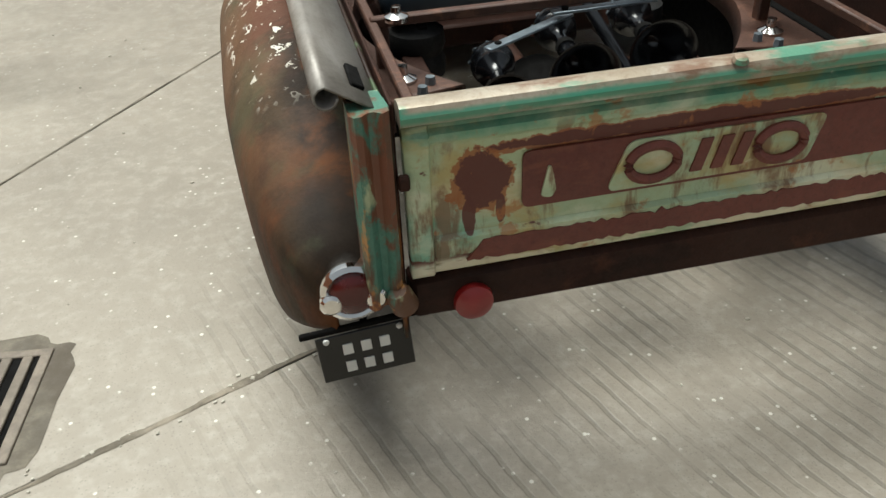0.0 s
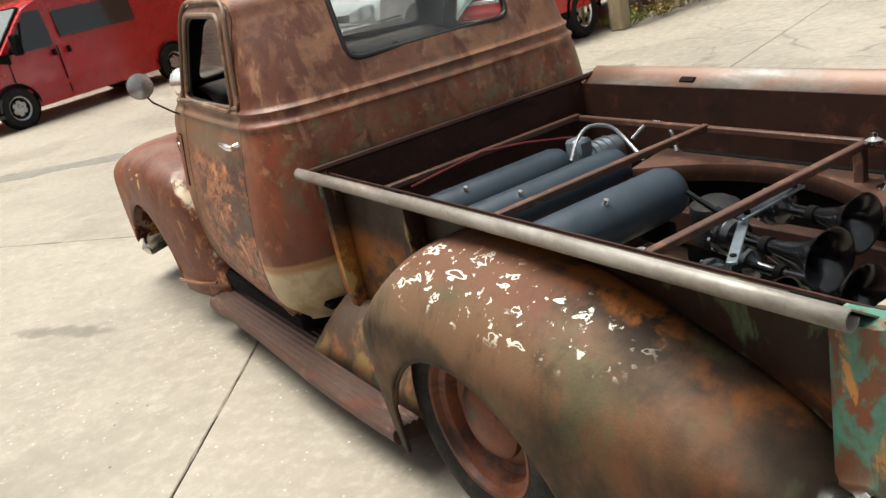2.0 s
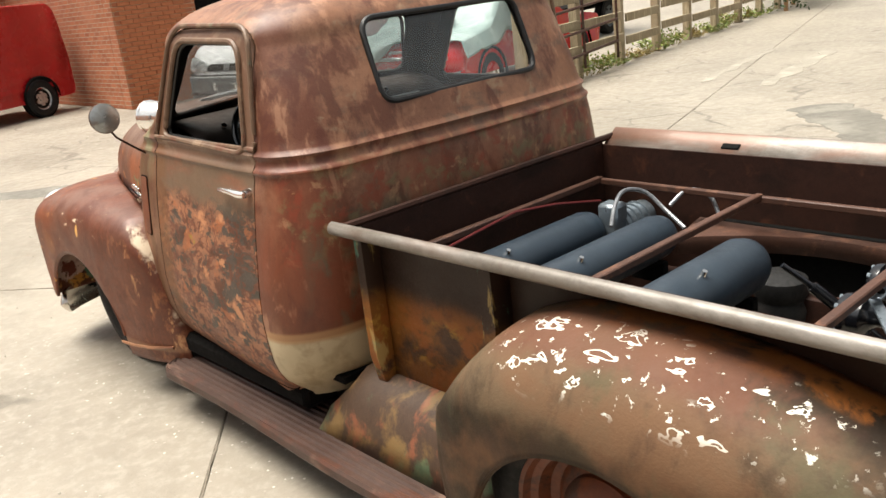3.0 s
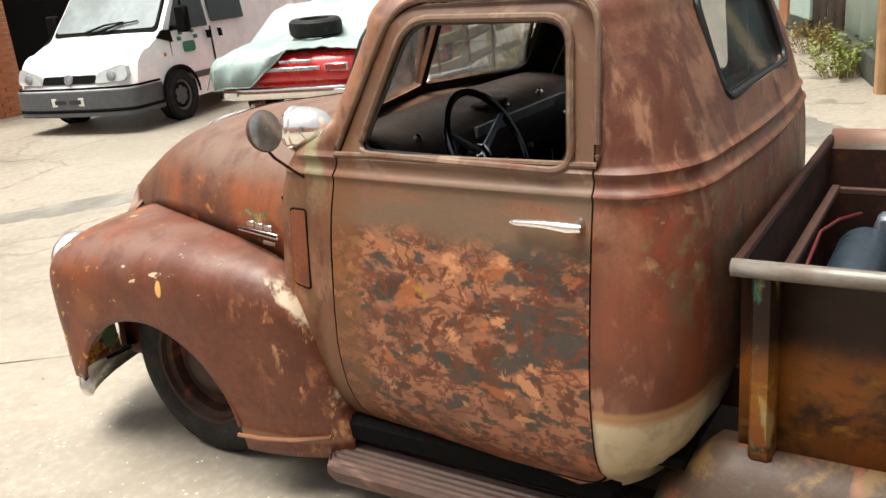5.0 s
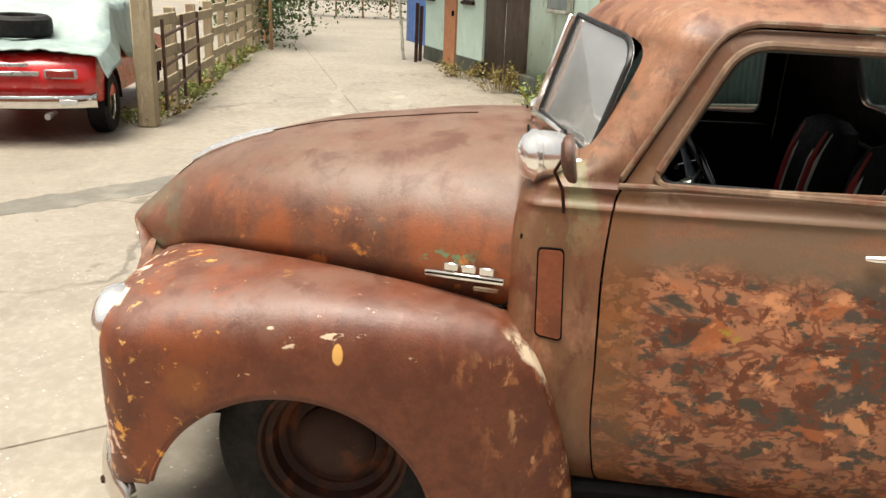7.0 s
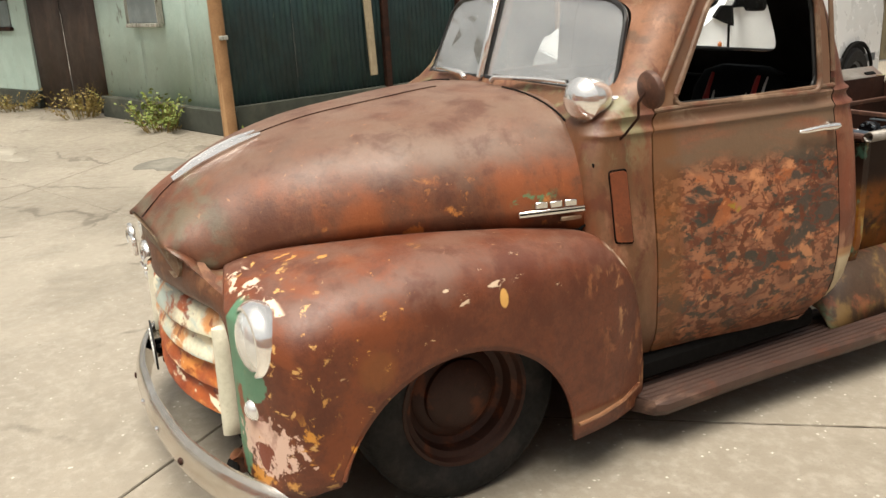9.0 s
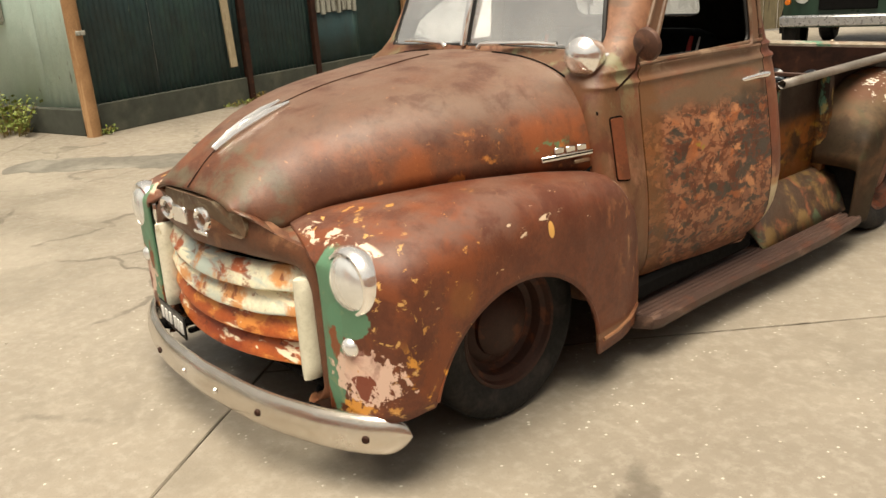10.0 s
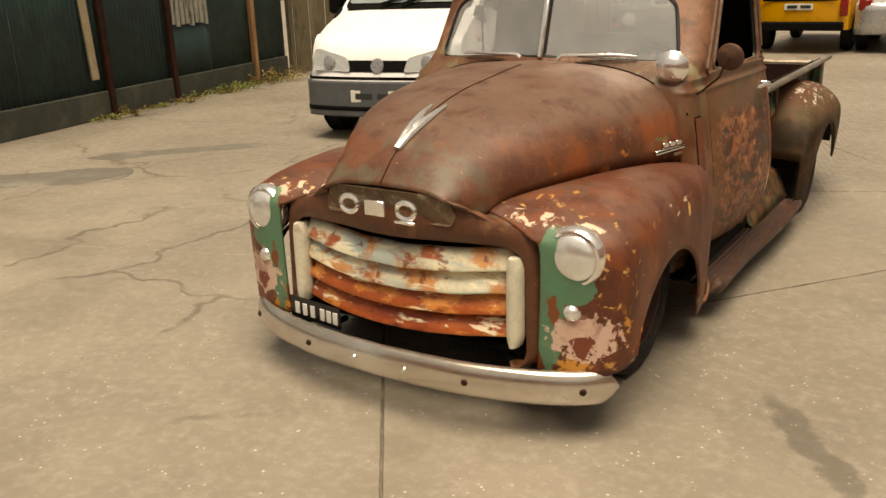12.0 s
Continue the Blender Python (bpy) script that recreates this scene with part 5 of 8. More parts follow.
# headlamps and side lamps
for s in (-1, 1):
    c, ax = Vector((s * 0.724, 4.574, 0.694)), Vector((s * 0.01, 1, 0.0)).normalized()
    lamp = part("headlamp", Geo().lathe([(0.084, -0.06), (0.100, -0.03), (0.108, 0.0), (0.112, 0.012), (0.112, 0.024), (0.108, 0.040), (0.099, 0.051), (0.090, 0.053), (0.086, 0.044)], c, ax, 40), chrome_satin, truck, "round chrome-rimmed headlamp")
    part("headlamp_lens", Geo().lathe([(0.088, 0.045), (0.078, 0.057), (0.056, 0.068), (0.030, 0.074), (0, 0.076)], c, ax, 40), lens_glass, lamp, "domed glass lens")
    c, ax = Vector((s * 0.722, 4.60, 0.497)), Vector((s * 0.15, 1, 0.0)).normalized()
    side = part("side_lamp", Geo().lathe([(0.036, -0.02), (0.04, 0.02), (0.038, 0.03), (0.030, 0.034)], c, ax, 24), chrome, truck, "small round side lamp")
    part("side_lamp_lens", Geo().lathe([(0.031, 0.032), (0.026, 0.044), (0.014, 0.052), (0, 0.054)], c, ax, 24), lens_glass, side)

# front bumper: a bowed blade whose ends wrap round
def bumper_at(t):
    """Place on the blade's line from tip to tip, t from -1 to 1."""
    a = abs(t)
    x = curve_of([(0, 0.0), (0.3, 0.295), (0.6, 0.568), (0.8, 0.725), (0.9, 0.795), (0.96, 0.831), (1.0, 0.850)])(a)
    y = curve_of([(0, 4.785), (0.3, 4.768), (0.6, 4.712), (0.8, 4.650), (0.9, 4.606), (0.96, 4.566), (1.0, 4.528)])(a)
    return Vector((math.copysign(x, t), y, 0.212))


rows = []
for t in [-0.92 - 0.08 * math.cos(math.pi * i / 28) for i in range(14)] + [-0.92 + 0.04 * i for i in range(47)] + [0.92 + 0.08 * math.sin(math.pi * (i + 1) / 28) for i in range(14)]:
    p = bumper_at(t)
    d = (bumper_at(min(t + 0.01, 1)) - bumper_at(max(t - 0.01, -1))).normalized()
    out = Vector((-d.y, d.x, 0))
    e = max(0.0, abs(t) - 0.92) / 0.08
    hgt = 0.068 * max(0.01, 1 - e ** 2) ** 0.5
    prof = [(-0.010, 0.98), (0.004, 1.0), (0.018, 0.8), (0.028, 0.4), (0.031, 0.0), (0.028, -0.4), (0.018, -0.8), (0.004, -1.0), (-0.010, -0.98), (-0.004, -0.8), (0.014, 0.0), (-0.004, 0.8)]
    rows.append([p + out * a + Vector((0, 0, b * hgt)) for a, b in prof])
g = Geo().rows(rows, closed=True)
g.f += [tuple(range(12)), tuple(range(len(g.v) - 12, len(g.v)))]
bumper = part("front_bumper", g, chrome_dull, truck, "bowed dull chrome front bumper", angle=50)
for t in (-0.86, -0.38, -0.12, 0.12, 0.38, 0.86):
    p = bumper_at(t)
    d = (bumper_at(t + 0.01) - bumper_at(t - 0.01)).normalized()
    out = Vector((-d.y, d.x, 0))
    part("bumper_bolt", Geo().lathe([(0, 0.010), (0.010, 0.008), (0.014, 0.0)], p + out * 0.029, tuple(out), 14), chrome if abs(t) < 0.3 else rust_dark, bumper)
for s in (-1, 1):
    part("bumper_iron", Geo().tube([(s * 0.40, 4.40, 0.27), (s * 0.43, 4.54, 0.26), (s * 0.52, 4.66, 0.235), (s * 0.64, 4.69, 0.225)], 0.020, 8), black_iron_and_shade, bumper, "black bumper iron")
front_plate = part("front_plate", Geo().box((0.40, 4.705, 0.312), (0.30, 0.008, 0.094), 0.003, Matrix.Rotation(radians(-7), 3, "Z")), plate_black, truck, "black front number plate with pale bars", smooth=False)
for x0 in (0.505, 0.458, 0.411, 0.352, 0.314, 0.276):
    part("plate_bar", Geo().box((x0, 4.7105 - (x0 - 0.40) * 0.123, 0.312), (0.026, 0.006, 0.052), 0.002, Matrix.Rotation(radians(-7), 3, "Z")), plate_white, front_plate)
for s in (-0.10, 0.10):
    part("plate_bracket", Geo().box((0.39 + s, 4.665, 0.285), (0.02, 0.06, 0.02), 0.003), black_iron_and_shade, front_plate)

# -- running boards --
for s in (-1, 1):
    rows = []
    for i in range(49):
        y = 1.50 + (3.345 - 1.50) * i / 48
        end = max(0.0, (y - 3.25) / 0.095)
        xo = 0.905 - 0.09 * end ** 3 + 0.012 * math.sin((y - 1.5) * 3.4)
        z = 0.182 + 0.012 * (y - 1.5) / 1.8
        row = [(0.60, 0.0)]
        for k in range(9):
            x0 = 0.655 + 0.026 * k
            row += [(min(x0, xo - 0.012), 0.0), (min(x0 + 0.006, xo - 0.011), 0.006), (min(x0 + 0.016, xo - 0.010), 0.006), (min(x0 + 0.022, xo - 0.009), 0.0)]
        row += [(xo - 0.008, 0.004), (xo, -0.006), (xo + 0.002, -0.03), (xo - 0.01, -0.05), (xo - 0.05, -0.058), (0.60, -0.058)]
        rows.append([(s * x, y, z + dz) for x, dz in row])
    g = Geo().rows(rows, closed=True)
    m = len(rows[0])
    g.f += [tuple(range(m)), tuple(range(len(g.v) - m, len(g.v)))]
    part("running_board", g, rust_board, truck, "ribbed brown steel running board", angle=30)
    # splash apron between board and bed
    rows = []
    for y in [1.45 + 0.05 * i for i in range(18)]:
        lift = 0.105 * max(0.0, min(1.0, (2.33 - y) / 0.18))
        rows.append([(s * x, y, z) for x, z in ((0.80, 0.19), (0.775, 0.20 + lift * 0.6), (0.73, 0.235 + lift * 1.3), (0.66, 0.25 + lift * 1.6), (0.60, 0.25 + lift * 1.7))])
    part("splash_apron", Geo().rows(rows), apron_rust, truck, "rusty splash apron with old paint", solid=0.008, out=(s, 0, 1))
    part("rocker", Geo().box((s * 0.70, 2.86, 0.265), (0.16, 0.95, 0.09), 0.02), black_iron_and_shade, truck)

# -- bed --
bed_sides = []
for s in (-1, 1):
    prof = [(0.640, 0.40), (0.640, 0.62), (0.640, 0.84), (0.642, 0.890), (0.650, 0.905), (0.732, 0.956)]
    for k in range(9):
        prof.append((0.740 + 0.022 * math.cos(math.pi / 2 - math.pi * 1.45 * k / 8), 0.939 + 0.022 * math.sin(math.pi / 2 - math.pi * 1.45 * k / 8)))
    rows = [[(s * x, y, z) for x, z in prof] for y in (0.005, 0.3, 0.6, 0.9, 1.2, 1.5, 1.8, 2.105)]
    lower = [[r[i] for i in range(5)] for r in rows]
    upper = [[r[i] for i in range(4, len(prof))] for r in rows]
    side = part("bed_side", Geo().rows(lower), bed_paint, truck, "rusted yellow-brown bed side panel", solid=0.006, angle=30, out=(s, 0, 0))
    part("bed_rail", Geo().rows(upper), rail_steel, side, "flared bed rail with rolled bare-steel edge", solid=0.004, angle=50, out=(0, 0, 1))
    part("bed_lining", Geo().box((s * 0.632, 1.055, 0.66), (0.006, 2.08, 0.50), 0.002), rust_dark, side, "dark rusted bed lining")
    part("rail_slot", Geo().box((s * 0.680, 0.11, 0.925), (0.026, 0.09, 0.012), 0.002, Matrix.Rotation(radians(-s * 32), 3, "Y")), black_iron_and_shade, side)
    part("rail_slot", Geo().box((s * 0.680, 1.55, 0.925), (0.026, 0.07, 0.012), 0.002, Matrix.Rotation(radians(-s * 32), 3, "Y")), black_iron_and_shade, side)
    for y, wy in ((2.045, 0.065), (1.50, 0.075)):
        p = Geo()
        rows = [[(s * x, y + d, z) for x, d in ((0.642, -wy / 2), (0.675, -wy / 2 + 0.004), (0.70 - 0.02 * (z < 0.5), -wy / 2 + 0.014), (0.70 - 0.02 * (z < 0.5), wy / 2 - 0.014), (0.675, wy / 2 - 0.004), (0.642, wy / 2))] for z in (0.40, 0.5, 0.6, 0.75, 0.85, 0.905)]
        p.rows(rows)
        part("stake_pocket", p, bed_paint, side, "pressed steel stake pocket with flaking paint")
    # rear corner post, teal
    rows = []
    for z in (0.505, 0.52, 0.6, 0.7, 0.8, 0.86, 0.895, 0.912):
        w = 0.055 if z > 0.53 else 0.04
        rows.append([(s * x, y, z) for x, y in ((0.638, 0.012), (0.640, -0.012), (0.652, -0.020), (0.664, -0.010), (0.676, -0.010), (0.688, -0.022), (0.700, -0.024), (0.708, -0.012), (0.708, 0.05), (0.70, 0.075), (0.645, 0.075))])
    g = Geo().rows(rows, closed=True)
    m = 11
    g.f += [tuple(range(m)), tuple(range(len(g.v) - m, len(g.v)))]
    post = part("corner_post", g, post_paint, side, "teal corner post with rust streaks", angle=30)
    part("post_foot", Geo().lathe([(0, 0.03), (0.018, 0.028), (0.026, 0.012), (0.028, -0.03), (0.02, -0.04), (0, -0.04)], (s * 0.645, -0.008, 0.515), (0.25 * s, -0.3, 0.8), 16), post_paint, post)
    part("hinge_latch", Geo().box((s * 0.622, -0.004, 0.765), (0.02, 0.016, 0.03), 0.004), rust_dark, post)
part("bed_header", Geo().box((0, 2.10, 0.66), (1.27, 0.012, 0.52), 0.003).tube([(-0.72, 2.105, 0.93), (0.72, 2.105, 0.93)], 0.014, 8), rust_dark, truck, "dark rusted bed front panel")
# subframe of rusted bars in the open bed
frame_g = truck
for s in (-1, 1):
    part("bed_rail_angle", Geo().box((s * 0.555, 1.05, 0.778), (0.024, 2.04, 0.024), 0.004), rust_frame, truck, "rusted steel angle along the bed")
for y, z in ((0.745, 0.785), (1.375, 0.785), (2.06, 0.785)):
    part("bed_crossbar", Geo().box((0, y, z), (1.12, 0.028, 0.025), 0.004), rust_frame, truck, "rusted steel bed crossbar")
for s in (-1, 1):
    for y in (0.745,):
        part("crossbar_upright", Geo().box((s * 0.53, y + 0.02, 0.62), (0.034, 0.034, 0.30), 0.004), rust_frame, truck)
    part("wheel_house", Geo().box((s * 0.605, 1.05, 0.42), (0.012, 1.04, 0.46), 0.003), black_iron_and_shade, truck)
    part("wheel_house", Geo().box((s * 0.62, 1.05, 0.655), (0.03, 1.0, 0.02), 0.003), black_iron_and_shade, truck)
    # wheel tub plate with a round cut
    rows = []
    for i in range(25):
        a = math.pi * i / 24
        rows.append([(s * 0.62, 1.09 - 0.56 * math.cos(a), 0.66 if 0 < i < 24 else 0.64), (s * (0.62 - 0.06 - 0.20 * (1 - math.sin(a) ** 2)), 1.09 - 0.50 * math.cos(a), 0.66), (s * (0.61 - 0.06 - 0.20 * (1 - math.sin(a) ** 2)), 1.09 - 0.49 * math.cos(a), 0.60)])
    part("wheel_tub", Geo().rows(rows), rust_frame, truck, "rusted inner wheel tub plate", solid=0.008, out=(0, 0, 1))
    for x, y in ((0.47, 0.57), (0.44, 0.62)):
        part("tub_bolt", Geo().lathe([(0, 0.02), (0.012, 0.02), (0.014, 0.0)], (s * x, y, 0.66), (0, 0, 1), 6), grey_strap, truck)
    # air suspension strut
    strut = part("air_strut", Geo().cyl((s * 0.50, 0.66, 0.40), (s * 0.50, 0.66, 0.70), 0.012, 0.012, 12).lathe([(0.0, 0.0), (0.032, 0.0), (0.034, 0.012), (0.014, 0.022)], (s * 0.50, 0.66, 0.655), (0, 0, 1), 20), chrome, truck, "bright steel strut")
    part("strut_cap", Geo().lathe([(0.03, 0.0), (0.03, 0.012), (0.012, 0.02), (0.012, 0.035), (0, 0.036)], (s * 0.50, 0.70, 0.80), (0, 0, 1), 18), chrome, strut)
    part("frame_rail", Geo().box((s * 0.39, 2.35, 0.46), (0.06, 4.3, 0.13), 0.006), rust_dark, truck, "dark rusted chassis rail")
    part("air_bag", Geo().lathe([(0.05, 0.0), (0.085, 0.02), (0.09, 0.06), (0.078, 0.09), (0.09, 0.12), (0.085, 0.16), (0.05, 0.18), (0, 0.18)], (s * 0.36, 1.20, 0.42), (0, 0, 1), 20), rubber, truck)
part("shock_absorber", Geo().cyl((0.10, 0.98, 0.68), (0.22, 0.76, 0.45), 0.018, 0.018, 14).cyl((0.06, 1.05, 0.745), (0.10, 0.98, 0.68), 0.009, 0.009, 10), black_gloss, truck, "grey shock absorber")
part("rear_axle", Geo().cyl((-0.66, 1.09, 0.33), (0.66, 1.09, 0.33), 0.045, 0.045, 16).lathe([(0, -0.14), (0.08, -0.12), (0.14, -0.04), (0.14, 0.04), (0.08, 0.12), (0, 0.14)], (0, 1.09, 0.34), (0, 1, 0), 20), black_iron_and_shade, truck)
part("drive_shaft", Geo().cyl((0, 1.2, 0.36), (0, 3.0, 0.40), 0.04, 0.04, 14), rust_dark, truck)
part("chassis_crossmember", Geo().box((0, 1.55, 0.42), (0.8, 0.09, 0.08), 0.01), rust_dark, truck)
part("chassis_crossmember", Geo().box((0, 0.35, 0.46), (0.8, 0.07, 0.08), 0.01), rust_dark, truck)
part("chassis_crossmember", Geo().box((0, 4.2, 0.42), (0.8, 0.15, 0.10), 0.01), black_iron_and_shade, truck)
part("engine_block", Geo().box((0, 3.95, 0.60), (0.42, 0.8, 0.40), 0.04), black_iron_and_shade, truck)
# three slate tanks across the bed
for y, z, r, x0, x1 in ((1.93, 0.655, 0.082, -0.50, 0.35), (1.65, 0.665, 0.080, -0.46, 0.40), (1.215, 0.690, 0.090, -0.47, 0.21)):
    prof = [(0, 0), (r * 0.55, 0.012), (r * 0.88, 0.04), (r, 0.08), (r, x1 - x0 - 0.08), (r * 0.88, x1 - x0 - 0.04), (r * 0.55, x1 - x0 - 0.012), (0, x1 - x0)]
    tank = part("air_tank", Geo().lathe(prof, (x0, y, z), (1, 0, 0), 36), tank_paint, truck, "slate-grey painted air tank", angle=50)
    part("tank_valve", Geo().cyl((x0 + 0.3, y - r * 0.5, z + r * 0.8), (x0 + 0.3, y - r * 0.6, z + r * 1.02), 0.010, 0.008, 12), chrome, tank)
    for x in (x0 + 0.12, x1 - 0.12):
        part("tank_foot", Geo().box((x, y, z - r - 0.03), (0.03, 0.14, 0.08), 0.004), black_iron_and_shade, tank)
# compressor and hoses behind the tanks
comp = part("air_compressor", Geo().cyl((0.38, 1.86, 0.66), (0.56, 1.86, 0.66), 0.06, 0.06, 20).box((0.36, 1.86, 0.70), (0.08, 0.09, 0.12), 0.012), grey_strap, truck, "silver air compressor")
for k in range(4):
    part("compressor_fin", Geo().lathe([(0.055, 0.0), (0.068, 0.002), (0.068, 0.006), (0.055, 0.008)], (0.40 + 0.035 * k, 1.86, 0.66), (1, 0, 0), 20), grey_strap, comp)
for pts in ([(0.24, 1.78, 0.71), (0.31, 1.81, 0.77), (0.40, 1.83, 0.80), (0.49, 1.80, 0.775), (0.50, 1.72, 0.71), (0.47, 1.62, 0.66)], [(0.50, 1.70, 0.73), (0.56, 1.66, 0.78), (0.58, 1.58, 0.76), (0.55, 1.52, 0.68)]):
    c = [Vector(p) for p in pts]
    smooth_pts = []
    for i in range(len(c) - 1):
        a, b = c[max(i - 1, 0)], c[min(i + 2, len(c) - 1)]
        for t in (0, 0.25, 0.5, 0.75):
            smooth_pts.append(0.5 * ((2 * c[i]) + (c[i + 1] - a) * t + (2 * a - 5 * c[i] + 4 * c[i + 1] - b) * t * t + (3 * c[i] - a - 3 * c[i + 1] + b) * t ** 3))
    part("braided_hose", Geo().tube(smooth_pts + [c[-1]], 0.008, 8), hose_silver, truck, "silver braided air hose")
part("red_cable", Geo().tube([(-0.35, 2.02, 0.77), (0.0, 2.025, 0.80), (0.2, 2.0, 0.78), (0.42, 1.96, 0.74)], 0.005, 6), red_wire, truck)
# train horns: trumpets joined by grey straps, mouths to the rear
for (x, y, z, length, r) in ((-0.062, 0.755, 0.688, 0.29, 0.085), (0.155, 0.76, 0.700, 0.24, 0.082), (-0.265, 0.65, 0.655, 0.18, 0.065), (0.05, 0.80, 0.55, 0.36, 0.09)):
    prof = [(0.0, -0.07), (0.055, -0.07), (0.058, -0.062), (0.058, -0.045), (0.05, -0.04), (0.05, -0.01), (0.03, 0.0), (0.016, 0.02), (0.017, length * 0.25), (0.022, length * 0.5), (0.034, length * 0.72), (0.055, length * 0.88), (r, length), (r + 0.004, length + 0.004), (r - 0.002, length + 0.002), (0.052, length * 0.87), (0.03, length * 0.7), (0.0, length * 0.5)]
    horn = part("air_horn", Geo().lathe(prof, (x, y, z), (-0.13, -1, 0.02), 32), black_gloss, truck, "black trumpet air horn", angle=45)
    for k in range(8):
        a = k * math.pi / 4
        part("horn_bolt", Geo().lathe([(0, 0.01), (0.007, 0.01), (0.008, 0)], (x + 0.046 * math.cos(a), y + 0.068, z + 0.046 * math.sin(a)), (0, 1, 0), 6), grey_strap, horn)
    part("horn_clamp", Geo().lathe([(0.020, -0.012), (0.026, -0.012), (0.026, 0.012), (0.020, 0.012)], (x - 0.012, y - 0.09, z), (-0.13, -1, 0.02), 18), black_iron_and_shade, horn)
for a, b in (((-0.30, 0.60, 0.728), (-0.03, 0.765, 0.748)), ((-0.09, 0.735, 0.754), (0.20, 0.745, 0.762))):
    a, b = Vector(a), Vector(b)
    d = b - a
    part("horn_strap", Geo().box((a + b) / 2, (d.length, 0.028, 0.008), 0.002, Matrix.Rotation(math.atan2(d.y, d.x), 3, "Z")), grey_strap, truck, "grey steel horn strap")
    for t in (0.12, 0.88):
        part("strap_bolt", Geo().lathe([(0, 0.012), (0.009, 0.012), (0.010, 0)], a.lerp(b, t) + Vector((0, 0, 0.004)), (0, 0, 1), 6), black_iron_and_shade, truck)

# -- tailgate --
gate = Geo()
xs = sorted(set([-0.618, -0.60, -0.575, -0.57] + [round(-0.56 + 0.04 * i, 3) for i in range(29)] + [0.57, 0.575, 0.60, 0.618]))
zs = [0.548, 0.556, 0.566, 0.595, 0.606, 0.614, 0.624, 0.632, 0.64, 0.66, 0.668, 0.676, 0.70, 0.74, 0.772, 0.78, 0.788, 0.80, 0.822, 0.83, 0.838, 0.846, 0.854, 0.868]


def gate_y(x, z):
    """Pressed relief: a lower band, a sunken name panel and a flange round the edge."""
    y = 0.0
    ax = abs(x)
    if ax < 0.572:
        y += 0.010
    if ax < 0.565 and 0.566 < z < 0.628:
        y -= 0.010
    inside = ax < 0.40 and 0.672 < z < 0.784
    if inside:
        y += 0.008
    if 0.826 < z < 0.85 and ax < 0.58:
        y -= 0.006
    if z > 0.85:
        y += 0.006
    return y


rows = [[(x, gate_y(x, z), z) for x in xs] for z in zs]
tailgate = part("tailgate", Geo().rows(rows), tailgate_paint, truck, "pressed steel tailgate in peeling pale green over rust", solid=0.03, angle=22, out=(0, -1, 0))
cap = [[(x, y, z) for y, z in ((0.004, 0.868), (-0.010, 0.876), (-0.014, 0.892), (-0.006, 0.908), (0.012, 0.914), (0.034, 0.910), (0.044, 0.896), (0.042, 0.868))] for x in [-0.622 + 0.0622 * i for i in range(21)]]
g = Geo().rows(cap)
g.f += [tuple(range(8)), tuple(range(len(g.v) - 8, len(g.v)))]
part("tailgate_cap", g, tailgate_cap, tailgate, "worn bare-steel rolled tailgate cap")
part("cap_bolt", Geo().lathe([(0, 0.010), (0.012, 0.008), (0.016, 0.0)], (0, -0.004, 0.912), (0, -0.3, 1), 16), tailgate_cap, tailgate)
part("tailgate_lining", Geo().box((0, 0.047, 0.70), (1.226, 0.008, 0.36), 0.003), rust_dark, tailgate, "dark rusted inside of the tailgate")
panel = rounded([(-0.40, 0.668), (0.40, 0.668), (0.40, 0.786), (-0.40, 0.786)], 0.016, 4)
part("name_panel", Geo().prism(panel, lengthways, 0.004, 0.014), tailgate_rust, tailgate, "sunken rusted name panel", smooth=False)
band = [(-0.51 + 0.0125 * i, 0.571 + 0.012 * noise.noise(Vector((i * 0.9, 1, 0)))) for i in range(84)]
band += [(0.535 - 0.0125 * i, 0.615 + 0.010 * noise.noise(Vector((i * 0.8, 7, 0))) + 0.006 * noise.noise(Vector((i * 2.3, 3, 0)))) for i in range(82)]
part("lower_band", Geo().prism(band, lengthways, -0.0025, 0.01), tailgate_rust, tailgate, "long rust-red stripe")
# name marks: green field with rust marks drawn as plain shapes
field = rounded([(-0.235, 0.676), (0.185, 0.676), (0.215, 0.778), (-0.195, 0.778)], 0.02, 4)
part("name_field", Geo().prism(field, lengthways, 0.000, 0.012), tailgate_paint, tailgate, smooth=False)
part("name_flake", Geo().prism(rounded([(-0.365, 0.69), (-0.345, 0.684), (-0.335, 0.70), (-0.345, 0.75), (-0.352, 0.752)], 0.006, 3), lengthways, 0.000, 0.012), tailgate_paint, tailgate, smooth=False)
for x in (-0.145, 0.12):
    ring = [(x + 0.050 * math.cos(a), -0.001, 0.728 + 0.036 * math.sin(a)) for a in [2 * math.pi * i / 24 for i in range(24)]]
    part("name_mark", Geo().tube(ring, 0.011, 6, closed=True), tailgate_rust, tailgate)
g = Geo()
for x in (-0.055, -0.012, 0.031):
    g.prism([(x - 0.012, 0.694), (x + 0.012, 0.694), (x + 0.030, 0.762), (x + 0.006, 0.762)], lengthways, -0.004, 0.008)
part("name_mark", g, tailgate_rust, tailgate, smooth=False)
part("rear_sill", Geo().box((0, 0.05, 0.482), (1.24, 0.07, 0.10), 0.012), rust_dark, truck, "dark rusted rear sill below the tailgate")
reflector = part("rear_reflector", Geo().lathe([(0.037, -0.02), (0.041, 0.0), (0.039, 0.01), (0.029, 0.018), (0.012, 0.023), (0, 0.024)], (-0.497, 0.008, 0.464), (0, -1, 0.02), 28), red_reflector, truck, "round red rear reflector")
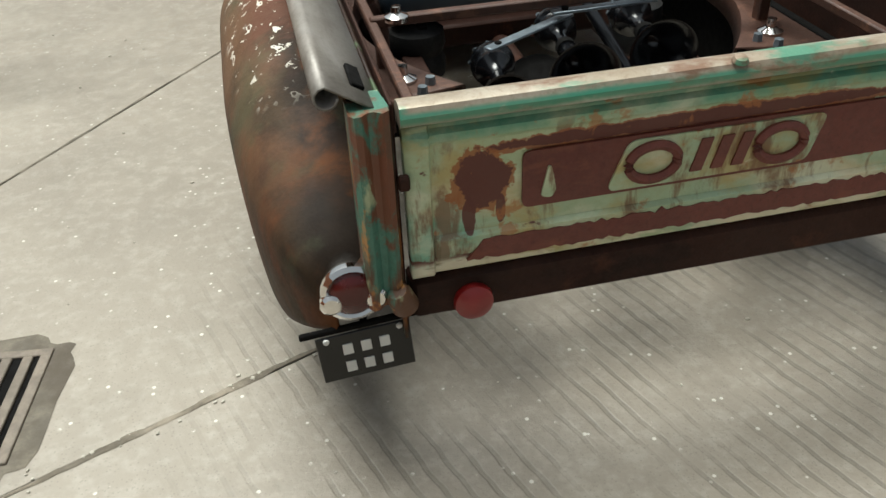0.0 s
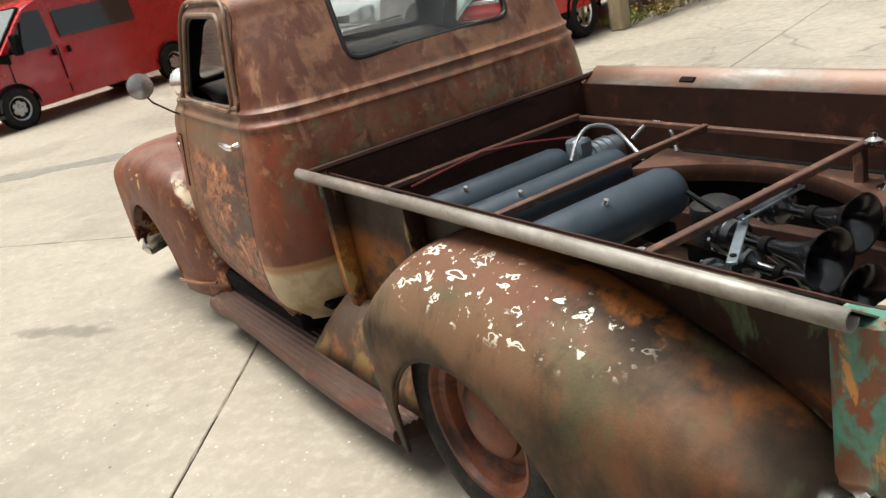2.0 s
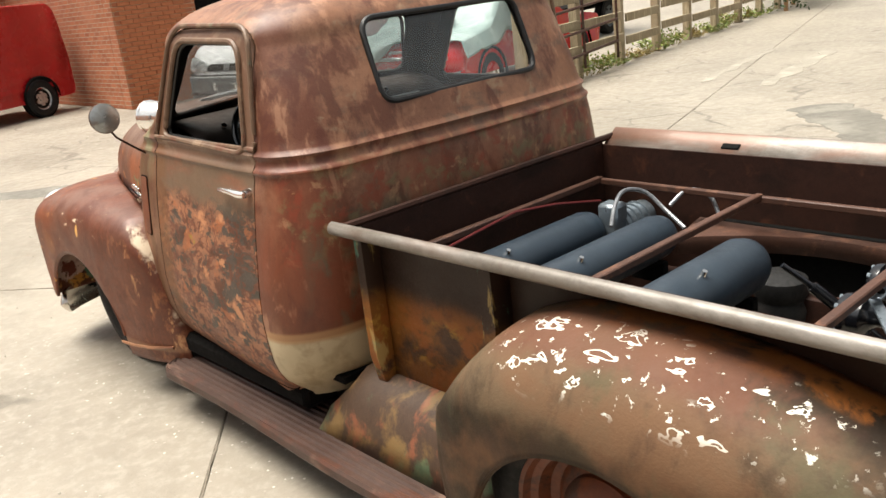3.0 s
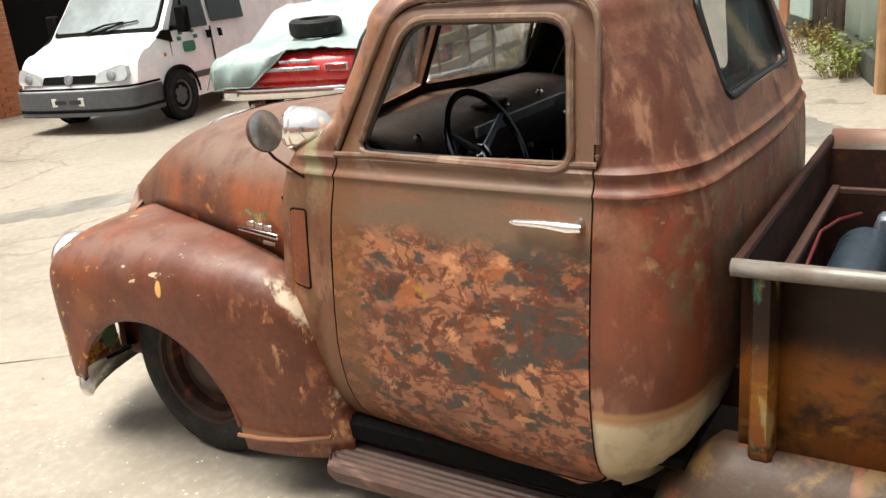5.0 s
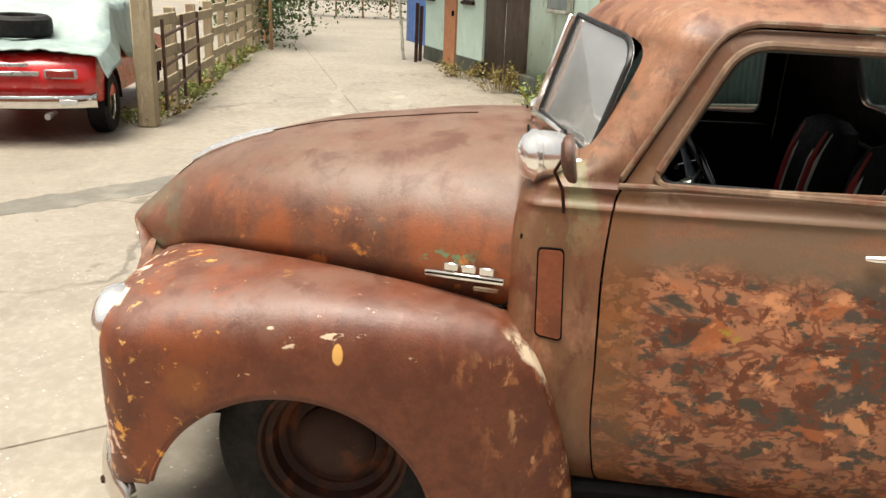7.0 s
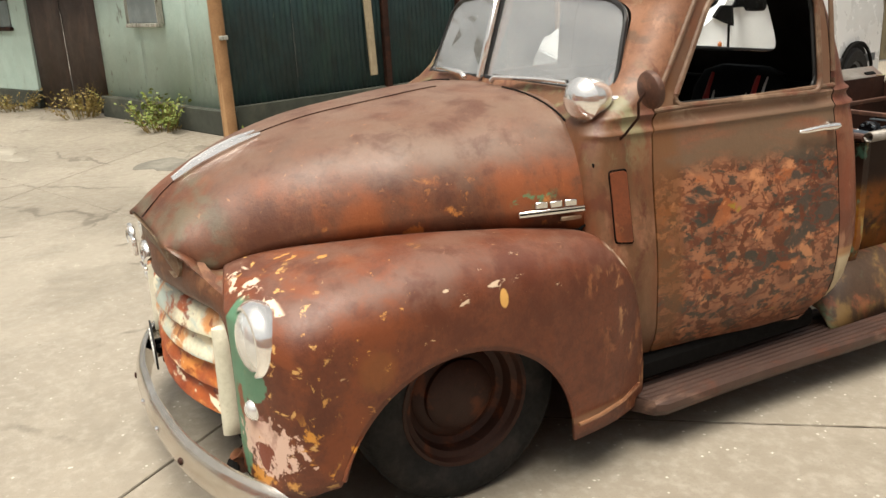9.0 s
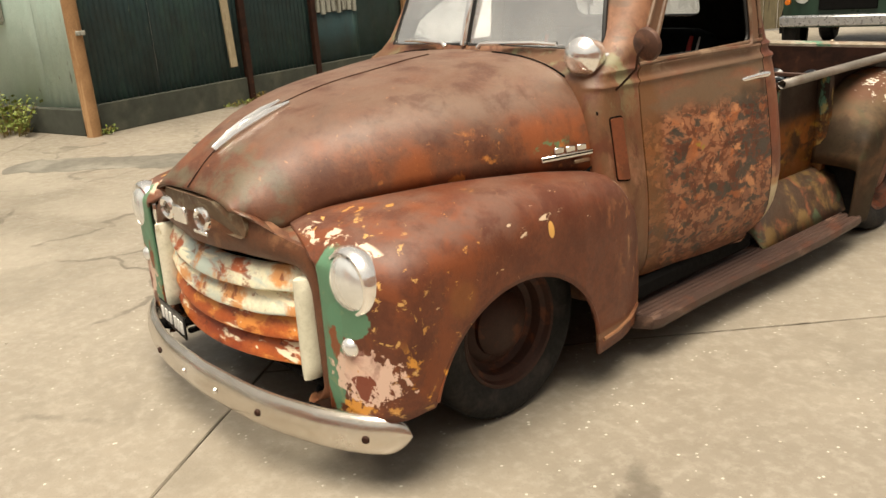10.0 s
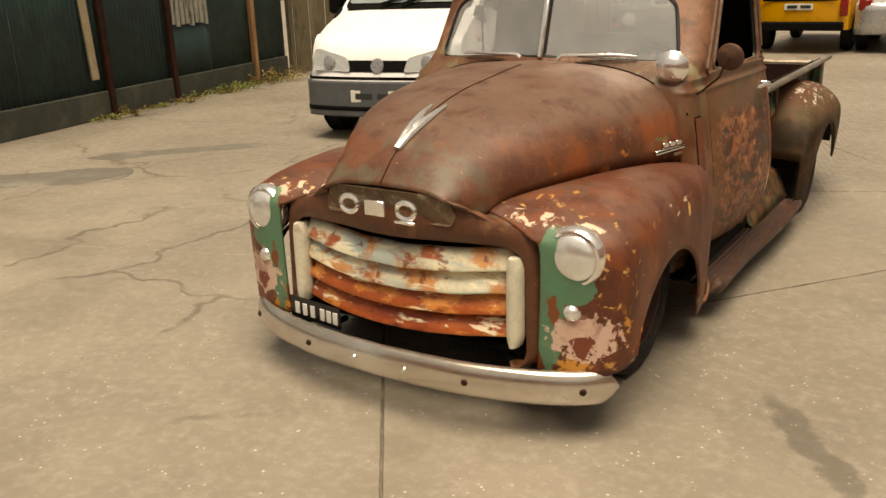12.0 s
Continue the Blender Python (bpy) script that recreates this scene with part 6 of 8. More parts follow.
part("rear_reflector", Geo().lathe([(0.037, -0.02), (0.041, 0.0), (0.039, 0.01), (0.029, 0.018), (0.012, 0.023), (0, 0.024)], (0.497, 0.008, 0.464), (0, -1, 0.02), 28), red_reflector, truck, "round red rear reflector")
for s in (-1, 1):
    c, ax = (s * 0.735, 0.02, 0.54), (s * 0.02, -1, 0.06)
    lamp = part("tail_lamp", Geo().lathe([(0.03, -0.09), (0.05, -0.05), (0.060, 0.0), (0.063, 0.012), (0.061, 0.024), (0.052, 0.030), (0.046, 0.026)], c, ax, 32), chrome, truck, "round tail lamp with chrome ring")
    part("tail_lens", Geo().lathe([(0.047, 0.024), (0.04, 0.032), (0.02, 0.038), (0, 0.04)], c, ax, 32), red_lens, lamp, "dark red lens")
    for a in (0.35, 2.8):
        part("lens_clip", Geo().lathe([(0, 0.041), (0.016, 0.040), (0.022, 0.034), (0.022, 0.020)], (c[0] + 0.044 * math.cos(a - 0.5 if a < 1 else a + 0.5), c[1], c[2] + 0.044 * math.sin(-0.3)), ax, 14), chrome, lamp)
    part("lamp_bracket", Geo().tube([(s * 0.735, 0.06, 0.53), (s * 0.69, 0.09, 0.51), (s * 0.62, 0.10, 0.50)], 0.012, 8), black_iron_and_shade, lamp)
rear_plate = part("rear_plate", Geo().box((-0.72, 0.028, 0.365), (0.192, 0.006, 0.118), 0.002, Matrix.Rotation(radians(-4), 3, "Y")), plate_black, truck, "black rear number plate with pale bars", smooth=False)
turn = Matrix.Rotation(radians(-4), 3, "Y")
for z, w in ((0.385, 0.105), (0.338, 0.105)):
    for k in range(3):
        part("plate_bar", Geo().box(Vector((-0.72, 0.0245, 0.365)) + turn @ Vector((0.003 + 0.038 * (k - 1), 0, z - 0.365)), (0.021, 0.004, 0.027), 0.001, turn), plate_white, rear_plate)
bar = part("plate_bracket", Geo().box((-0.72, 0.035, 0.432), (0.26, 0.012, 0.014), 0.003, turn), black_iron_and_shade, rear_plate)
for dx in (-0.075, 0.075):
    part("plate_screw", Geo().lathe([(0, 0.006), (0.006, 0.004), (0.007, 0)], Vector((-0.72, 0.025, 0.365)) + turn @ Vector((dx, 0, 0.05)), (0, -1, 0), 10), plate_white, rear_plate)
part("plate_stay", Geo().tube([(-0.72, 0.04, 0.43), (-0.71, 0.06, 0.48), (-0.70, 0.08, 0.51)], 0.008, 6), black_iron_and_shade, rear_plate)


# -- wheels --
def road_wheel(parent, x, y, r, width, side, rim_mat, rim_r):
    """A tyre, a steel rim and a domed hub cap; side is the outward direction in x."""
    base = new("wheel")
    base.parent = parent
    base.matrix_local = Matrix.Translation((x, y, r))
    w = width / 2
    tyre = [(rim_r, -w * 0.8), (rim_r + 0.01, -w * 0.9), (r * 0.80, -w), (r * 0.90, -w * 0.97), (r * 0.97, -w * 0.82), (r, -w * 0.6), (r, w * 0.6), (r * 0.97, w * 0.82), (r * 0.90, w * 0.97), (r * 0.80, w), (rim_r + 0.01, w * 0.9), (rim_r, w * 0.8)]
    part("tyre", Geo().lathe(tyre, (0, 0, 0), (side, 0, 0), 56), rubber, base, "black road tyre", angle=35)
    rim = [(rim_r + 0.012, w * 0.86), (rim_r + 0.008, w * 0.92), (rim_r - 0.004, w * 0.90), (rim_r - 0.012, w * 0.7), (rim_r - 0.03, w * 0.6), (rim_r - 0.04, w * 0.25), (rim_r - 0.06, w * 0.12), (rim_r * 0.62, w * 0.28), (rim_r * 0.45, w * 0.30), (0, w * 0.30)]
    part("rim", Geo().lathe(rim, (0, 0, 0), (side, 0, 0), 48), rim_mat, base, "rusted steel rim", angle=35)
    part("hub_cap", Geo().lathe([(rim_r * 0.56, w * 0.28), (rim_r * 0.55, w * 0.45), (rim_r * 0.46, w * 0.62), (rim_r * 0.28, w * 0.74), (0, w * 0.78)], (0, 0, 0), (side, 0, 0), 40), rim_mat, base, "domed rusty hub cap")
    return base


for s in (-1, 1):
    tagged(road_wheel(truck, s * 0.665, 3.97, 0.345, 0.19, s, rust_wheel, 0.215), "front wheel with rusted steel rim")
    tagged(road_wheel(truck, s * 0.745, 1.08, 0.345, 0.21, s, rust_wheel_orange, 0.22), "rear wheel with orange rusted rim")

# ---- yard materials ----


def concrete_material():
    k = Nodes("worn_yard_concrete")
    col = k.mix(k.ramp(k.noise(0.55, shift=1, detail=5), 0.3, 0.7), hexc("7c7468"), hexc("8e8679"))
    col = k.mix(k.ramp(k.noise(2.3, shift=2, detail=8), 0.45, 0.75, 0.0, 0.6), col, hexc("777064"))
    col = k.mix(k.ramp(k.noise(24, shift=3, detail=5), 0.42, 0.75, 0.0, 0.28), col, hexc("b0aa9e"))
    stone = k.n.new("ShaderNodeTexVoronoi")
    stone.inputs["Scale"].default_value = 26
    k.l.new(k.mapped(), stone.inputs["Vector"])
    chip = k.math("MULTIPLY", k.ramp(stone.outputs["Distance"], 0.10, 0.17, 1.0, 0.0), k.ramp(k.noise(9, shift=6), 0.5, 0.58))
    col = k.mix(k.math("MULTIPLY", chip, 0.7), col, hexc("d8d4c8"))
    pebble = k.n.new("ShaderNodeTexVoronoi")
    pebble.inputs["Scale"].default_value = 90
    k.l.new(k.mapped((1, 1, 1), 4), pebble.inputs["Vector"])
    col = k.mix(k.ramp(pebble.outputs["Distance"], 0.12, 0.3, 0.45, 0.0), col, hexc("6f685c"))
    damp = k.math("MULTIPLY", k.ramp(k.noise(0.42, shift=9, detail=8, rough=0.65), 0.55, 0.63), 0.3)
    col = k.mix(damp, col, hexc("5f584c"))
    # an oily spill, long and uneven, beside the front wheel
    dx, dy = k.math("SUBTRACT", k.xyz[0], -1.50), k.math("SUBTRACT", k.xyz[1], 4.25)
    along = k.math("ADD", k.math("MULTIPLY", dx, -0.60), k.math("MULTIPLY", dy, 0.80))
    across = k.math("ADD", k.math("MULTIPLY", dx, 0.80), k.math("MULTIPLY", dy, 0.60))
    across = k.math("ADD", across, k.math("MULTIPLY", k.math("SUBTRACT", k.noise(4, shift=12), 0.5), 0.22))
    q = k.math("ADD", k.math("POWER", k.math("ABSOLUTE", k.math("DIVIDE", along, 0.36)), 2.0), k.math("POWER", k.math("ABSOLUTE", k.math("DIVIDE", across, 0.055)), 2.0))
    q = k.math("ADD", q, k.math("MULTIPLY", k.math("SUBTRACT", k.noise(14, shift=13, detail=6), 0.5), 2.6))
    col = k.mix(k.ramp(q, 0.5, 1.7, 0.6, 0.0), col, hexc("544e44"))
    # tamped ridges across the slab behind the truck
    wave = k.n.new("ShaderNodeTexWave")
    wave.inputs["Scale"].default_value = 6.2
    wave.inputs["Distortion"].default_value = 1.2
    wave.inputs["Detail"].default_value = 3
    wave.inputs["Detail Scale"].default_value = 1.5
    k.l.new(k.mapped((1, 1, 1), 0, radians(-18.6)), wave.inputs["Vector"])
    zone = k.within([("Y", -6, 0.9, 0.4), ("X", -1.0, 6, 0.3)])
    ridge = k.math("MULTIPLY", k.math("MULTIPLY", k.ramp(wave.outputs["Fac"], 0.72, 0.96), zone), k.ramp(k.noise(3, shift=8), 0.35, 0.6))
    col = k.mix(k.math("MULTIPLY", ridge, 0.5), col, hexc("585247"))
    # hairline cracks in the yard before the nose
    web = k.n.new("ShaderNodeTexVoronoi")
    web.feature = "DISTANCE_TO_EDGE"
    web.inputs["Scale"].default_value = 0.62
    warp = k.n.new("ShaderNodeVectorMath")
    warp.operation = "ADD"
    k.l.new(k.mapped(), warp.inputs[0])
    wobble = k.n.new("ShaderNodeTexNoise")
    wobble.inputs["Scale"].default_value = 2.2
    wobble.inputs["Detail"].default_value = 6
    k.l.new(k.co, wobble.inputs["Vector"])
    shrink = k.n.new("ShaderNodeVectorMath")
    shrink.operation = "SCALE"
    shrink.inputs["Scale"].default_value = 0.55
    k.l.new(wobble.outputs["Color"], shrink.inputs[0])
    k.l.new(shrink.outputs[0], warp.inputs[1])
    k.l.new(warp.outputs[0], web.inputs["Vector"])
    near = k.within([("X", 0.6, 14, 0.4)])
    crack = k.math("MULTIPLY", k.math("MULTIPLY", k.ramp(web.outputs["Distance"], 0.004, 0.016, 1.0, 0.0), near), k.ramp(k.noise(0.9, shift=5), 0.42, 0.52))
    col = k.mix(k.math("MULTIPLY", crack, 0.55), col, hexc("4a443a"))
    h = k.math("ADD", k.math("MULTIPLY", k.noise(90, detail=5), 0.5), k.math("MULTIPLY", k.noise(18, shift=7), 0.6))
    h = k.math("SUBTRACT", k.math("SUBTRACT", h, k.math("MULTIPLY", crack, 1.0)), k.math("MULTIPLY", ridge, 0.8))
    k.bsdf.inputs["Specular IOR Level"].default_value = 0.6
    return k.finish(col, k.ramp(k.noise(12, shift=2), 0.3, 0.7, 0.40, 0.60), 0.0, h, 0.30, 0.006)


concrete = concrete_material()
joint_dirt = plain("joint_dirt", "6a6458", 0.9, 0.0, 0.4, 20, 0.5)
lane_tar = plain("faded_tar_film", "8a8478", 0.75, 0.0, 0.15, 8, 0.4, dirt="999386")
asphalt = plain("worn_asphalt_patch", "6d6960", 0.6, 0.0, 0.2, 6, 0.4, dirt="7e7a70")
iron_grate = plain("cast_iron_grate", "7a7064", 0.6, 0.2, 0.35, 20, 0.3)
wood_pale = layered("weathered_pale_timber", ("a8997e", "94866c", "7a6d57"), [("c4b698", 5, 0.6, 0.06, (4, 4, 0.4), NOB, 0.6), ("6a5c48", 8, 0.62, 0.05, (5, 5, 0.5), NOB, 0.7)], rough=(0.7, 0.9))
wood_brown = layered("brown_timber_post", ("a07a54", "8c6844", "6f5034"), [("b8946c", 5, 0.6, 0.06, (4, 4, 0.3), NOB, 0.6)], rough=(0.65, 0.85))
iron_green = layered("dark_green_corrugated_iron", ("1a3436", "203d3f", "132526"), [("2c4a43", 3, 0.56, 0.08, (1, 1, 0.4), NOB, 0.6), ("5c6a5c", 14, 0.68, 0.04, (1, 1, 0.3), NOB, 0.5), ("1a2624", 2.5, 0.55, 0.1, (1, 1, 0.5), NOB, 0.6)], rough=(0.5, 0.75))
iron_teal = layered("pale_teal_sheet_iron", ("adc4ba", "b8cdc3", "97ada4"), [("a9bcb2", 3, 0.55, 0.08, (1, 1, 0.5), NOB, 0.6), ("5c5244", 9, 0.66, 0.05, (1, 1, 0.4), NOB, 0.7)], rough=(0.5, 0.75))
iron_brown = layered("rust_brown_sheet_iron", ("3c302a", "483a32", "2a211d"), [("57463c", 4, 0.58, 0.07, (1, 1, 0.4), NOB, 0.6)], rough=(0.6, 0.8))
board_white = layered("flaking_white_boards", ("a8a89c", "94948a", "6f6f66"), [("5a564a", 9, 0.56, 0.04, (3, 3, 0.35), NOB, 0.9)], rough=(0.6, 0.8))
plinth = plain("grey_green_plinth", "40443b", 0.85, 0.0, 0.3, 5, 0.3, dirt="515246")
brick = layered("orange_brick", ("a8623f", "b87048", "8c5034"), [("c08a64", 12, 0.62, 0.05, (1, 1, 1), NOB, 0.6)], rough=(0.75, 0.95))


def brick_wall_material():
    k = Nodes("far_brickwork")
    t = k.n.new("ShaderNodeTexBrick")
    t.inputs["Color1"].default_value, t.inputs["Color2"].default_value, t.inputs["Mortar"].default_value = hexc("b06a48"), hexc("98573a"), hexc("a89a84")
    t.inputs["Scale"].default_value = 1.0
    t.inputs["Brick Width"].default_value, t.inputs["Row Height"].default_value, t.inputs["Mortar Size"].default_value = 0.225, 0.075, 0.006
    swap = k.n.new("ShaderNodeCombineXYZ")
    k.l.new(k.math("ADD", k.xyz[0], k.xyz[1]), swap.inputs[0])
    k.l.new(k.xyz[2], swap.inputs[1])
    k.l.new(swap.outputs[0], t.inputs["Vector"])
    col = k.mix(k.ramp(k.noise(1.4, detail=6), 0.4, 0.7, 0.0, 0.5), t.outputs["Color"], hexc("b0765a"))
    return k.finish(col, 0.9, 0.0, t.outputs["Fac"], 0.4, 0.01)


mortar = brick_wall_material()
white_paint = plain("white_vehicle_paint", "f1f2f2", 0.25, 0.0, 0.06, 2, 0.02, coat=0.6)
red_paint = plain("red_vehicle_paint", "a3141c", 0.25, 0.0, 0.15, 2, 0.02, coat=0.6)
bright_red = plain("bright_red_car_paint", "c4181a", 0.22, 0.0, 0.12, 2, 0.02, coat=0.7)
silver_paint = plain("silver_vehicle_paint", "b4b6b8", 0.28, 0.5, 0.08, 2, 0.02, coat=0.6)
green_paint = plain("dark_green_vehicle_paint", "1f3a2c", 0.35, 0.0, 0.2, 3, 0.03)
yellow_paint = plain("yellow_vehicle_paint", "d89a10", 0.3, 0.0, 0.1, 2, 0.02, coat=0.4)
bumper_grey = plain("dark_grey_bumper_plastic", "54575a", 0.6, 0.0, 0.2, 10, 0.1)
alloy = plain("silver_wheel", "a8aaac", 0.3, 0.7, 0.1, 10, 0.02)
lamp_clear = plain("clear_lamp_glass", "c4c8c8", 0.1, 0.3, 0.15, 20, 0.02, coat=0.7)
lamp_red = plain("red_lamp_plastic", "8a1412", 0.2, 0.0, 0.15, 20, 0.02, coat=0.5)
lamp_amber = plain("amber_lamp_plastic", "c4661a", 0.2, 0.0, 0.15, 20, 0.02, coat=0.5)
tarp_cloth = layered("pale_green_tarpaulin", ("8b9c98", "7a8b88", "667774"), [("a2b0ac", 3, 0.55, 0.08, (1, 1, 1), NOB, 0.6)], rough=(0.4, 0.6))
pale_plate = plain("pale_number_plate", "d8d8d0", 0.4, 0.0, 0.08)
dark_mark = plain("dark_plate_mark", "2a2c2c", 0.5, 0.0, 0.1)
green_mark = plain("green_door_mark", "2c7a62", 0.5, 0.0, 0.2)
leaf_green = layered("weed_leaves", ("5f6e2c", "748238", "47551f"), [("9a9a4a", 20, 0.6, 0.05, (1, 1, 1), NOB, 0.6)], rough=(0.55, 0.75), bump=0.1)
leaf_dry = layered("dry_weed_leaves", ("7a6a34", "8c7640", "5c4c26"), [("6a742e", 14, 0.58, 0.05, (1, 1, 1), NOB, 0.7)], rough=(0.6, 0.8), bump=0.1)
leaf_dark = layered("hedge_leaves", ("2c3d1a", "3b4f22", "1f2c12"), [("55682e", 9, 0.6, 0.06, (1, 1, 1), NOB, 0.6)], rough=(0.55, 0.75), bump=0.1)
blue_board = plain("blue_painted_boards", "3a5f9a", 0.6, 0.0, 0.2, 5, 0.2, dirt="51719f")
door_orange = plain("orange_brown_door", "a8714e", 0.6, 0.0, 0.2, 5, 0.2)
roof_felt = plain("grey_roof_felt", "6d6c68", 0.9, 0.0, 0.25, 5, 0.3)

# ---- ground ----
ground = new("ground", dress(mesh_of("ground", Geo().rows([[(-300, -300, -0.03), (300, -300, -0.03)], [(-300, 300, -0.03), (300, 300, -0.03)]])), joint_dirt, False))
tagged(ground, "open yard ground of worn pale concrete slabs", "ground", kind="structure")


def split(polys, p, d, where=None):
    """Cuts convex outlines along the line through p in direction d."""
    nrm = Vector((-d[1], d[0])).normalized()
    out = []
    for poly in polys:
        c = sum((Vector(q) for q in poly), Vector((0, 0))) / len(poly)
        side = [(Vector(q) - Vector(p)).dot(nrm) for q in poly]
        if (where and not where(c)) or min(side) > -0.2 or max(side) < 0.2:
            out.append(poly)
            continue
        a, b = [], []
        for i, q in enumerate(poly):
            s0, s1 = side[i], side[(i + 1) % len(poly)]
            (a if s0 >= 0 else b).append(q)
            if s0 * s1 < 0:
                t = s0 / (s0 - s1)
                x = tuple(Vector(q).lerp(Vector(poly[(i + 1) % len(poly)]), t))
                a.append(x), b.append(x)
        out += [a, b]
    return out


slabs = [[(-45, -45), (60, -45), (60, 45), (-45, 45)]]
slabs = split(slabs, (-0.18, 5.05), (0.59, -0.81))
north = lambda c: (c - Vector((-0.18, 5.05))).dot(Vector((0.81, 0.59))) > 0
slabs = split(slabs, (-0.83, 2.98), (0.615, 0.79), lambda c: not north(c))
slabs = split(slabs, (-0.84, 0.47), (0.93, 0.38), lambda c: not north(c) and (c - Vector((-0.83, 2.98))).dot(Vector((-0.79, 0.615))) < 0)
slabs = split(slabs, (2.9, 7.15), (0.76, -0.65), north)
slabs = split(slabs, (6.4, 5.0), (0.95, 0.30), north)
slabs = split(slabs, (-4.5, 4.0), (0.59, -0.81), lambda c: not north(c))
for poly in slabs:
    # each slab is drawn in a little from its joints, with a worn chamfer
    n = len(poly)
    pts = [Vector(q) for q in poly]
    area = sum(pts[i].x * pts[(i + 1) % n].y - pts[(i + 1) % n].x * pts[i].y for i in range(n))
    if area < 0:
        pts.reverse()

    def drawn_in(d):
        out = []
        for i in range(n):
            e0, e1 = (pts[i] - pts[i - 1]).normalized(), (pts[(i + 1) % n] - pts[i]).normalized()
            n0, n1 = Vector((-e0.y, e0.x)), Vector((-e1.y, e1.x))
            out.append(pts[i] + (n0 + n1) * d / (1 + n0.dot(n1)))
        return out
    g = Geo()
    low, edge, top = drawn_in(0.003), drawn_in(0.0035), drawn_in(0.008)
    g.rows([[(p.x, p.y, -0.03) for p in low], [(p.x, p.y, -0.005) for p in edge], [(p.x, p.y, 0.0) for p in top]], closed=True)
    g.f.append(tuple(range(2 * n, 3 * n)))
    part("concrete_slab", g, concrete, ground, smooth=False, fix=False)
# broken edge crumbs along the joint behind the wheel
rnd = random.Random(4)
g = Geo()
for i in range(40):
    t = rnd.random()
    c = Vector((-1.6, 0.16, 0)).lerp(Vector((-0.4, 0.65, 0)), t) + Vector((rnd.gauss(0, 0.03), rnd.gauss(0, 0.03), 0.002))
    r = rnd.uniform(0.002, 0.006)
    g.box(c, (r * 2, r * rnd.uniform(1, 2), r), r * 0.3, Matrix.Rotation(rnd.uniform(0, 3), 3, "Z"))
for i in range(420):
    c = (rnd.uniform(-4.5, 4), rnd.uniform(-2.5, 8), 0.0015)
    r = rnd.uniform(0.002, 0.006)
    g.box(c, (r * 2, r * rnd.uniform(1, 2), r), r * 0.3, Matrix.Rotation(rnd.uniform(0, 3), 3, "Z"))
grit = new("loose_grit", dress(mesh_of("loose_grit", g), plain("pale_grit", "b8b2a4", 0.85, 0.0, 0.4, 3), False))
tagged(grit, "scattered pale grit and crumbs lying on the concrete", "grit", kind="stuff")


def strip(points, width, name, label, material, z=0.004):
    rows = []
    fine = []
    for a, b in zip(points, points[1:]):
        fine += [tuple(Vector(a).lerp(Vector(b), t / 8)) for t in range(8)]
    points = fine + [points[-1]]
    for i, p in enumerate(points):
        p = Vector(p)
        d = (Vector(points[min(i + 1, len(points) - 1)]) - Vector(points[max(i - 1, 0)])).normalized()
        s = Vector((-d.y, d.x)) * width / 2
        w = 1 + 0.5 * noise.noise(Vector((p.x * 2.3, p.y * 2.3, 2))) + 0.25 * noise.noise(Vector((p.x * 9, p.y * 9, 5)))
        w *= min(1.0, 0.06 + (min(i, len(points) - 1 - i) / 6) ** 0.6)
        rows.append([(*(p - s * w), z - 0.003), (*(p - s * w * 0.98), z), (*(p + s * w * 0.98), z), (*(p + s * w), z - 0.003)])
    ob = new(name, dress(mesh_of(name, Geo().rows(rows)), material, False))
    return tagged(ob, label, "patch", kind="structure")


line = [(-2.5 + 0.35 * i, 11.6 - 0.30 * i + 0.06 * math.sin(i * 1.1)) for i in range(21)]
strip(line, 0.42, "asphalt_patch", "long dark asphalt repair strip across the concrete yard", asphalt)
line = [(4.7 + 0.12 * i, 2.3 + 0.11 * i) for i in range(14)]
strip(line, 0.55, "asphalt_patch", "short dark asphalt patch on the concrete yard", asphalt)
strip([(4.5 + 0.2 * i, 0.75 + 0.22 * i) for i in range(7)], 0.3, "asphalt_patch", "short dark asphalt patch on the concrete yard", asphalt)

for a, b, w in (((7.5, 5.72), (10.6, 6.3), 0.16), ((7.3, 4.80), (10.4, 5.32), 0.22)):
    n = 12
    strip([(a[0] + (b[0] - a[0]) * i / n, a[1] + (b[1] - a[1]) * i / n + 0.05 * math.sin(i * 1.9 + w * 20)) for i in range(n + 1)], w, "asphalt_patch", "ragged tar patch along the worn concrete lane", lane_tar)

broken_concrete = plain("broken_concrete_edge", "6e675b", 0.9, 0.0, 0.4, 16, 0.6, dirt="514a40")
# crumbled dirt that fills the nearest slab joints
crumble = plain("crumbled_joint_dirt", "6f675a", 0.9, 0.0, 0.4, 14, 0.6, dirt="857c6e")
def joint_dirt_line(p, d, a, b, width, seed):
    """A ragged line of dirt along a joint, from a to b metres past p."""
    d = Vector(d).normalized()
    s = Vector((-d.y, d.x))
    rows = []
    n = int((b - a) / 0.02)
    for i in range(n + 1):
        c = Vector(p) + d * (a + (b - a) * i / n)
        k = [width * max(0.12, 0.5 + 1.1 * noise.noise(Vector((c.x * 4 + j * 5, c.y * 4, seed))) + 0.5 * noise.noise(Vector((c.x * 23 + j * 5, c.y * 23, seed)))) for j in (0, 1)]
        rows.append([(*(c - s * k[0]), 0.0006), (*(c - s * k[0] * 0.6), 0.0022), (*(c + s * k[1] * 0.6), 0.0022), (*(c + s * k[1]), 0.0006)])
    ob = new("joint_fill", dress(mesh_of("joint_fill", Geo().rows(rows)), crumble, False))
    tagged(ob, "crumbled dirt filling a joint between concrete slabs", "joint", kind="stuff")


joint_dirt_line((-0.84, 0.47), (0.93, 0.38), -2.6, 1.6, 0.016, 1)
joint_dirt_line((-0.83, 2.98), (0.615, 0.79), -4.2, 1.8, 0.009, 2)
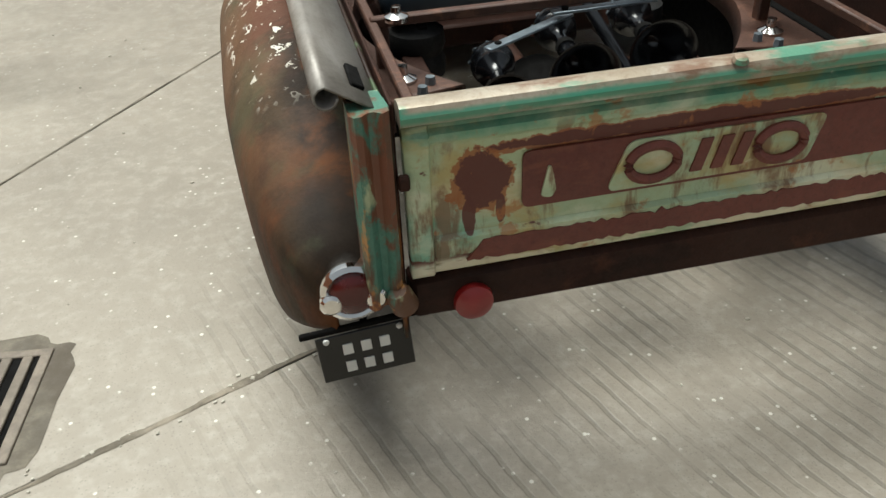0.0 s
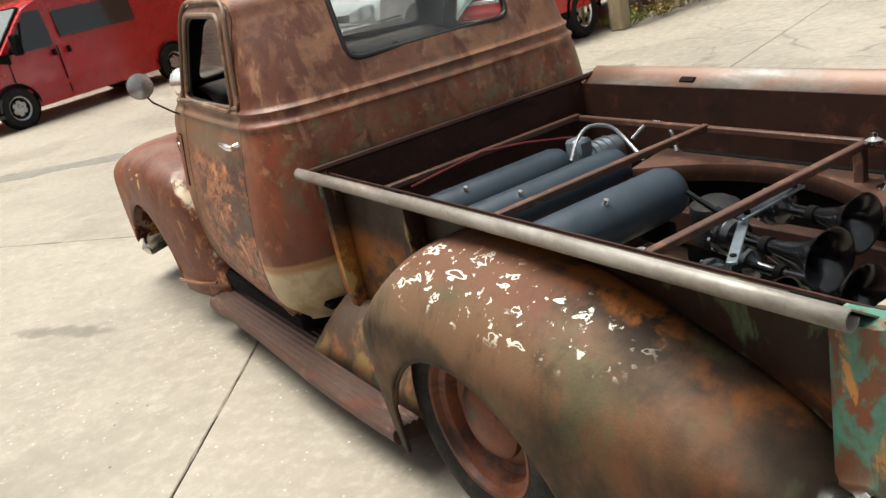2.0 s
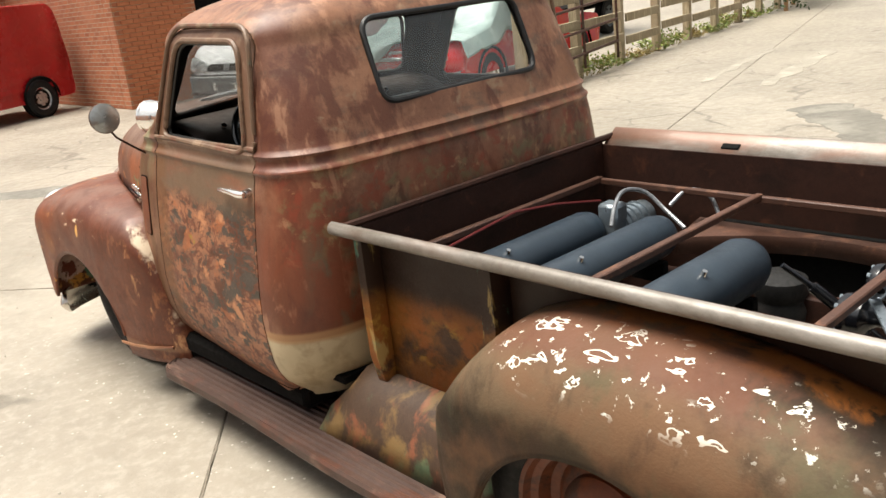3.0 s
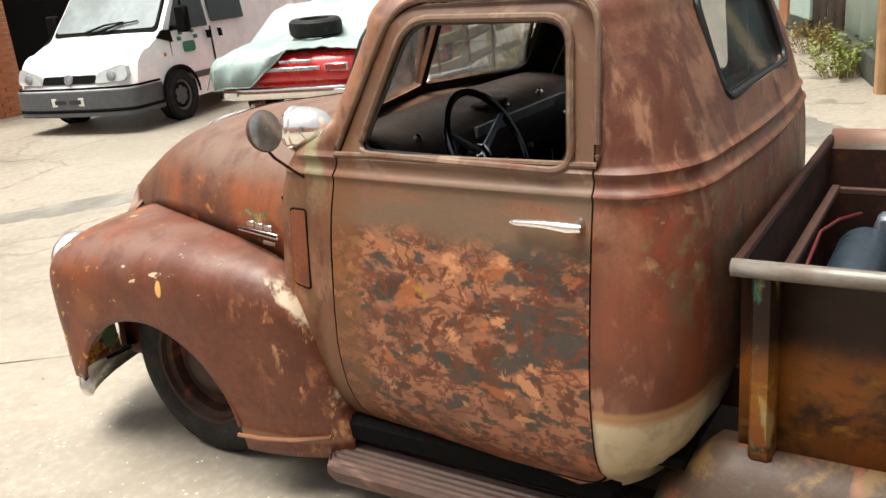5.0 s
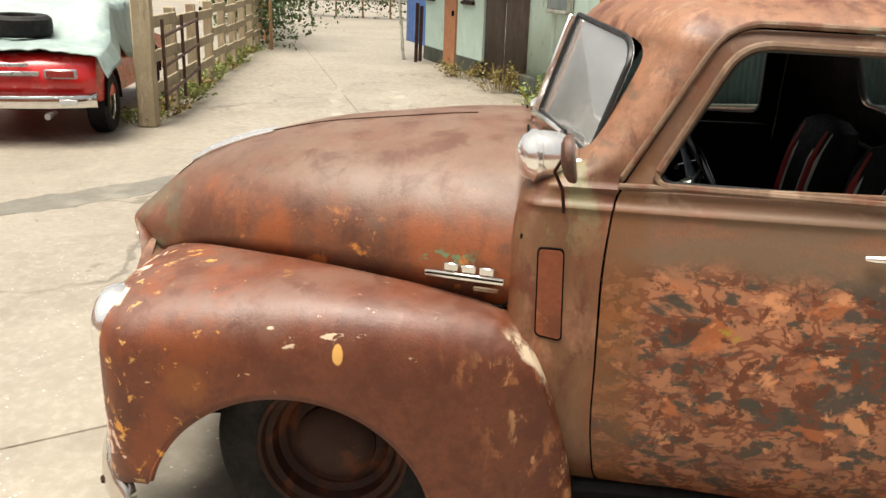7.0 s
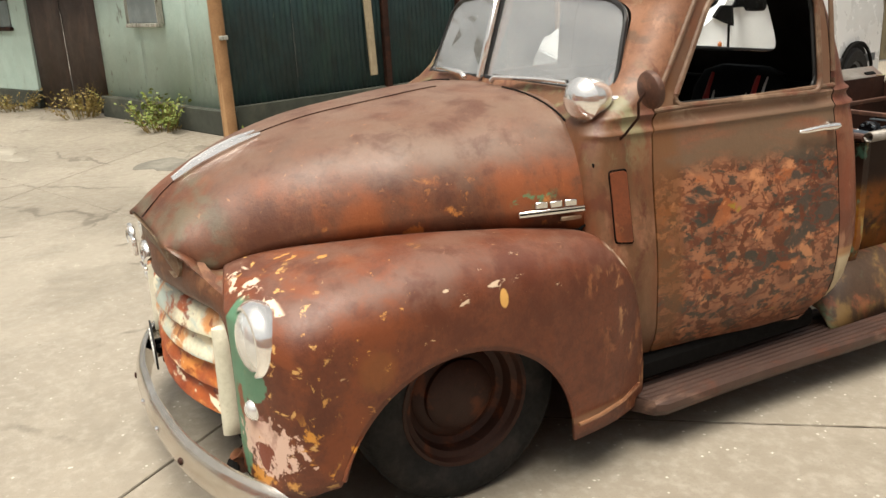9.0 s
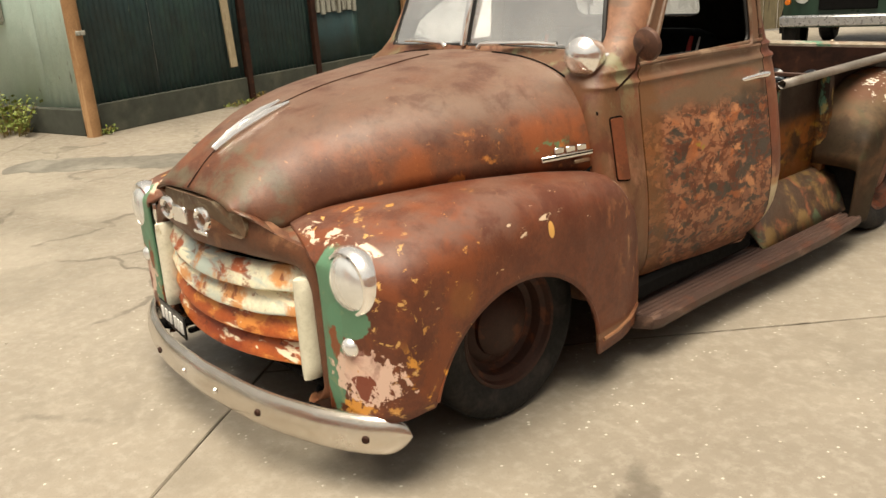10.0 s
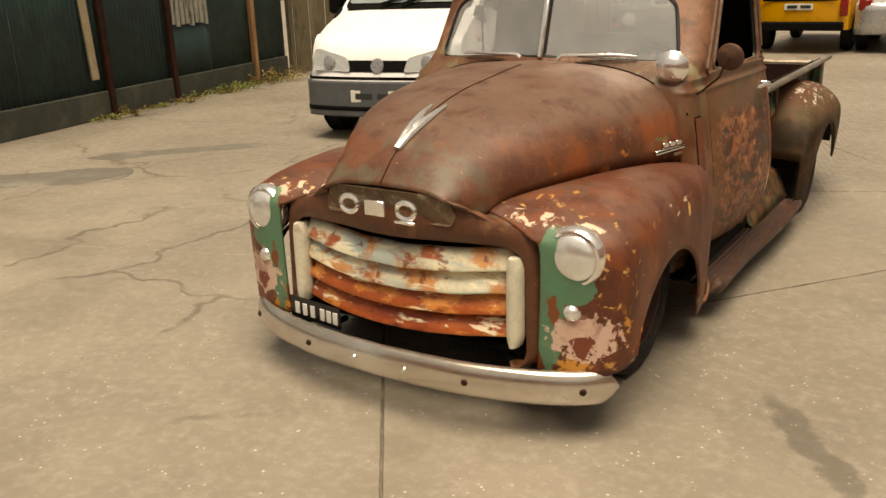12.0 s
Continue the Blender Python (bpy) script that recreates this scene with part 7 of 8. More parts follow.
joint_dirt_line((-0.18, 5.05), (0.59, -0.81), -3.0, 1.4, 0.009, 3)
# drain beside the rear wheel
drain = thing("drain_grate", "cast iron gully grate with broken concrete edge", "drain", pose(-1.74, 0.50, 0.0, 0, 0, -8))
fr = Geo()
for x, y, sx, sy in ((0, -0.19, 0.40, 0.03), (0, 0.19, 0.40, 0.03), (-0.185, 0, 0.03, 0.36), (0.185, 0, 0.03, 0.36)):
    fr.box((x, y, 0.004), (sx, sy, 0.012), 0.003)
part("grate_frame", fr, iron_grate, drain)
# No pit is cut; its shade is a thin black sheet under the bars.
part("grate_pit_shade", Geo().box((0, 0, 0.0022), (0.35, 0.35, 0.002), 0.0005), black_iron_and_shade, drain, "flat black sheet that stands for the shaded gully below the bars")
for i in range(6):
    part("grate_bar", Geo().box((-0.14 + 0.056 * i, 0, 0.006), (0.028, 0.35, 0.012), 0.004), iron_grate, drain)
part("drain_stone", Geo().lathe([(0, 0.03), (0.03, 0.024), (0.04, 0.008), (0.03, 0.0), (0, 0)], (0.06, -0.02, 0.012), (0.1, 0, 1), 9), plain("loose_stone", "a89c8c", 0.9), drain)
rows = []
for i in range(40):
    a = 2 * math.pi * i / 40
    k = 1 + 0.12 * noise.noise(Vector((3 * math.cos(a), 3 * math.sin(a), 5)))
    sx, sy = math.copysign(abs(math.cos(a)) ** 0.4, math.cos(a)), math.copysign(abs(math.sin(a)) ** 0.4, math.sin(a))
    rows.append([(0.20 * sx, 0.20 * sy, 0.0035), (0.24 * sx * k, 0.24 * sy * k, 0.003), (0.26 * sx * k, 0.26 * sy * k, 0.001)])
part("broken_edge", Geo().rows(rows + rows[:1]), broken_concrete, drain, "broken dark concrete edge", smooth=False)


# ---- sheds ----
def corrugated(a, b, z0, z1, pitch, depth, inward):
    """A corrugated sheet from a to b on the plan."""
    a, b = Vector(a), Vector(b)
    d = b - a
    nrm = Vector((-d.y, d.x)).normalized() * (1 if not inward else -1)
    n = max(4, int(d.length / pitch * 6))
    rows = [[], []]
    for i in range(n + 1):
        t = i / n
        off = depth * math.sin(2 * math.pi * t * d.length / pitch)
        p = a + d * t + nrm * off
        rows[0].append((p.x, p.y, z0)), rows[1].append((p.x, p.y, z1))
    return Geo().rows(rows)


def wall_box(a, b, z0, z1, thick, out=0.0, bevel=0.01):
    a, b = Vector(a), Vector(b)
    d = b - a
    turn = Matrix.Rotation(math.atan2(d.y, d.x), 3, "Z")
    nrm = Vector((-d.y, d.x)).normalized() * out
    c = (a + b) / 2 + nrm
    return Geo().box((c.x, c.y, (z0 + z1) / 2), (d.length, thick, z1 - z0), bevel, turn)


def at(a, b, t):
    return tuple(Vector(a).lerp(Vector(b), t))


# dark green shed along the yard's far side
G0, G1 = (7.36, 2.42), (8.95, -4.35)
green_shed = thing("green_shed", "long dark green corrugated iron shed on low plinth", "shed")
part("plinth", wall_box(G0, G1, 0.0, 0.34, 0.25, 0.06), plinth, green_shed, "grey-green plinth")
cuts_t = [0.0, 0.135, 0.245, 0.335, 0.53, 0.68, 0.84, 1.0]
for i, (t0, t1) in enumerate(zip(cuts_t, cuts_t[1:])):
    if i == 4:
        part("wall_sheet", corrugated(at(G0, G1, t0), at(G0, G1, t1), 0.32, 1.05, 0.5, 0.004, False), iron_green, green_shed, solid=0.01)
        for k in range(9):
            a, b = at(G0, G1, t0 + (t1 - t0) * k / 9 + 0.002), at(G0, G1, t0 + (t1 - t0) * (k + 1) / 9 - 0.002)
            part("white_board", wall_box(a, b, 1.05 + 0.02 * math.sin(k * 2.2), 2.4, 0.03, -0.02), board_white, green_shed, "flaking white board")
        continue
    part("wall_sheet", corrugated(at(G0, G1, t0), at(G0, G1, t1), 0.30 + 0.03 * math.sin(i * 2.0), 2.75, 0.076 if i not in (5, 6) else 0.4, 0.009, False), iron_green, green_shed, "dark green corrugated sheet", solid=0.006)
for t in (0.335, 0.53, 0.845):
    a = Vector(at(G0, G1, t)) + Vector((-0.06, -0.02))
    part("wall_post", Geo().box((a.x, a.y, 1.3), (0.09, 0.09, 2.7), 0.01), rust_dark if t < 0.8 else wood_brown, green_shed, "weathered shed post")
a = Vector(at(G0, G1, 0.30)) + Vector((-0.05, 0))
part("batten", Geo().box((a.x, a.y, 1.35), (0.03, 0.11, 1.7), 0.01, Matrix.Rotation(radians(-2), 3, "X")), wood_pale, green_shed, "pale broken timber batten")
roof_rows = [[(G0[0] - 0.25, G0[1] + 0.2, 2.72), (G1[0] - 0.25, G1[1], 2.72)], [(G0[0] + 4.5, G0[1] + 1.6, 3.6), (G1[0] + 4.5, G1[1] + 1.2, 3.6)]]
part("roof", Geo().rows(roof_rows), roof_felt, green_shed, "low grey roof", solid=0.06, smooth=False)
part("end_wall", wall_box(G1, (G1[0] + 4.2, G1[1] + 1.0), 0.0, 2.7, 0.08, 0.0), iron_brown, green_shed)

# pale teal shed that turns the corner beside the lane
T0, T1 = (7.38, 2.46), (10.7, 3.35)
teal_shed = thing("teal_shed", "pale teal sheet-iron shed with small window", "shed")
part("plinth", wall_box(T0, T1, 0.0, 0.30, 0.2, 0.02), plinth, teal_shed, "grey-green plinth")
for i, (t0, t1) in enumerate(((0.0, 0.22), (0.22, 0.62), (0.62, 1.0))):
    part("wall_sheet", corrugated(at(T0, T1, t0), at(T0, T1, t1), 0.26, 2.75, 0.15 if i == 0 else 0.9, 0.008, False), iron_teal, teal_shed, "pale teal sheet", solid=0.006)
a, b = at(T0, T1, 0.40), at(T0, T1, 0.66)
win = part("window", wall_box(a, b, 1.32, 2.25, 0.05, 0.03), pale_glass, teal_shed, "small pale window")
part("window_sill", wall_box(a, b, 1.27, 1.32, 0.10, 0.06), board_white, win)
for t in (0.0, 1.0):
    c = Vector(a).lerp(Vector(b), t)
    part("window_frame", Geo().box((c.x, c.y + 0.04, 1.78), (0.05, 0.08, 0.95), 0.006), board_white, win)
part("roof", Geo().rows([[(T0[0] - 0.1, T0[1] + 0.25, 2.72), (16.5, 6.5, 2.75)], [(T0[0] + 1.5, T0[1] - 3.2, 3.7), (18, 2.8, 3.7)]]), roof_felt, teal_shed, "low grey roof", solid=0.06, smooth=False)

B1 = (12.7, 4.1)
brown_shed = thing("brown_shed", "dark brown sheet-iron shed front", "shed")
for t0, t1 in ((0.0, 0.5), (0.5, 1.0)):
    part("wall_sheet", corrugated(at(T1, B1, t0), at(T1, B1, t1), 0.02, 2.75, 0.6, 0.012, False), iron_brown, brown_shed, "dark brown sheet", solid=0.006)
C1 = (16.2, 5.5)
far_shed = thing("far_shed", "grey-green shed with orange door and small windows", "shed")
part("wall", wall_box(B1, C1, 0.28, 2.75, 0.08), iron_teal, far_shed)
part("plinth", wall_box(B1, C1, 0.0, 0.28, 0.14), plinth, far_shed)
far_door = part("door", wall_box(at(B1, C1, 0.40), at(B1, C1, 0.60), 0.05, 2.1, 0.1, 0.03), door_orange, far_shed, "orange-brown plank door")
part("door_handle", Geo().box((*(Vector(at(B1, C1, 0.43)) + Vector((-0.03, 0.09))), 1.05), (0.05, 0.05, 0.1), 0.01), black_iron_and_shade, far_door)
for t in (0.14, 0.82):
    w = part("window", wall_box(at(B1, C1, t), at(B1, C1, t + 0.16), 1.3, 2.2, 0.1, 0.02), pale_glass, far_shed, "small old window")
    part("window_frame", wall_box(at(B1, C1, t - 0.01), at(B1, C1, t + 0.17), 1.24, 1.30, 0.14, 0.03), rust_dark, w)
    part("window_frame", wall_box(at(B1, C1, t - 0.01), at(B1, C1, t + 0.17), 1.72, 1.76, 0.13, 0.03), rust_dark, w)
hut = thing("blue_hut", "small blue boarded hut with pale flat roof", "hut")
for i in range(9):
    part("board", wall_box((18.7 + 0.36 * i, 5.5 + 0.13 * i), (19.03 + 0.36 * i, 5.62 + 0.13 * i), 0.0, 1.75, 0.05), blue_board, hut)
part("roof", Geo().box((20.6, 5.2, 1.85), (3.7, 2.2, 0.12), 0.02, Matrix.Rotation(radians(20), 3, "Z")), board_white, hut, "pale flat roof")
part("side_wall", wall_box((18.7, 5.5), (19.4, 3.9), 0.0, 1.8, 0.05), blue_board, hut)

boards = thing("board_fence", "weathered olive-brown upright board fence behind the vans", "fence")
board_olive = layered("weathered_olive_boards", ("5c5440", "6b624a", "453e2e"), [("7d7258", 4, 0.58, 0.06, (3, 3, 0.3), NOB, 0.6), ("3a3226", 6, 0.6, 0.05, (3, 3, 0.4), NOB, 0.7)], rough=(0.7, 0.9))
S0, S1 = (8.9, -4.6), (5.3, -11.0)
for i in range(24):
    part("plank", wall_box(at(S0, S1, i / 24 + 0.001), at(S0, S1, (i + 1) / 24 - 0.001), 0.03, 2.35 + 0.05 * math.sin(i * 2.3), 0.03, 0.006 * math.sin(i * 1.7)), board_olive, boards)
for i in range(5):
    p = at(S0, S1, i / 4)
    part("post", Geo().box((p[0] + 0.07, p[1] + 0.02, 1.15), (0.10, 0.10, 2.3), 0.01), board_olive, boards)
pole = thing("timber_pole", "tall brown timber pole standing before the shed corner", "pole")
part("shaft", Geo().cyl((7.24, 2.52, 0), (7.18, 2.56, 4.2), 0.085, 0.075, 14), wood_brown, pole)
part("pole_cleat", Geo().box((7.13, 2.50, 1.15), (0.03, 0.10, 0.05), 0.006), board_white, pole)
thin = thing("thin_pole", "thin grey steel pole leaning before the far shed", "pole")
part("shaft", Geo().cyl((15.75, 5.95, 0), (16.4, 6.3, 3.2), 0.035, 0.035, 10), board_white, thin)
for i in range(2):
    st = thing("stub_post", "short dark timber stub post leaning at the shed", "post", pose(15.25 - 0.30 * i, 5.62 - 0.12 * i, 0, 0, 6, 0), group="stub posts by the shed")
    part("shaft", Geo().box((0, 0, 0.6), (0.07, 0.07, 1.2 - 0.1 * i), 0.01), rust_dark, st)
slab = thing("leaning_board", "short pale board leaning against the shed plinth", "board", pose(8.42, -1.35, 0, 0, 0, 10))
part("plank", Geo().box((0, 0, 0.16), (0.05, 0.45, 0.32), 0.008, Matrix.Rotation(radians(-18), 3, "Y")), wood_pale, slab)


# ---- weeds ----
def weeds(name, label, place, radius, height, count, material, seed, leaf=0.05):
    r = random.Random(seed)
    clump = thing(name, label, "weeds", pose(*place))
    stalks, leaves = Geo(), Geo()
    for i in range(count):
        a, d = r.uniform(0, 2 * math.pi), radius * math.sqrt(r.random())
        base = Vector((d * math.cos(a) * 0.6, d * math.sin(a) * 0.6, 0))
        tip = Vector((d * math.cos(a) * 1.2 + r.gauss(0, 0.04), d * math.sin(a) * 1.2 + r.gauss(0, 0.04), height * r.uniform(0.5, 1.0) * (1 - 0.4 * d / radius)))
        stalks.tube([base, base.lerp(tip, 0.5) + Vector((0, 0, 0.04)), tip], [0.005, 0.004, 0.002], 4)
        for k in range(9):
            p = base.lerp(tip, 0.25 + 0.75 * k / 8) + Vector((r.gauss(0, 0.02), r.gauss(0, 0.02), 0))
            d1 = Vector((r.gauss(0, 1), r.gauss(0, 1), r.uniform(-0.2, 0.9))).normalized()
            d2 = d1.cross(Vector((r.gauss(0, 1), r.gauss(0, 1), 1))).normalized()
            s = leaf * r.uniform(0.5, 1.2)
            leaves.add([p, p + d1 * s * 0.5 + d2 * s * 0.3, p + d1 * s, p + d1 * s * 0.5 - d2 * s * 0.3], [(0, 1, 2, 3)])
    part("stem", stalks, leaf_dry, clump)
    part("leaves", leaves, material, clump, smooth=False, fix=False)
    return clump


weeds("weed_clump", "bushy yellow-green weed growing at the shed plinth", (8.45, 3.05, 0), 0.42, 0.62, 70, leaf_green, 3, 0.075)
weeds("weed_clump", "dry brown weeds at the brown shed", (10.8, 3.75, 0), 0.42, 0.62, 50, leaf_dry, 5, 0.06)
weeds("weed_clump", "dry brown weeds at the far shed", (12.7, 4.5, 0), 0.4, 0.4, 40, leaf_dry, 6, 0.06)
weeds("weed_clump", "low weeds at the foot of the dark green shed", (8.4, -3.5, 0), 0.5, 0.35, 40, leaf_dry, 7, 0.06)
weeds("weed_clump", "low weeds at the foot of the dark green shed", (8.2, -2.3, 0), 0.35, 0.2, 30, leaf_green, 8, 0.05)
weeds("weed_clump", "small green weeds at the pole's foot", (7.3, 2.4, 0), 0.15, 0.12, 18, leaf_green, 9, 0.04)
weeds("weed_clump", "grassy weeds under the covered car", (6.55, 7.75, 0), 0.35, 0.25, 40, leaf_green, 10, 0.05)
for i in range(9):
    t = 0.30 + 0.075 * i
    p = Vector(at(G0, G1, t)) + Vector((-0.22 - 0.06 * math.sin(i * 2.7), 0.1 * math.sin(i * 1.9)))
    weeds("shed_weeds", "dry grass and litter along the dark green shed's foot", (p.x, p.y, 0), 0.22, 0.10 + 0.06 * math.sin(i * 2.1), 14, leaf_dry if i % 2 else leaf_green, 60 + i, 0.045)
for i in range(12):
    weeds("verge_weeds", "grass and weeds along the foot of the fence", (7.2 + 0.85 * i, 7.75 + 0.17 * i, 0), 0.35, 0.28 + 0.12 * math.sin(i * 1.7), 26, leaf_green if i % 3 else leaf_dry, 20 + i, 0.07)

# ---- fence along the lane ----
F0, FD = Vector((6.30, 7.55)), Vector((0.985, 0.19))
big_post = thing("gate_post", "tall weathered square timber gate post", "post", pose(F0.x, F0.y, 0, 0, 0, 11))
part("shaft", Geo().box((0, 0, 0.78), (0.20, 0.20, 1.56), 0.015), wood_pale, big_post)
fence = thing("fence", "weathered post-and-rail timber fence along the lane", "fence")
for i in range(8):
    p = F0 + FD * (1.45 * (i + 1))
    part("post", Geo().box((p.x, p.y, 0.62), (0.13, 0.13, 1.24), 0.012, Matrix.Rotation(0.19 + 0.05 * math.sin(i), 3, "Z")), wood_pale, fence)
for i in range(8):
    for z, dz in ((0.32, 0.03), (0.66, -0.02), (1.02, 0.03)):
        a, b = F0 + FD * (1.45 * i + 0.1), F0 + FD * (1.45 * (i + 1))
        part("rail", wall_box(tuple(a), tuple(b), z + 0.04 * math.sin(i * 2.3 + z), z + 0.13 + 0.04 * math.sin(i * 2.3 + z), 0.035, -0.07), wood_pale, fence)
gate = thing("metal_gate", "rusty tubular metal gate leaning on the fence", "gate")
for z in (0.30, 0.62, 0.95):
    a, b = F0 + FD * 0.25 + Vector((0.03, -0.14)), F0 + FD * 2.5 + Vector((0.03, -0.16))
    part("gate_tube", Geo().cyl((a.x, a.y, z), (b.x, b.y, z + 0.10), 0.02, 0.02, 10), rust_frame, gate)
for t in (0.25, 1.4, 2.5):
    a = F0 + FD * t + Vector((0.03, -0.15))
    part("gate_upright", Geo().cyl((a.x, a.y, 0.15), (a.x, a.y, 1.15), 0.02, 0.02, 10), rust_frame, gate)


# ---- vehicles ----
def vehicle_shell(profile, half, narrow, z_turn, rows=17, crown=0.03):
    """A closed body from a side outline (along, up); narrower above z_turn, rounded at the ends in plan."""
    pts = resampled([(a, b, 0) for a, b in profile] + [(*profile[0], 0)], 110)[:-1]
    lo, hi = min(p.x for p in pts), max(p.x for p in pts)
    out = []
    for i in range(rows):
        t = -1 + 2 * i / (rows - 1)
        row = []
        for p in pts:
            w = half - (max(0.0, p.y - z_turn) * narrow)
            w -= 0.03 * max(0.0, (0.35 - p.y) / 0.35)
            pull = 1 - 0.10 * abs(t) ** 3
            ends = 0.16 * abs(t) ** 3.0
            y = p.x
            e = max(0.0, (abs(y - (lo + hi) / 2) / ((hi - lo) / 2)) - 0.75) / 0.25
            y -= math.copysign(ends * e, y - (lo + hi) / 2)
            z = p.y - crown * abs(t) ** 3 * (1 if p.y > z_turn else 0)
            x = w * math.copysign(abs(t) ** 0.55, t)
            row.append((x, y, z))
        out.append(row)
    g = Geo().rows(out, closed=True)
    n = len(pts)
    g.f += [tuple(range(n)), tuple(range(len(g.v) - n, len(g.v)))]
    return g


def small_wheel(parent, x, y, r, w, side, rim=None):
    base = part("wheel", Geo().lathe([(r * 0.58, -w / 2), (r * 0.9, -w / 2), (r, -w * 0.35), (r, w * 0.35), (r * 0.9, w / 2), (r * 0.62, w / 2), (r * 0.60, w * 0.40)], (x, y, r), (side, 0, 0), 36), rubber, parent, "black tyre")
    part("rim", Geo().lathe([(r * 0.62, w * 0.44), (r * 0.60, w * 0.38), (r * 0.50, w * 0.30), (r * 0.25, w * 0.34), (0, w * 0.36)], (x, y, r), (side, 0, 0), 30), rim or alloy, base)
    for k in range(6):
        a = k * math.pi / 3
        part("rim_hole", Geo().lathe([(0, w * 0.005), (r * 0.085, 0)], (x + side * w * 0.335, y + r * 0.40 * math.cos(a), r + r * 0.40 * math.sin(a)), (side, 0, 0), 10), black_iron_and_shade, base)
    part("wheel_arch", Geo().tube([(x + side * (w / 2 - 0.005), y + (r + 0.05) * math.cos(b), r + (r + 0.05) * math.sin(b)) for b in [math.pi * i / 20 for i in range(21)]], 0.02, 6), black_iron_and_shade, base)
    return base


def side_panel(parent, name, poly, half, narrow, z_turn, material, side, proud=0.006, label=""):
    """A flush panel (window, strip, lamp) that follows a body's side."""
    fn = lambda a, b, d: (side * (half - max(0.0, b - z_turn) * narrow + d), a, b)
    return part(name, Geo().prism(poly, fn, -0.02, proud), material, parent, label, smooth=False)


def facing(parent, name, poly, y0, lean, material, proud, z0=0.0, bow=0.0, label=""):
    """A panel on the front or back of a body; proud is along y, lean its slope."""
    fn = lambda a, b, d: (a, y0 + lean * (b - z0) - bow * a * a + d, b)
    return part(name, Geo().prism(poly, fn, -abs(proud) * 3 if proud > 0 else abs(proud) * 3, proud), material, parent, label, smooth=False)


def plate_marks(parent, y, z, w, h, proud, at_x=0.0, back=pale_plate):
    pl = part("number_plate", Geo().box((at_x, y, z), (w, 0.012, h), 0.003), back, parent, "number plate with dark bars", smooth=False)
    for k in (-0.24, 0.22):
        part("plate_bar", Geo().box((at_x + k * w, y + proud, z), (w * 0.36, 0.006, h * 0.5), 0.002), dark_mark, pl, smooth=False)


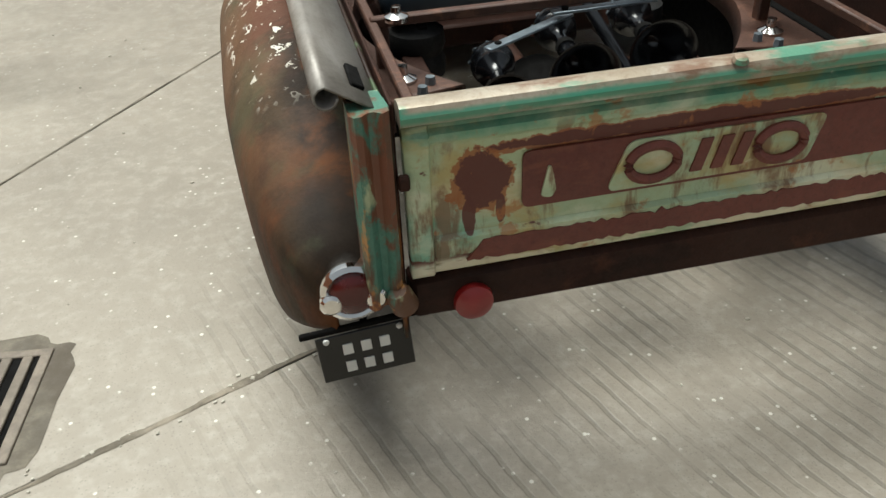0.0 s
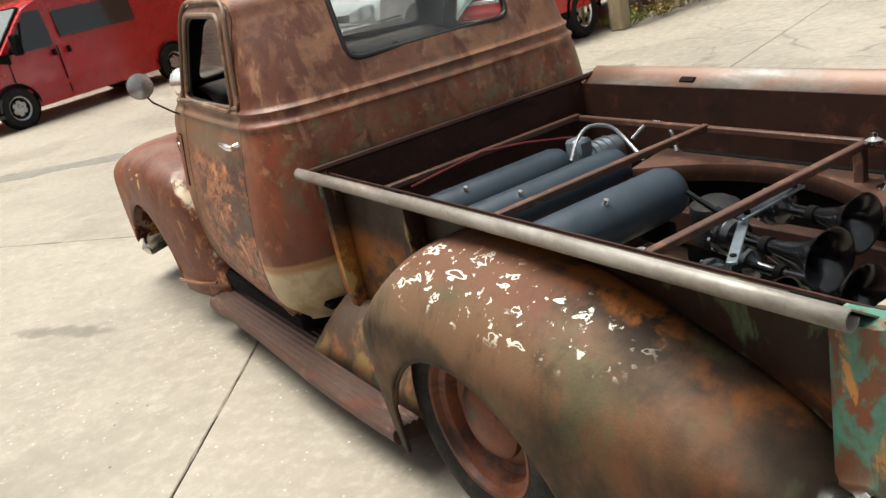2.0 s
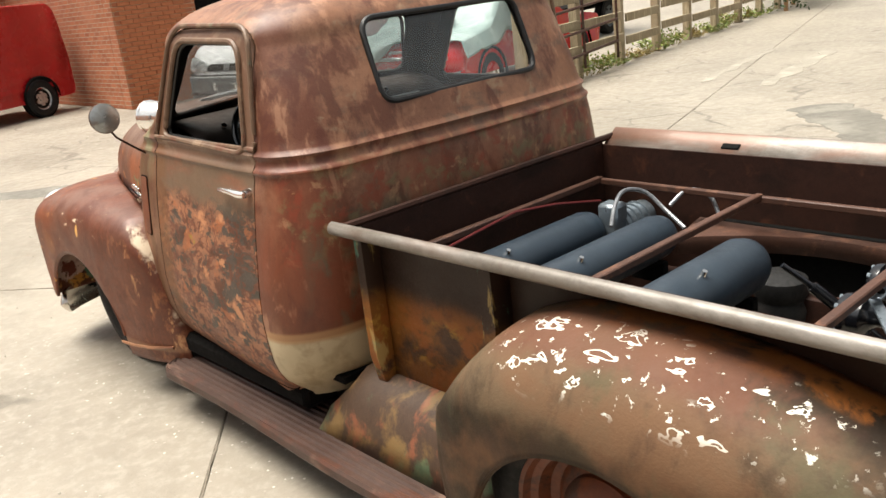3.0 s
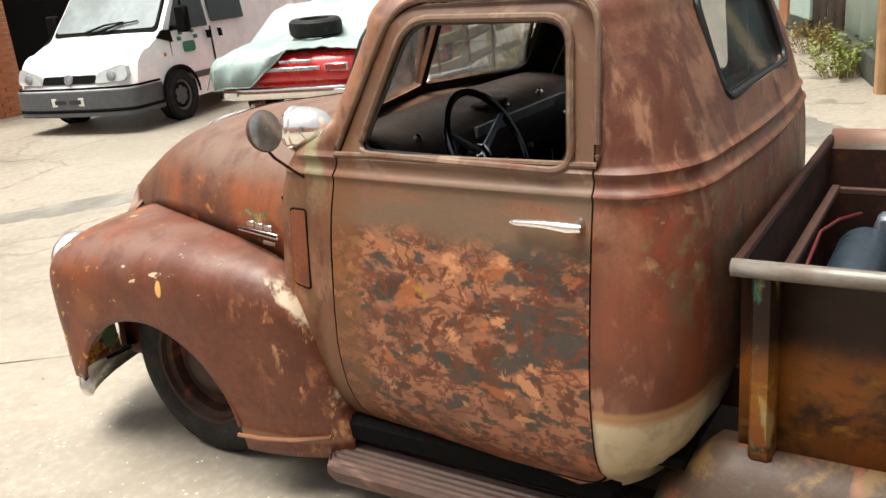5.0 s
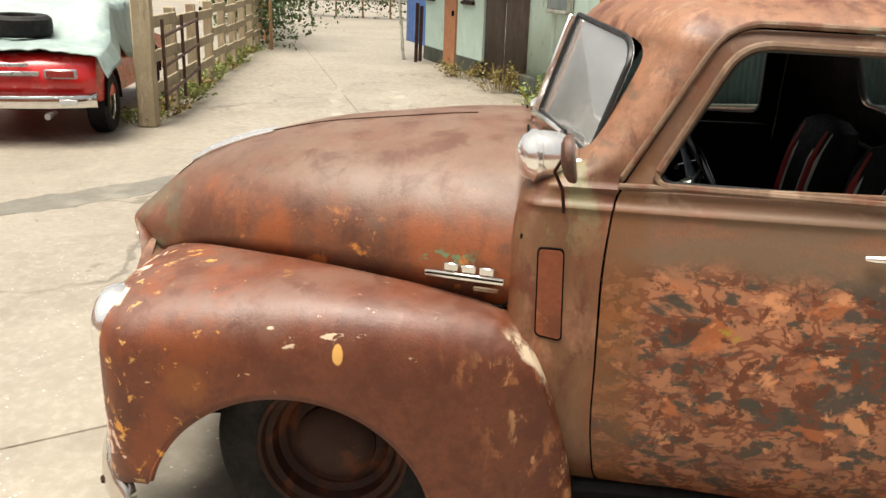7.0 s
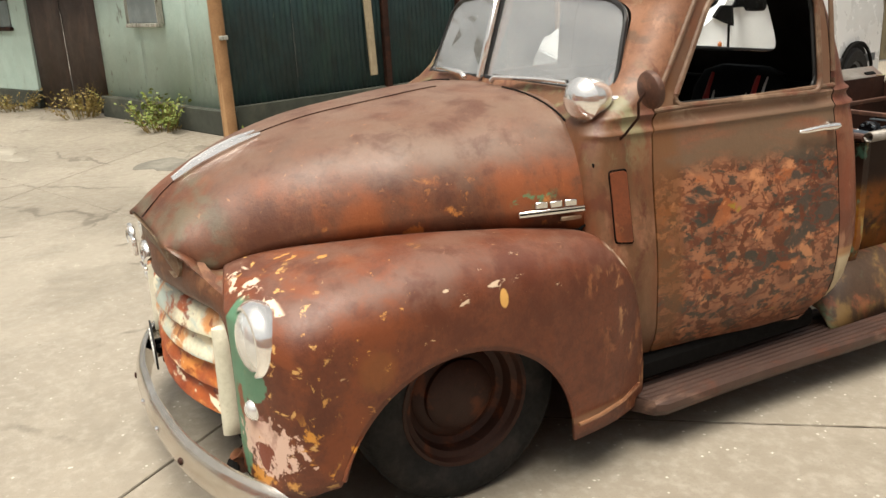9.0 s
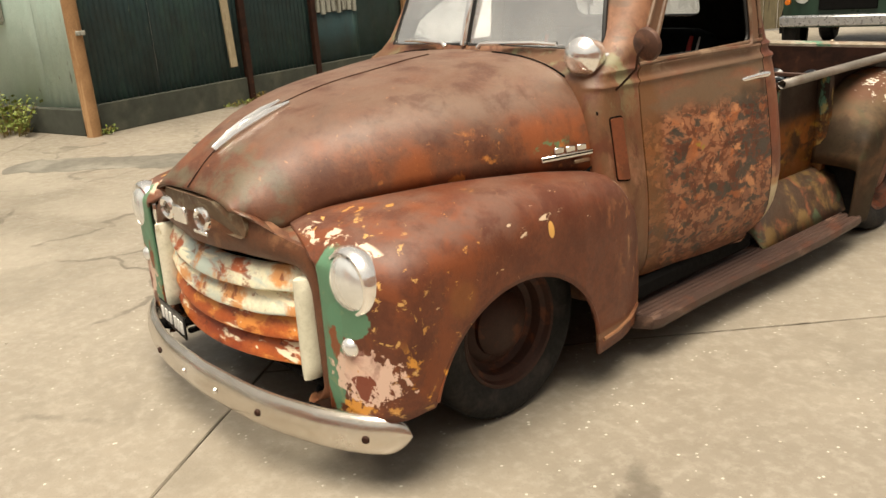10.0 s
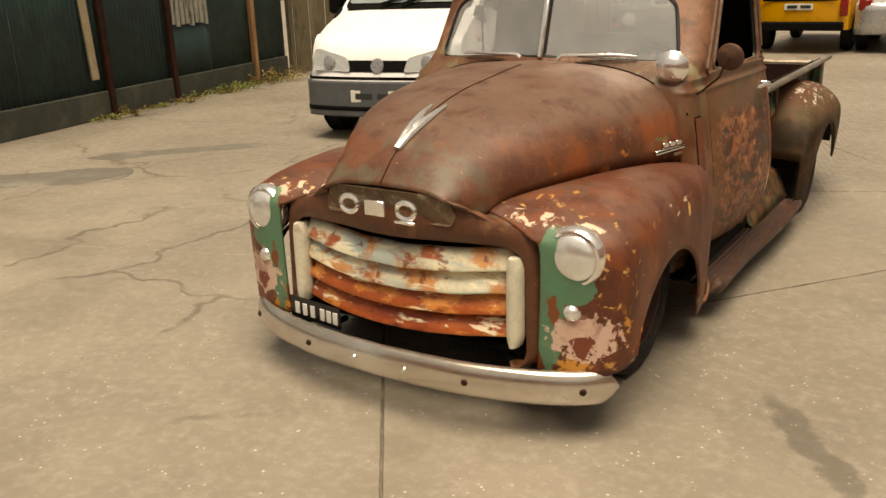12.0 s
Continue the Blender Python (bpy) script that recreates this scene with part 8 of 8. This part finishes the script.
def van(name, label, place, paint, length=4.9, half=0.95, high=2.0, wheelbase=3.0, rim=None, crew=False, lamp=lamp_clear):
    """A panel van that points along its own +y, its middle at the origin."""
    v = thing(name, label, "van", place)
    f, b = length / 2, -length / 2
    base_z, top_z = 1.17, high - 0.12
    nose = [(b, 0.30), (f - 0.14, 0.24), (f - 0.02, 0.34), (f - 0.01, 0.60), (f - 0.06, 0.64), (f - 0.13, 0.86), (f - 0.24, 0.95), (f - 0.84, base_z), (f - 1.58, top_z), (f - 2.0, high), (b + 0.1, high - 0.02), (b, high - 0.2)]
    prof = rounded(nose, [0.1, 0.08, 0.06, 0.03, 0.04, 0.10, 0.10, 0.05, 0.16, 0.3, 0.2, 0.1], 5)
    part("body", vehicle_shell(prof, half, 0.13, 1.0, 25), paint, v, "painted van body", angle=50)

    def on_glass(x, z, d):
        return (x, f - 0.84 - 0.74 * (z - base_z) / (top_z - base_z) + d - 0.015 * x * x, z + d * 0.6)
    frame_line = rounded([(-half + 0.09, base_z + 0.0), (half - 0.09, base_z + 0.0), (half - 0.19, top_z + 0.0), (-half + 0.19, top_z + 0.0)], 0.07)
    glass_line = rounded([(-half + 0.12, base_z + 0.045), (half - 0.12, base_z + 0.045), (half - 0.215, top_z - 0.03), (-half + 0.215, top_z - 0.03)], 0.06)
    surround = part("windscreen_surround", Geo().prism(frame_line, on_glass, -0.02, 0.022), black_iron_and_shade, v, "black windscreen surround", smooth=False)
    part("windscreen", Geo().prism(glass_line, on_glass, 0.0, 0.032), pale_glass, surround, "sloping windscreen", smooth=False)
    for s in (-1, 1):
        arm = [on_glass(s * 0.12 + 0.16, base_z + 0.02, 0.05), on_glass(s * 0.12 - 0.12, base_z + 0.10, 0.05), on_glass(s * 0.12 - 0.42, base_z + 0.13, 0.045)]
        part("wiper", Geo().tube(arm, [0.018, 0.014, 0.010], 6), black_iron_and_shade, v, "black wiper")

    def girth(z0, z1, out, trim=0.0):
        """A band that wraps the nose from cheek to cheek."""
        return Geo().rows([[((half + out) * math.sin(a), f - 0.62 + (0.64 + out - trim) * max(0.0, math.cos(a)) ** 0.18, z) for a in [math.pi * (i / 36 - 0.5) for i in range(37)]] for z in (z0, z0 + 0.02, (z0 + z1) / 2, z1 - 0.02, z1)])
    bumper = part("front_bumper", girth(0.24, 0.565, 0.03), bumper_grey, v, "dark grey plastic bumper", solid=0.03)
    part("bumper_slot", girth(0.295, 0.335, 0.034), black_iron_and_shade, bumper, "black air slot", solid=0.006)
    part("hood_gap", girth(0.585, 0.597, 0.012, 0.01), black_iron_and_shade, v, solid=0.004)
    for s in (-1, 1):
        lamp_line = rounded([(half - 0.52, 0.645), (half - 0.10, 0.66), (half - 0.06, 0.72), (half - 0.09, 0.845), (half - 0.16, 0.85), (half - 0.48, 0.77)], 0.03)
        fn = lambda x, z, d: (s * x, f - 0.055 - 0.30 * (z - 0.64) - 0.30 * max(0.0, x - half + 0.36) ** 1.4 + d, z)
        head = part("headlamp", Geo().prism(lamp_line, fn, -0.10, 0.03), lamp, v, "clear headlamp", smooth=False)
        part("headlamp_bowl", Geo().lathe([(0.0, 0.004), (0.06, 0.002), (0.065, 0.0)], fn(half - 0.28, 0.735, 0.032), (0, 1, 0.3), 20), alloy, head)
        mirror = part("mirror", Geo().box((s * (half + 0.14), f - 1.12, 1.30), (0.18, 0.11, 0.34), 0.04), black_iron_and_shade, v, "black door mirror")
        part("mirror_arm", Geo().box((s * (half + 0.02), f - 1.12, 1.20), (0.12, 0.06, 0.06), 0.015), black_iron_and_shade, mirror)
        for y in (f - (length - wheelbase) / 2 + 0.05, f - (length - wheelbase) / 2 - wheelbase + 0.05):
            small_wheel(v, s * (half - 0.065), y, 0.33, 0.22, s, rim)
            # Flat black disc on the body side draws the shade inside the wheel well.
            well = Geo().lathe([(0.0, 0.002), (0.37, 0.002), (0.375, 0.0)], (s * (half + 0.003), y, 0.35), (s, 0, 0), 32)
            part("wheel_well_shade", well, black_iron_and_shade, v)
        door_win = rounded([(f - 1.86, 1.16), (f - 1.00, 1.16), (f - 1.56, high - 0.22), (f - 1.86, high - 0.22)], 0.03)
        win = side_panel(v, "door_window", door_win, half, 0.13, 1.0, dark_glass, s, label="dark door window")
        side_panel(win, "quarter_bar", [(f - 1.28, 1.16), (f - 1.24, 1.16), (f - 1.40, 1.62), (f - 1.44, 1.62)], half, 0.13, 1.0, black_iron_and_shade, s, 0.012)
        cheek = [(f - 1.02, 1.02), (f - 0.72, 1.10), (f - 0.86, 1.19), (f - 1.02, 1.18)]
        side_panel(v, "mirror_base", cheek, half, 0.13, 1.0, black_iron_and_shade, s, 0.010, "black plastic mirror base")
        part("side_repeater", Geo().lathe([(0.028, 0.0), (0.022, 0.012), (0, 0.015)], (s * (half - 0.005), f - 0.82, 0.88), (s, 0, 0), 12), lamp_amber, v, "small amber side lamp")
        if crew:
            side_panel(v, "door_window", rounded([(f - 2.80, 1.20), (f - 1.98, 1.20), (f - 1.98, high - 0.24), (f - 2.80, high - 0.24)], 0.05), half, 0.13, 1.0, dark_glass, s, label="dark crew window")
        else:
            side_panel(v, "side_window", rounded([(b + 1.55, 1.26), (f - 2.05, 1.26), (f - 2.05, high - 0.28), (b + 1.55, high - 0.28)], 0.05), half, 0.13, 1.0, dark_glass, s, label="dark side window")
        for y in (f - 1.92, f - 0.98):
            side_panel(v, "door_gap", [(y - 0.006, 0.35), (y + 0.006, 0.35), (y + 0.006, 1.15), (y - 0.006, 1.15)], half, 0.13, 1.0, black_iron_and_shade, s, 0.003)
        for y in (f - 1.86, f - 2.14):
            side_panel(v, "door_handle", rounded([(y, 0.99), (y + 0.05, 0.99), (y + 0.05, 1.10), (y, 1.10)], 0.015), half, 0.13, 1.0, black_iron_and_shade, s, 0.02)
        side_panel(v, "side_strip", [(b + 0.3, 0.50), (f - 0.98, 0.50), (f - 0.98, 0.58), (b + 0.3, 0.58)], half, 0.13, 1.0, bumper_grey if paint is not red_paint else paint, s, 0.012)
    slot = rounded([(-0.44, 0.645), (0.44, 0.645), (0.42, 0.745), (-0.42, 0.745)], 0.025)
    on_nose = lambda x, z, d: (x, f - 0.07 - 0.30 * (z - 0.64) - 0.03 * x * x + d, z)
    grille = part("grille", Geo().prism(slot, on_nose, -0.04, 0.035), black_iron_and_shade, v, "black grille slot", smooth=False)
    part("badge", Geo().lathe([(0, 0.012), (0.066, 0.010), (0.072, 0)], on_nose(0, 0.70, 0.036), (0, 1, 0.28), 20), alloy, grille)
    plate_marks(v, f + 0.042, 0.43, 0.52, 0.11, 0.006)
    return v


van("red_van", "red panel van with alloy wheels parked by the brick wall", pose(1.18, 16.39, 0, 0, 0, 113.5), red_paint, 5.2, 0.95, 1.98, 3.34)
transit = van("white_van", "white crew van with dark bumper and green door mark", pose(6.72, 12.02, 0, 0, 0, 101), white_paint, 5.2, 0.95, 2.15, 3.1, bumper_grey, True)
mk = rounded([(1.12, 0.86), (1.36, 0.86), (1.36, 1.0), (1.12, 1.0)], 0.05)
for s in (-1, 1):
    side_panel(transit, "door_mark", mk, 0.95, 0.13, 1.0, green_mark, s, 0.008, "green blot of a door mark")
    for k in range(6):
        a = math.pi * (0.1 + 0.16 * k)
        c = (1.24 + 0.19 * math.cos(a), 0.99 + 0.18 * math.sin(a))
        side_panel(transit, "door_mark_bar", [(c[0] - 0.025, c[1] - 0.025), (c[0] + 0.025, c[1] - 0.025), (c[0] + 0.025, c[1] + 0.025), (c[0] - 0.025, c[1] + 0.025)], 0.95, 0.13, 1.0, green_mark, s, 0.008)
van("white_van", "white van facing the yard with dark bumper and pale plate", pose(3.92, -1.94, 0, 0, 0, 12) @ Matrix.Diagonal((1.03, 1.04, 1.10, 1)), white_paint, 4.2, 0.81, 1.85, 2.7, bumper_grey)

box_truck = thing("box_truck", "white box body of a truck with dark edge frame", "truck", pose(12.3, 12.4, 0, 0, 0, 98))
part("box", Geo().box((0, 0, 1.95), (2.2, 4.0, 2.3), 0.04), white_paint, box_truck, "white box body")
for s in (-1, 1):
    part("edge_frame", Geo().box((s * 1.11, 2.0, 1.95), (0.06, 0.10, 2.36), 0.01), bumper_grey, box_truck)
    part("side_rail", Geo().box((s * 1.11, 0, 0.78), (0.06, 4.1, 0.12), 0.01), bumper_grey, box_truck)
    for y in (-1.2, 1.2):
        small_wheel(box_truck, s * 0.95, y, 0.38, 0.22, s, bumper_grey)
part("chassis", Geo().box((0, 0, 0.65), (1.2, 4.0, 0.2), 0.02), black_iron_and_shade, box_truck)

# covered red coupe
coupe = thing("red_coupe", "bright red vintage coupe with chrome rear bumper partly covered", "car", pose(7.09, 8.98, 0, 0, 0, -76))
prof = rounded([(-2.25, 0.40), (2.2, 0.34), (2.3, 0.62), (2.2, 0.78), (0.95, 0.90), (0.35, 1.28), (-0.75, 1.30), (-1.45, 0.92), (-2.2, 0.86), (-2.32, 0.62)], [0.1, 0.1, 0.1, 0.1, 0.2, 0.2, 0.3, 0.2, 0.1, 0.1], 5)
part("body", vehicle_shell(prof, 0.90, 0.30, 0.85), bright_red, coupe, "bright red body", angle=50)
part("rear_bumper", Geo().rows([[(0.93 * t, -2.40 + 0.14 * abs(t) ** 4 + a, 0.44 + b) for a, b in ((0.0, 0.07), (-0.03, 0.05), (-0.045, 0.0), (-0.03, -0.06), (0.0, -0.075))] for t in [-1 + 0.1 * i for i in range(21)]]), chrome, coupe, "chrome rear bumper", solid=0.01)
for s in (-1, 1):
    part("bumper_lamp", Geo().box((s * 0.70, -2.43, 0.44), (0.16, 0.02, 0.05), 0.008), lamp_clear, coupe)
    tail = part("tail_lamp", Geo().box((s * 0.62, -2.30, 0.69), (0.30, 0.05, 0.09), 0.02), alloy, coupe, "chrome-framed tail lamp")
    part("lens", Geo().box((s * 0.62, -2.328, 0.69), (0.25, 0.01, 0.06), 0.004), lamp_red, tail)
    part("exhaust_tip", Geo().cyl((s * 0.48, -2.1, 0.30), (s * 0.48, -2.36, 0.29), 0.03, 0.03, 14), alloy, coupe)
    for y in (-1.45, 1.35):
        small_wheel(coupe, s * 0.80, y, 0.32, 0.22, s, chrome)
part("rear_strip", Geo().box((0.0, -2.315, 0.69), (0.86, 0.03, 0.045), 0.01), alloy, coupe, "silver strip across the tail")
part("rear_marks", Geo().box((0.12, -2.30, 0.77), (0.42, 0.03, 0.035), 0.01), alloy, coupe)
tarp = thing("tarpaulin", "pale green tarpaulin draped over the red coupe", "tarpaulin", pose(7.09, 8.98, 0, 0, 0, -76))
over = curve_of([(-2.24, 0.885), (-2.0, 0.92), (-1.5, 0.98), (-0.8, 1.345), (0.35, 1.34), (0.95, 0.98), (2.2, 0.84), (2.35, 0.5)])
rows = []
for i in range(40):
    y = -2.23 + 4.6 * i / 69
    row = []
    for j in range(61):
        t = -1 + 2 * j / 60
        drop = 0.16 + 0.38 * min(1, max(0, (y + 1.9) / 1.0)) * (0.6 + 0.4 * math.sin(y * 2.3 + (2 if t > 0 else 0)))
        top = over(y)
        flat = 0.80 if abs(t) > 0.72 else 0
        if abs(t) <= 0.72:
            x = t / 0.72 * (0.90 - 0.30 * max(0, top - 0.9))
            z = top - 0.05 * abs(t / 0.72) ** 4
        else:
            k = (abs(t) - 0.72) / 0.28
            x = math.copysign(0.90 - 0.30 * max(0, top - 0.9) + 0.10 * k + 0.04, t)
            z = top - 0.05 - drop * 1.2 * k
        w = noise.noise(Vector((x * 2.2, y * 2.2, 1.0))) * 0.04 + abs(noise.noise(Vector((x * 5 + y * 3, y * 4 - x * 3, 4.0)))) * 0.035
        row.append((x + 0.3 * w * (1 if t > 0 else -1), y + 0.10 * noise.noise(Vector((x * 3, 0, 7))) * (i < 3), z + w + 0.012))
    rows.append(row)
# the sheet hangs over one side of the tail, down to the bumper
hang = []
for k in (3, 2, 1):
    row = []
    for j, (x, y, z) in enumerate(rows[0]):
        lap = min(1.0, max(0.0, (-x - 0.02) / 0.38)) ** 0.8 * (1 if abs(x) < 0.93 else 0.4)
        fold = 0.02 * math.sin(x * 17 + k) * lap
        row.append((x - 0.02 * k * lap, y - 0.15 * lap ** 0.5 - 0.012 * k * lap + fold, z - lap * (0.02 + 0.12 * k)))
    hang.append(row)
rows = hang + rows
part("hem", Geo().tube([(x, y - 0.004, z) for x, y, z in rows[0]], 0.009, 6), tarp_cloth, tarp, "rolled hem of the sheet")
part("sheet", Geo().rows(rows), tarp_cloth, tarp, "folded pale green sheet", solid=0.006, angle=60)
tyre_g = Geo().lathe([(0.18, -0.10), (0.28, -0.10), (0.315, -0.07), (0.32, 0.0), (0.315, 0.07), (0.28, 0.10), (0.18, 0.10), (0.17, 0.06), (0.17, -0.06), (0.18, -0.10)], (0, 0, 0), (0, 0.02, 1), 40)
spare = new("spare_tyre", dress(mesh_of("spare_tyre", tyre_g), rubber))
spare.matrix_world = pose(5.59, 8.53, 1.095, 3, -2, 0)
tagged(spare, "black spare tyre lying on the tarpaulin over the boot", "tyre")

# behind the truck: a green off-roader, a yellow pickup and a silver car
rover = thing("green_offroader", "dark green square off-road vehicle facing the yard", "off-road vehicle", pose(2.95, -7.65, 0, 0, 0, 14))
prof = rounded([(-1.9, 0.45), (1.8, 0.45), (1.8, 1.06), (0.75, 1.12), (0.45, 1.90), (-1.9, 1.92)], [0.05, 0.04, 0.05, 0.04, 0.08, 0.05], 4)
part("body", vehicle_shell(prof, 0.86, 0.10, 1.1), green_paint, rover, "dark green panel body", angle=40)
part("windscreen", Geo().prism(rounded([(-0.7, 1.2), (0.7, 1.2), (0.66, 1.82), (-0.66, 1.82)], 0.03), lambda x, z, d: (x, 0.74 - 0.38 * (z - 1.15) + d, z), 0, 0.03), pale_glass, rover, smooth=False)
part("roof", Geo().box((0, -0.75, 1.96), (1.6, 2.5, 0.07), 0.03), white_paint, rover, "white roof")
part("front_bumper", Geo().box((0, 1.93, 0.56), (1.65, 0.14, 0.14), 0.02), alloy, rover, "pale steel bumper")
part("grille", Geo().box((0, 1.82, 0.86), (0.72, 0.05, 0.34), 0.02), black_iron_and_shade, rover, "black grille")
plate_marks(rover, 1.87, 1.12, 0.5, 0.11, 0.008)
for s in (-1, 1):
    part("headlamp", Geo().lathe([(0.1, 0.0), (0.1, 0.05), (0.06, 0.07), (0, 0.075)], (s * 0.58, 1.76, 0.88), (0, 1, 0), 24), lamp_clear, rover, "round headlamp")
    part("indicator", Geo().lathe([(0.04, 0), (0.035, 0.06), (0, 0.065)], (s * 0.77, 1.76, 0.80), (0, 1, 0), 16), lamp_amber, rover)
    part("mirror", Geo().box((s * 1.0, 0.70, 1.35), (0.14, 0.06, 0.22), 0.02), black_iron_and_shade, rover)
    side_panel(rover, "door_window", rounded([(-0.45, 1.2), (0.45, 1.2), (0.25, 1.8), (-0.45, 1.8)], 0.03), 0.86, 0.10, 1.1, dark_glass, s)
    for y in (-1.2, 1.2):
        small_wheel(rover, s * 0.78, y, 0.37, 0.22, s)
yellow = thing("yellow_pickup", "yellow pickup with red tail lamps and dark bumper seen from behind", "pickup truck", pose(1.46, -12.35, 0))
prof = rounded([(-2.4, 0.42), (2.3, 0.42), (2.3, 1.02), (0.95, 1.04), (0.55, 1.45), (-0.6, 1.46), (-1.0, 1.06), (-2.4, 1.0)], [0.1, 0.05, 0.04, 0.05, 0.2, 0.2, 0.1, 0.1], 4)
part("body", vehicle_shell(prof, 0.84, 0.25, 1.0), yellow_paint, yellow, "yellow body", angle=45)
part("canopy", Geo().box((0, 1.25, 1.24), (1.45, 2.0, 0.44), 0.08), white_paint, yellow, "pale load canopy")
part("canopy_window", Geo().box((0, 2.26, 1.26), (1.2, 0.03, 0.26), 0.02), pale_glass, yellow)
part("rear_bumper", Geo().box((0, 2.38, 0.50), (1.6, 0.12, 0.16), 0.03), black_iron_and_shade, yellow, "black rear bumper")
part("tail_stripe", Geo().box((0, 2.305, 0.96), (1.3, 0.02, 0.04), 0.005), black_iron_and_shade, yellow)
plate_marks(yellow, 2.32, 0.84, 0.5, 0.11, 0.008)
for s in (-1, 1):
    part("tail_lamp", Geo().box((s * 0.77, 2.28, 0.84), (0.13, 0.08, 0.34), 0.02), lamp_red, yellow, "tall red tail lamp")
    for y in (-1.5, 1.3):
        small_wheel(yellow, s * 0.74, y, 0.33, 0.20, s)
silver = thing("silver_car", "silver estate car with red lamps seen from behind", "car", pose(-0.25, -12.4, 0, 0, 0, 2))
prof = rounded([(-2.2, 0.34), (2.15, 0.32), (2.2, 0.85), (1.9, 1.0), (1.55, 1.42), (0.2, 1.46), (-0.8, 1.0), (-2.1, 0.82)], [0.1, 0.1, 0.1, 0.1, 0.2, 0.3, 0.2, 0.15], 4)
part("body", vehicle_shell(prof, 0.86, 0.28, 0.9), silver_paint, silver, "silver body", angle=45)
part("rear_window", Geo().prism(rounded([(-0.58, 1.02), (0.58, 1.02), (0.50, 1.36), (-0.50, 1.36)], 0.05), lambda x, z, d: (x, 1.90 - 0.8 * (z - 1.0) + d, z), 0, 0.03), dark_glass, silver, smooth=False)
plate_marks(silver, 2.22, 0.72, 0.5, 0.11, 0.008)
for s in (-1, 1):
    part("tail_lamp", Geo().box((s * 0.70, 2.06, 0.86), (0.22, 0.14, 0.22), 0.05), lamp_red, silver)
    for y in (-1.35, 1.3):
        small_wheel(silver, s * 0.76, y, 0.31, 0.20, s)

# ---- brick building at the end of the yard ----
building = thing("brick_building", "orange brick yard building with dark doorway", "building")
part("wall", wall_box((4.0, 14.8), (5.55, 14.8), 0.0, 5.0, 0.30, 0.0), mortar, building, "mortared brick wall")
part("end_wall", wall_box((5.40, 14.95), (5.40, 25), 0.0, 5.0, 0.30, 0.0), mortar, building)
part("side_wall", wall_box((4.15, 14.95), (4.15, 19.9), 0.0, 5.0, 0.30, 0.0), mortar, building)
part("yard_wall", wall_box((-14, 20.05), (4.3, 20.05), 0.0, 5.0, 0.30, 0.0), mortar, building)
# The doorway's inner shade is a solid black panel, nothing lies behind it.
part("doorway", wall_box((5.56, 15.6), (7.4, 15.6), 0.0, 3.2, 0.1), black_iron_and_shade, building, "flat black panel standing for a shaded open doorway")
part("roof", Geo().box((-4.4, 26.4, 5.1), (19.8, 12.8, 0.2), 0.03), roof_felt, building)
# Invented wall out of view; it darkens the truck's left side.
wall_west = new("wall_west", dress(mesh_of("wall_west", wall_box((-8.6, -26), (-8.6, 19.9), 0.0, 3.6, 0.3)), mortar, False))
tagged(wall_west, "added unseen brick wall that blocks low sky light from the west", "wall", kind="structure")

# ---- distance: hedges and a far shed row close the yard ----


def hedge(name, label, a, b, high, deep, count, seed):
    r = random.Random(seed)
    h = thing(name, label, "hedge")
    a, b = Vector(a), Vector(b)
    g = Geo()
    for i in range(count):
        t = r.random()
        p = a.lerp(b, t)
        top = high * (0.75 + 0.35 * noise.noise(Vector((t * 9, seed, 0))))
        c = Vector((p.x + r.gauss(0, deep / 3), p.y + r.gauss(0, deep / 3), top * r.random() ** 0.6))
        for k in range(5):
            q = c + Vector((r.gauss(0, 0.14), r.gauss(0, 0.14), r.gauss(0, 0.12)))
            d1 = Vector((r.gauss(0, 1), r.gauss(0, 1), r.gauss(0, 1))).normalized()
            d2 = d1.cross(Vector((r.gauss(0, 1), r.gauss(0, 1), r.gauss(0, 1)))).normalized()
            s = r.uniform(0.06, 0.16)
            g.add([q, q + d1 * s * 0.5 + d2 * s * 0.35, q + d1 * s, q + d1 * s * 0.5 - d2 * s * 0.35], [(0, 1, 2, 3)])
    for i in range(9):
        p = a.lerp(b, i / 8)
        stem = Geo().tube([(p.x, p.y, 0), (p.x + 0.1 * math.sin(i), p.y, high * 0.5), (p.x + 0.2 * math.sin(i * 2), p.y + 0.1, high * 0.8)], [0.05, 0.03, 0.01], 5)
        part("stem", stem, wood_brown, h)
    part("leaves", g, leaf_dark, h, smooth=False, fix=False)


hedge("hedge", "dense dark green hedge beyond the huts", (17, 9.2), (30, 14), 3.0, 1.6, 2600, 2)
hedge("hedge", "dark green hedge at the end of the lane", (33, 4), (36, 14), 3.5, 2.0, 1800, 3)
hedge("hedge", "dark green trees behind the parked vehicles", (-8, -34), (14, -32), 4.5, 2.5, 2600, 4)

# ---- single bricks of the nearest stretch of wall ----
wall_part = [o for o in building.children if o.name.startswith("wall")][0]
unit = dress(mesh_of("brick", Geo().box((0, 0, 0), (0.214, 0.02, 0.066), 0.004)), brick, False)
for row in range(40):
    for k in range(7):
        x = 4.115 + 0.225 * k + (0.1125 if row % 2 else 0)
        if x > 5.45:
            continue
        ob = new("brick", unit)
        ob.parent = wall_part
        ob.location = (x, 14.645 + 0.003 * math.sin(k * 7.1 + row * 3.3), 0.0375 + 0.075 * row)
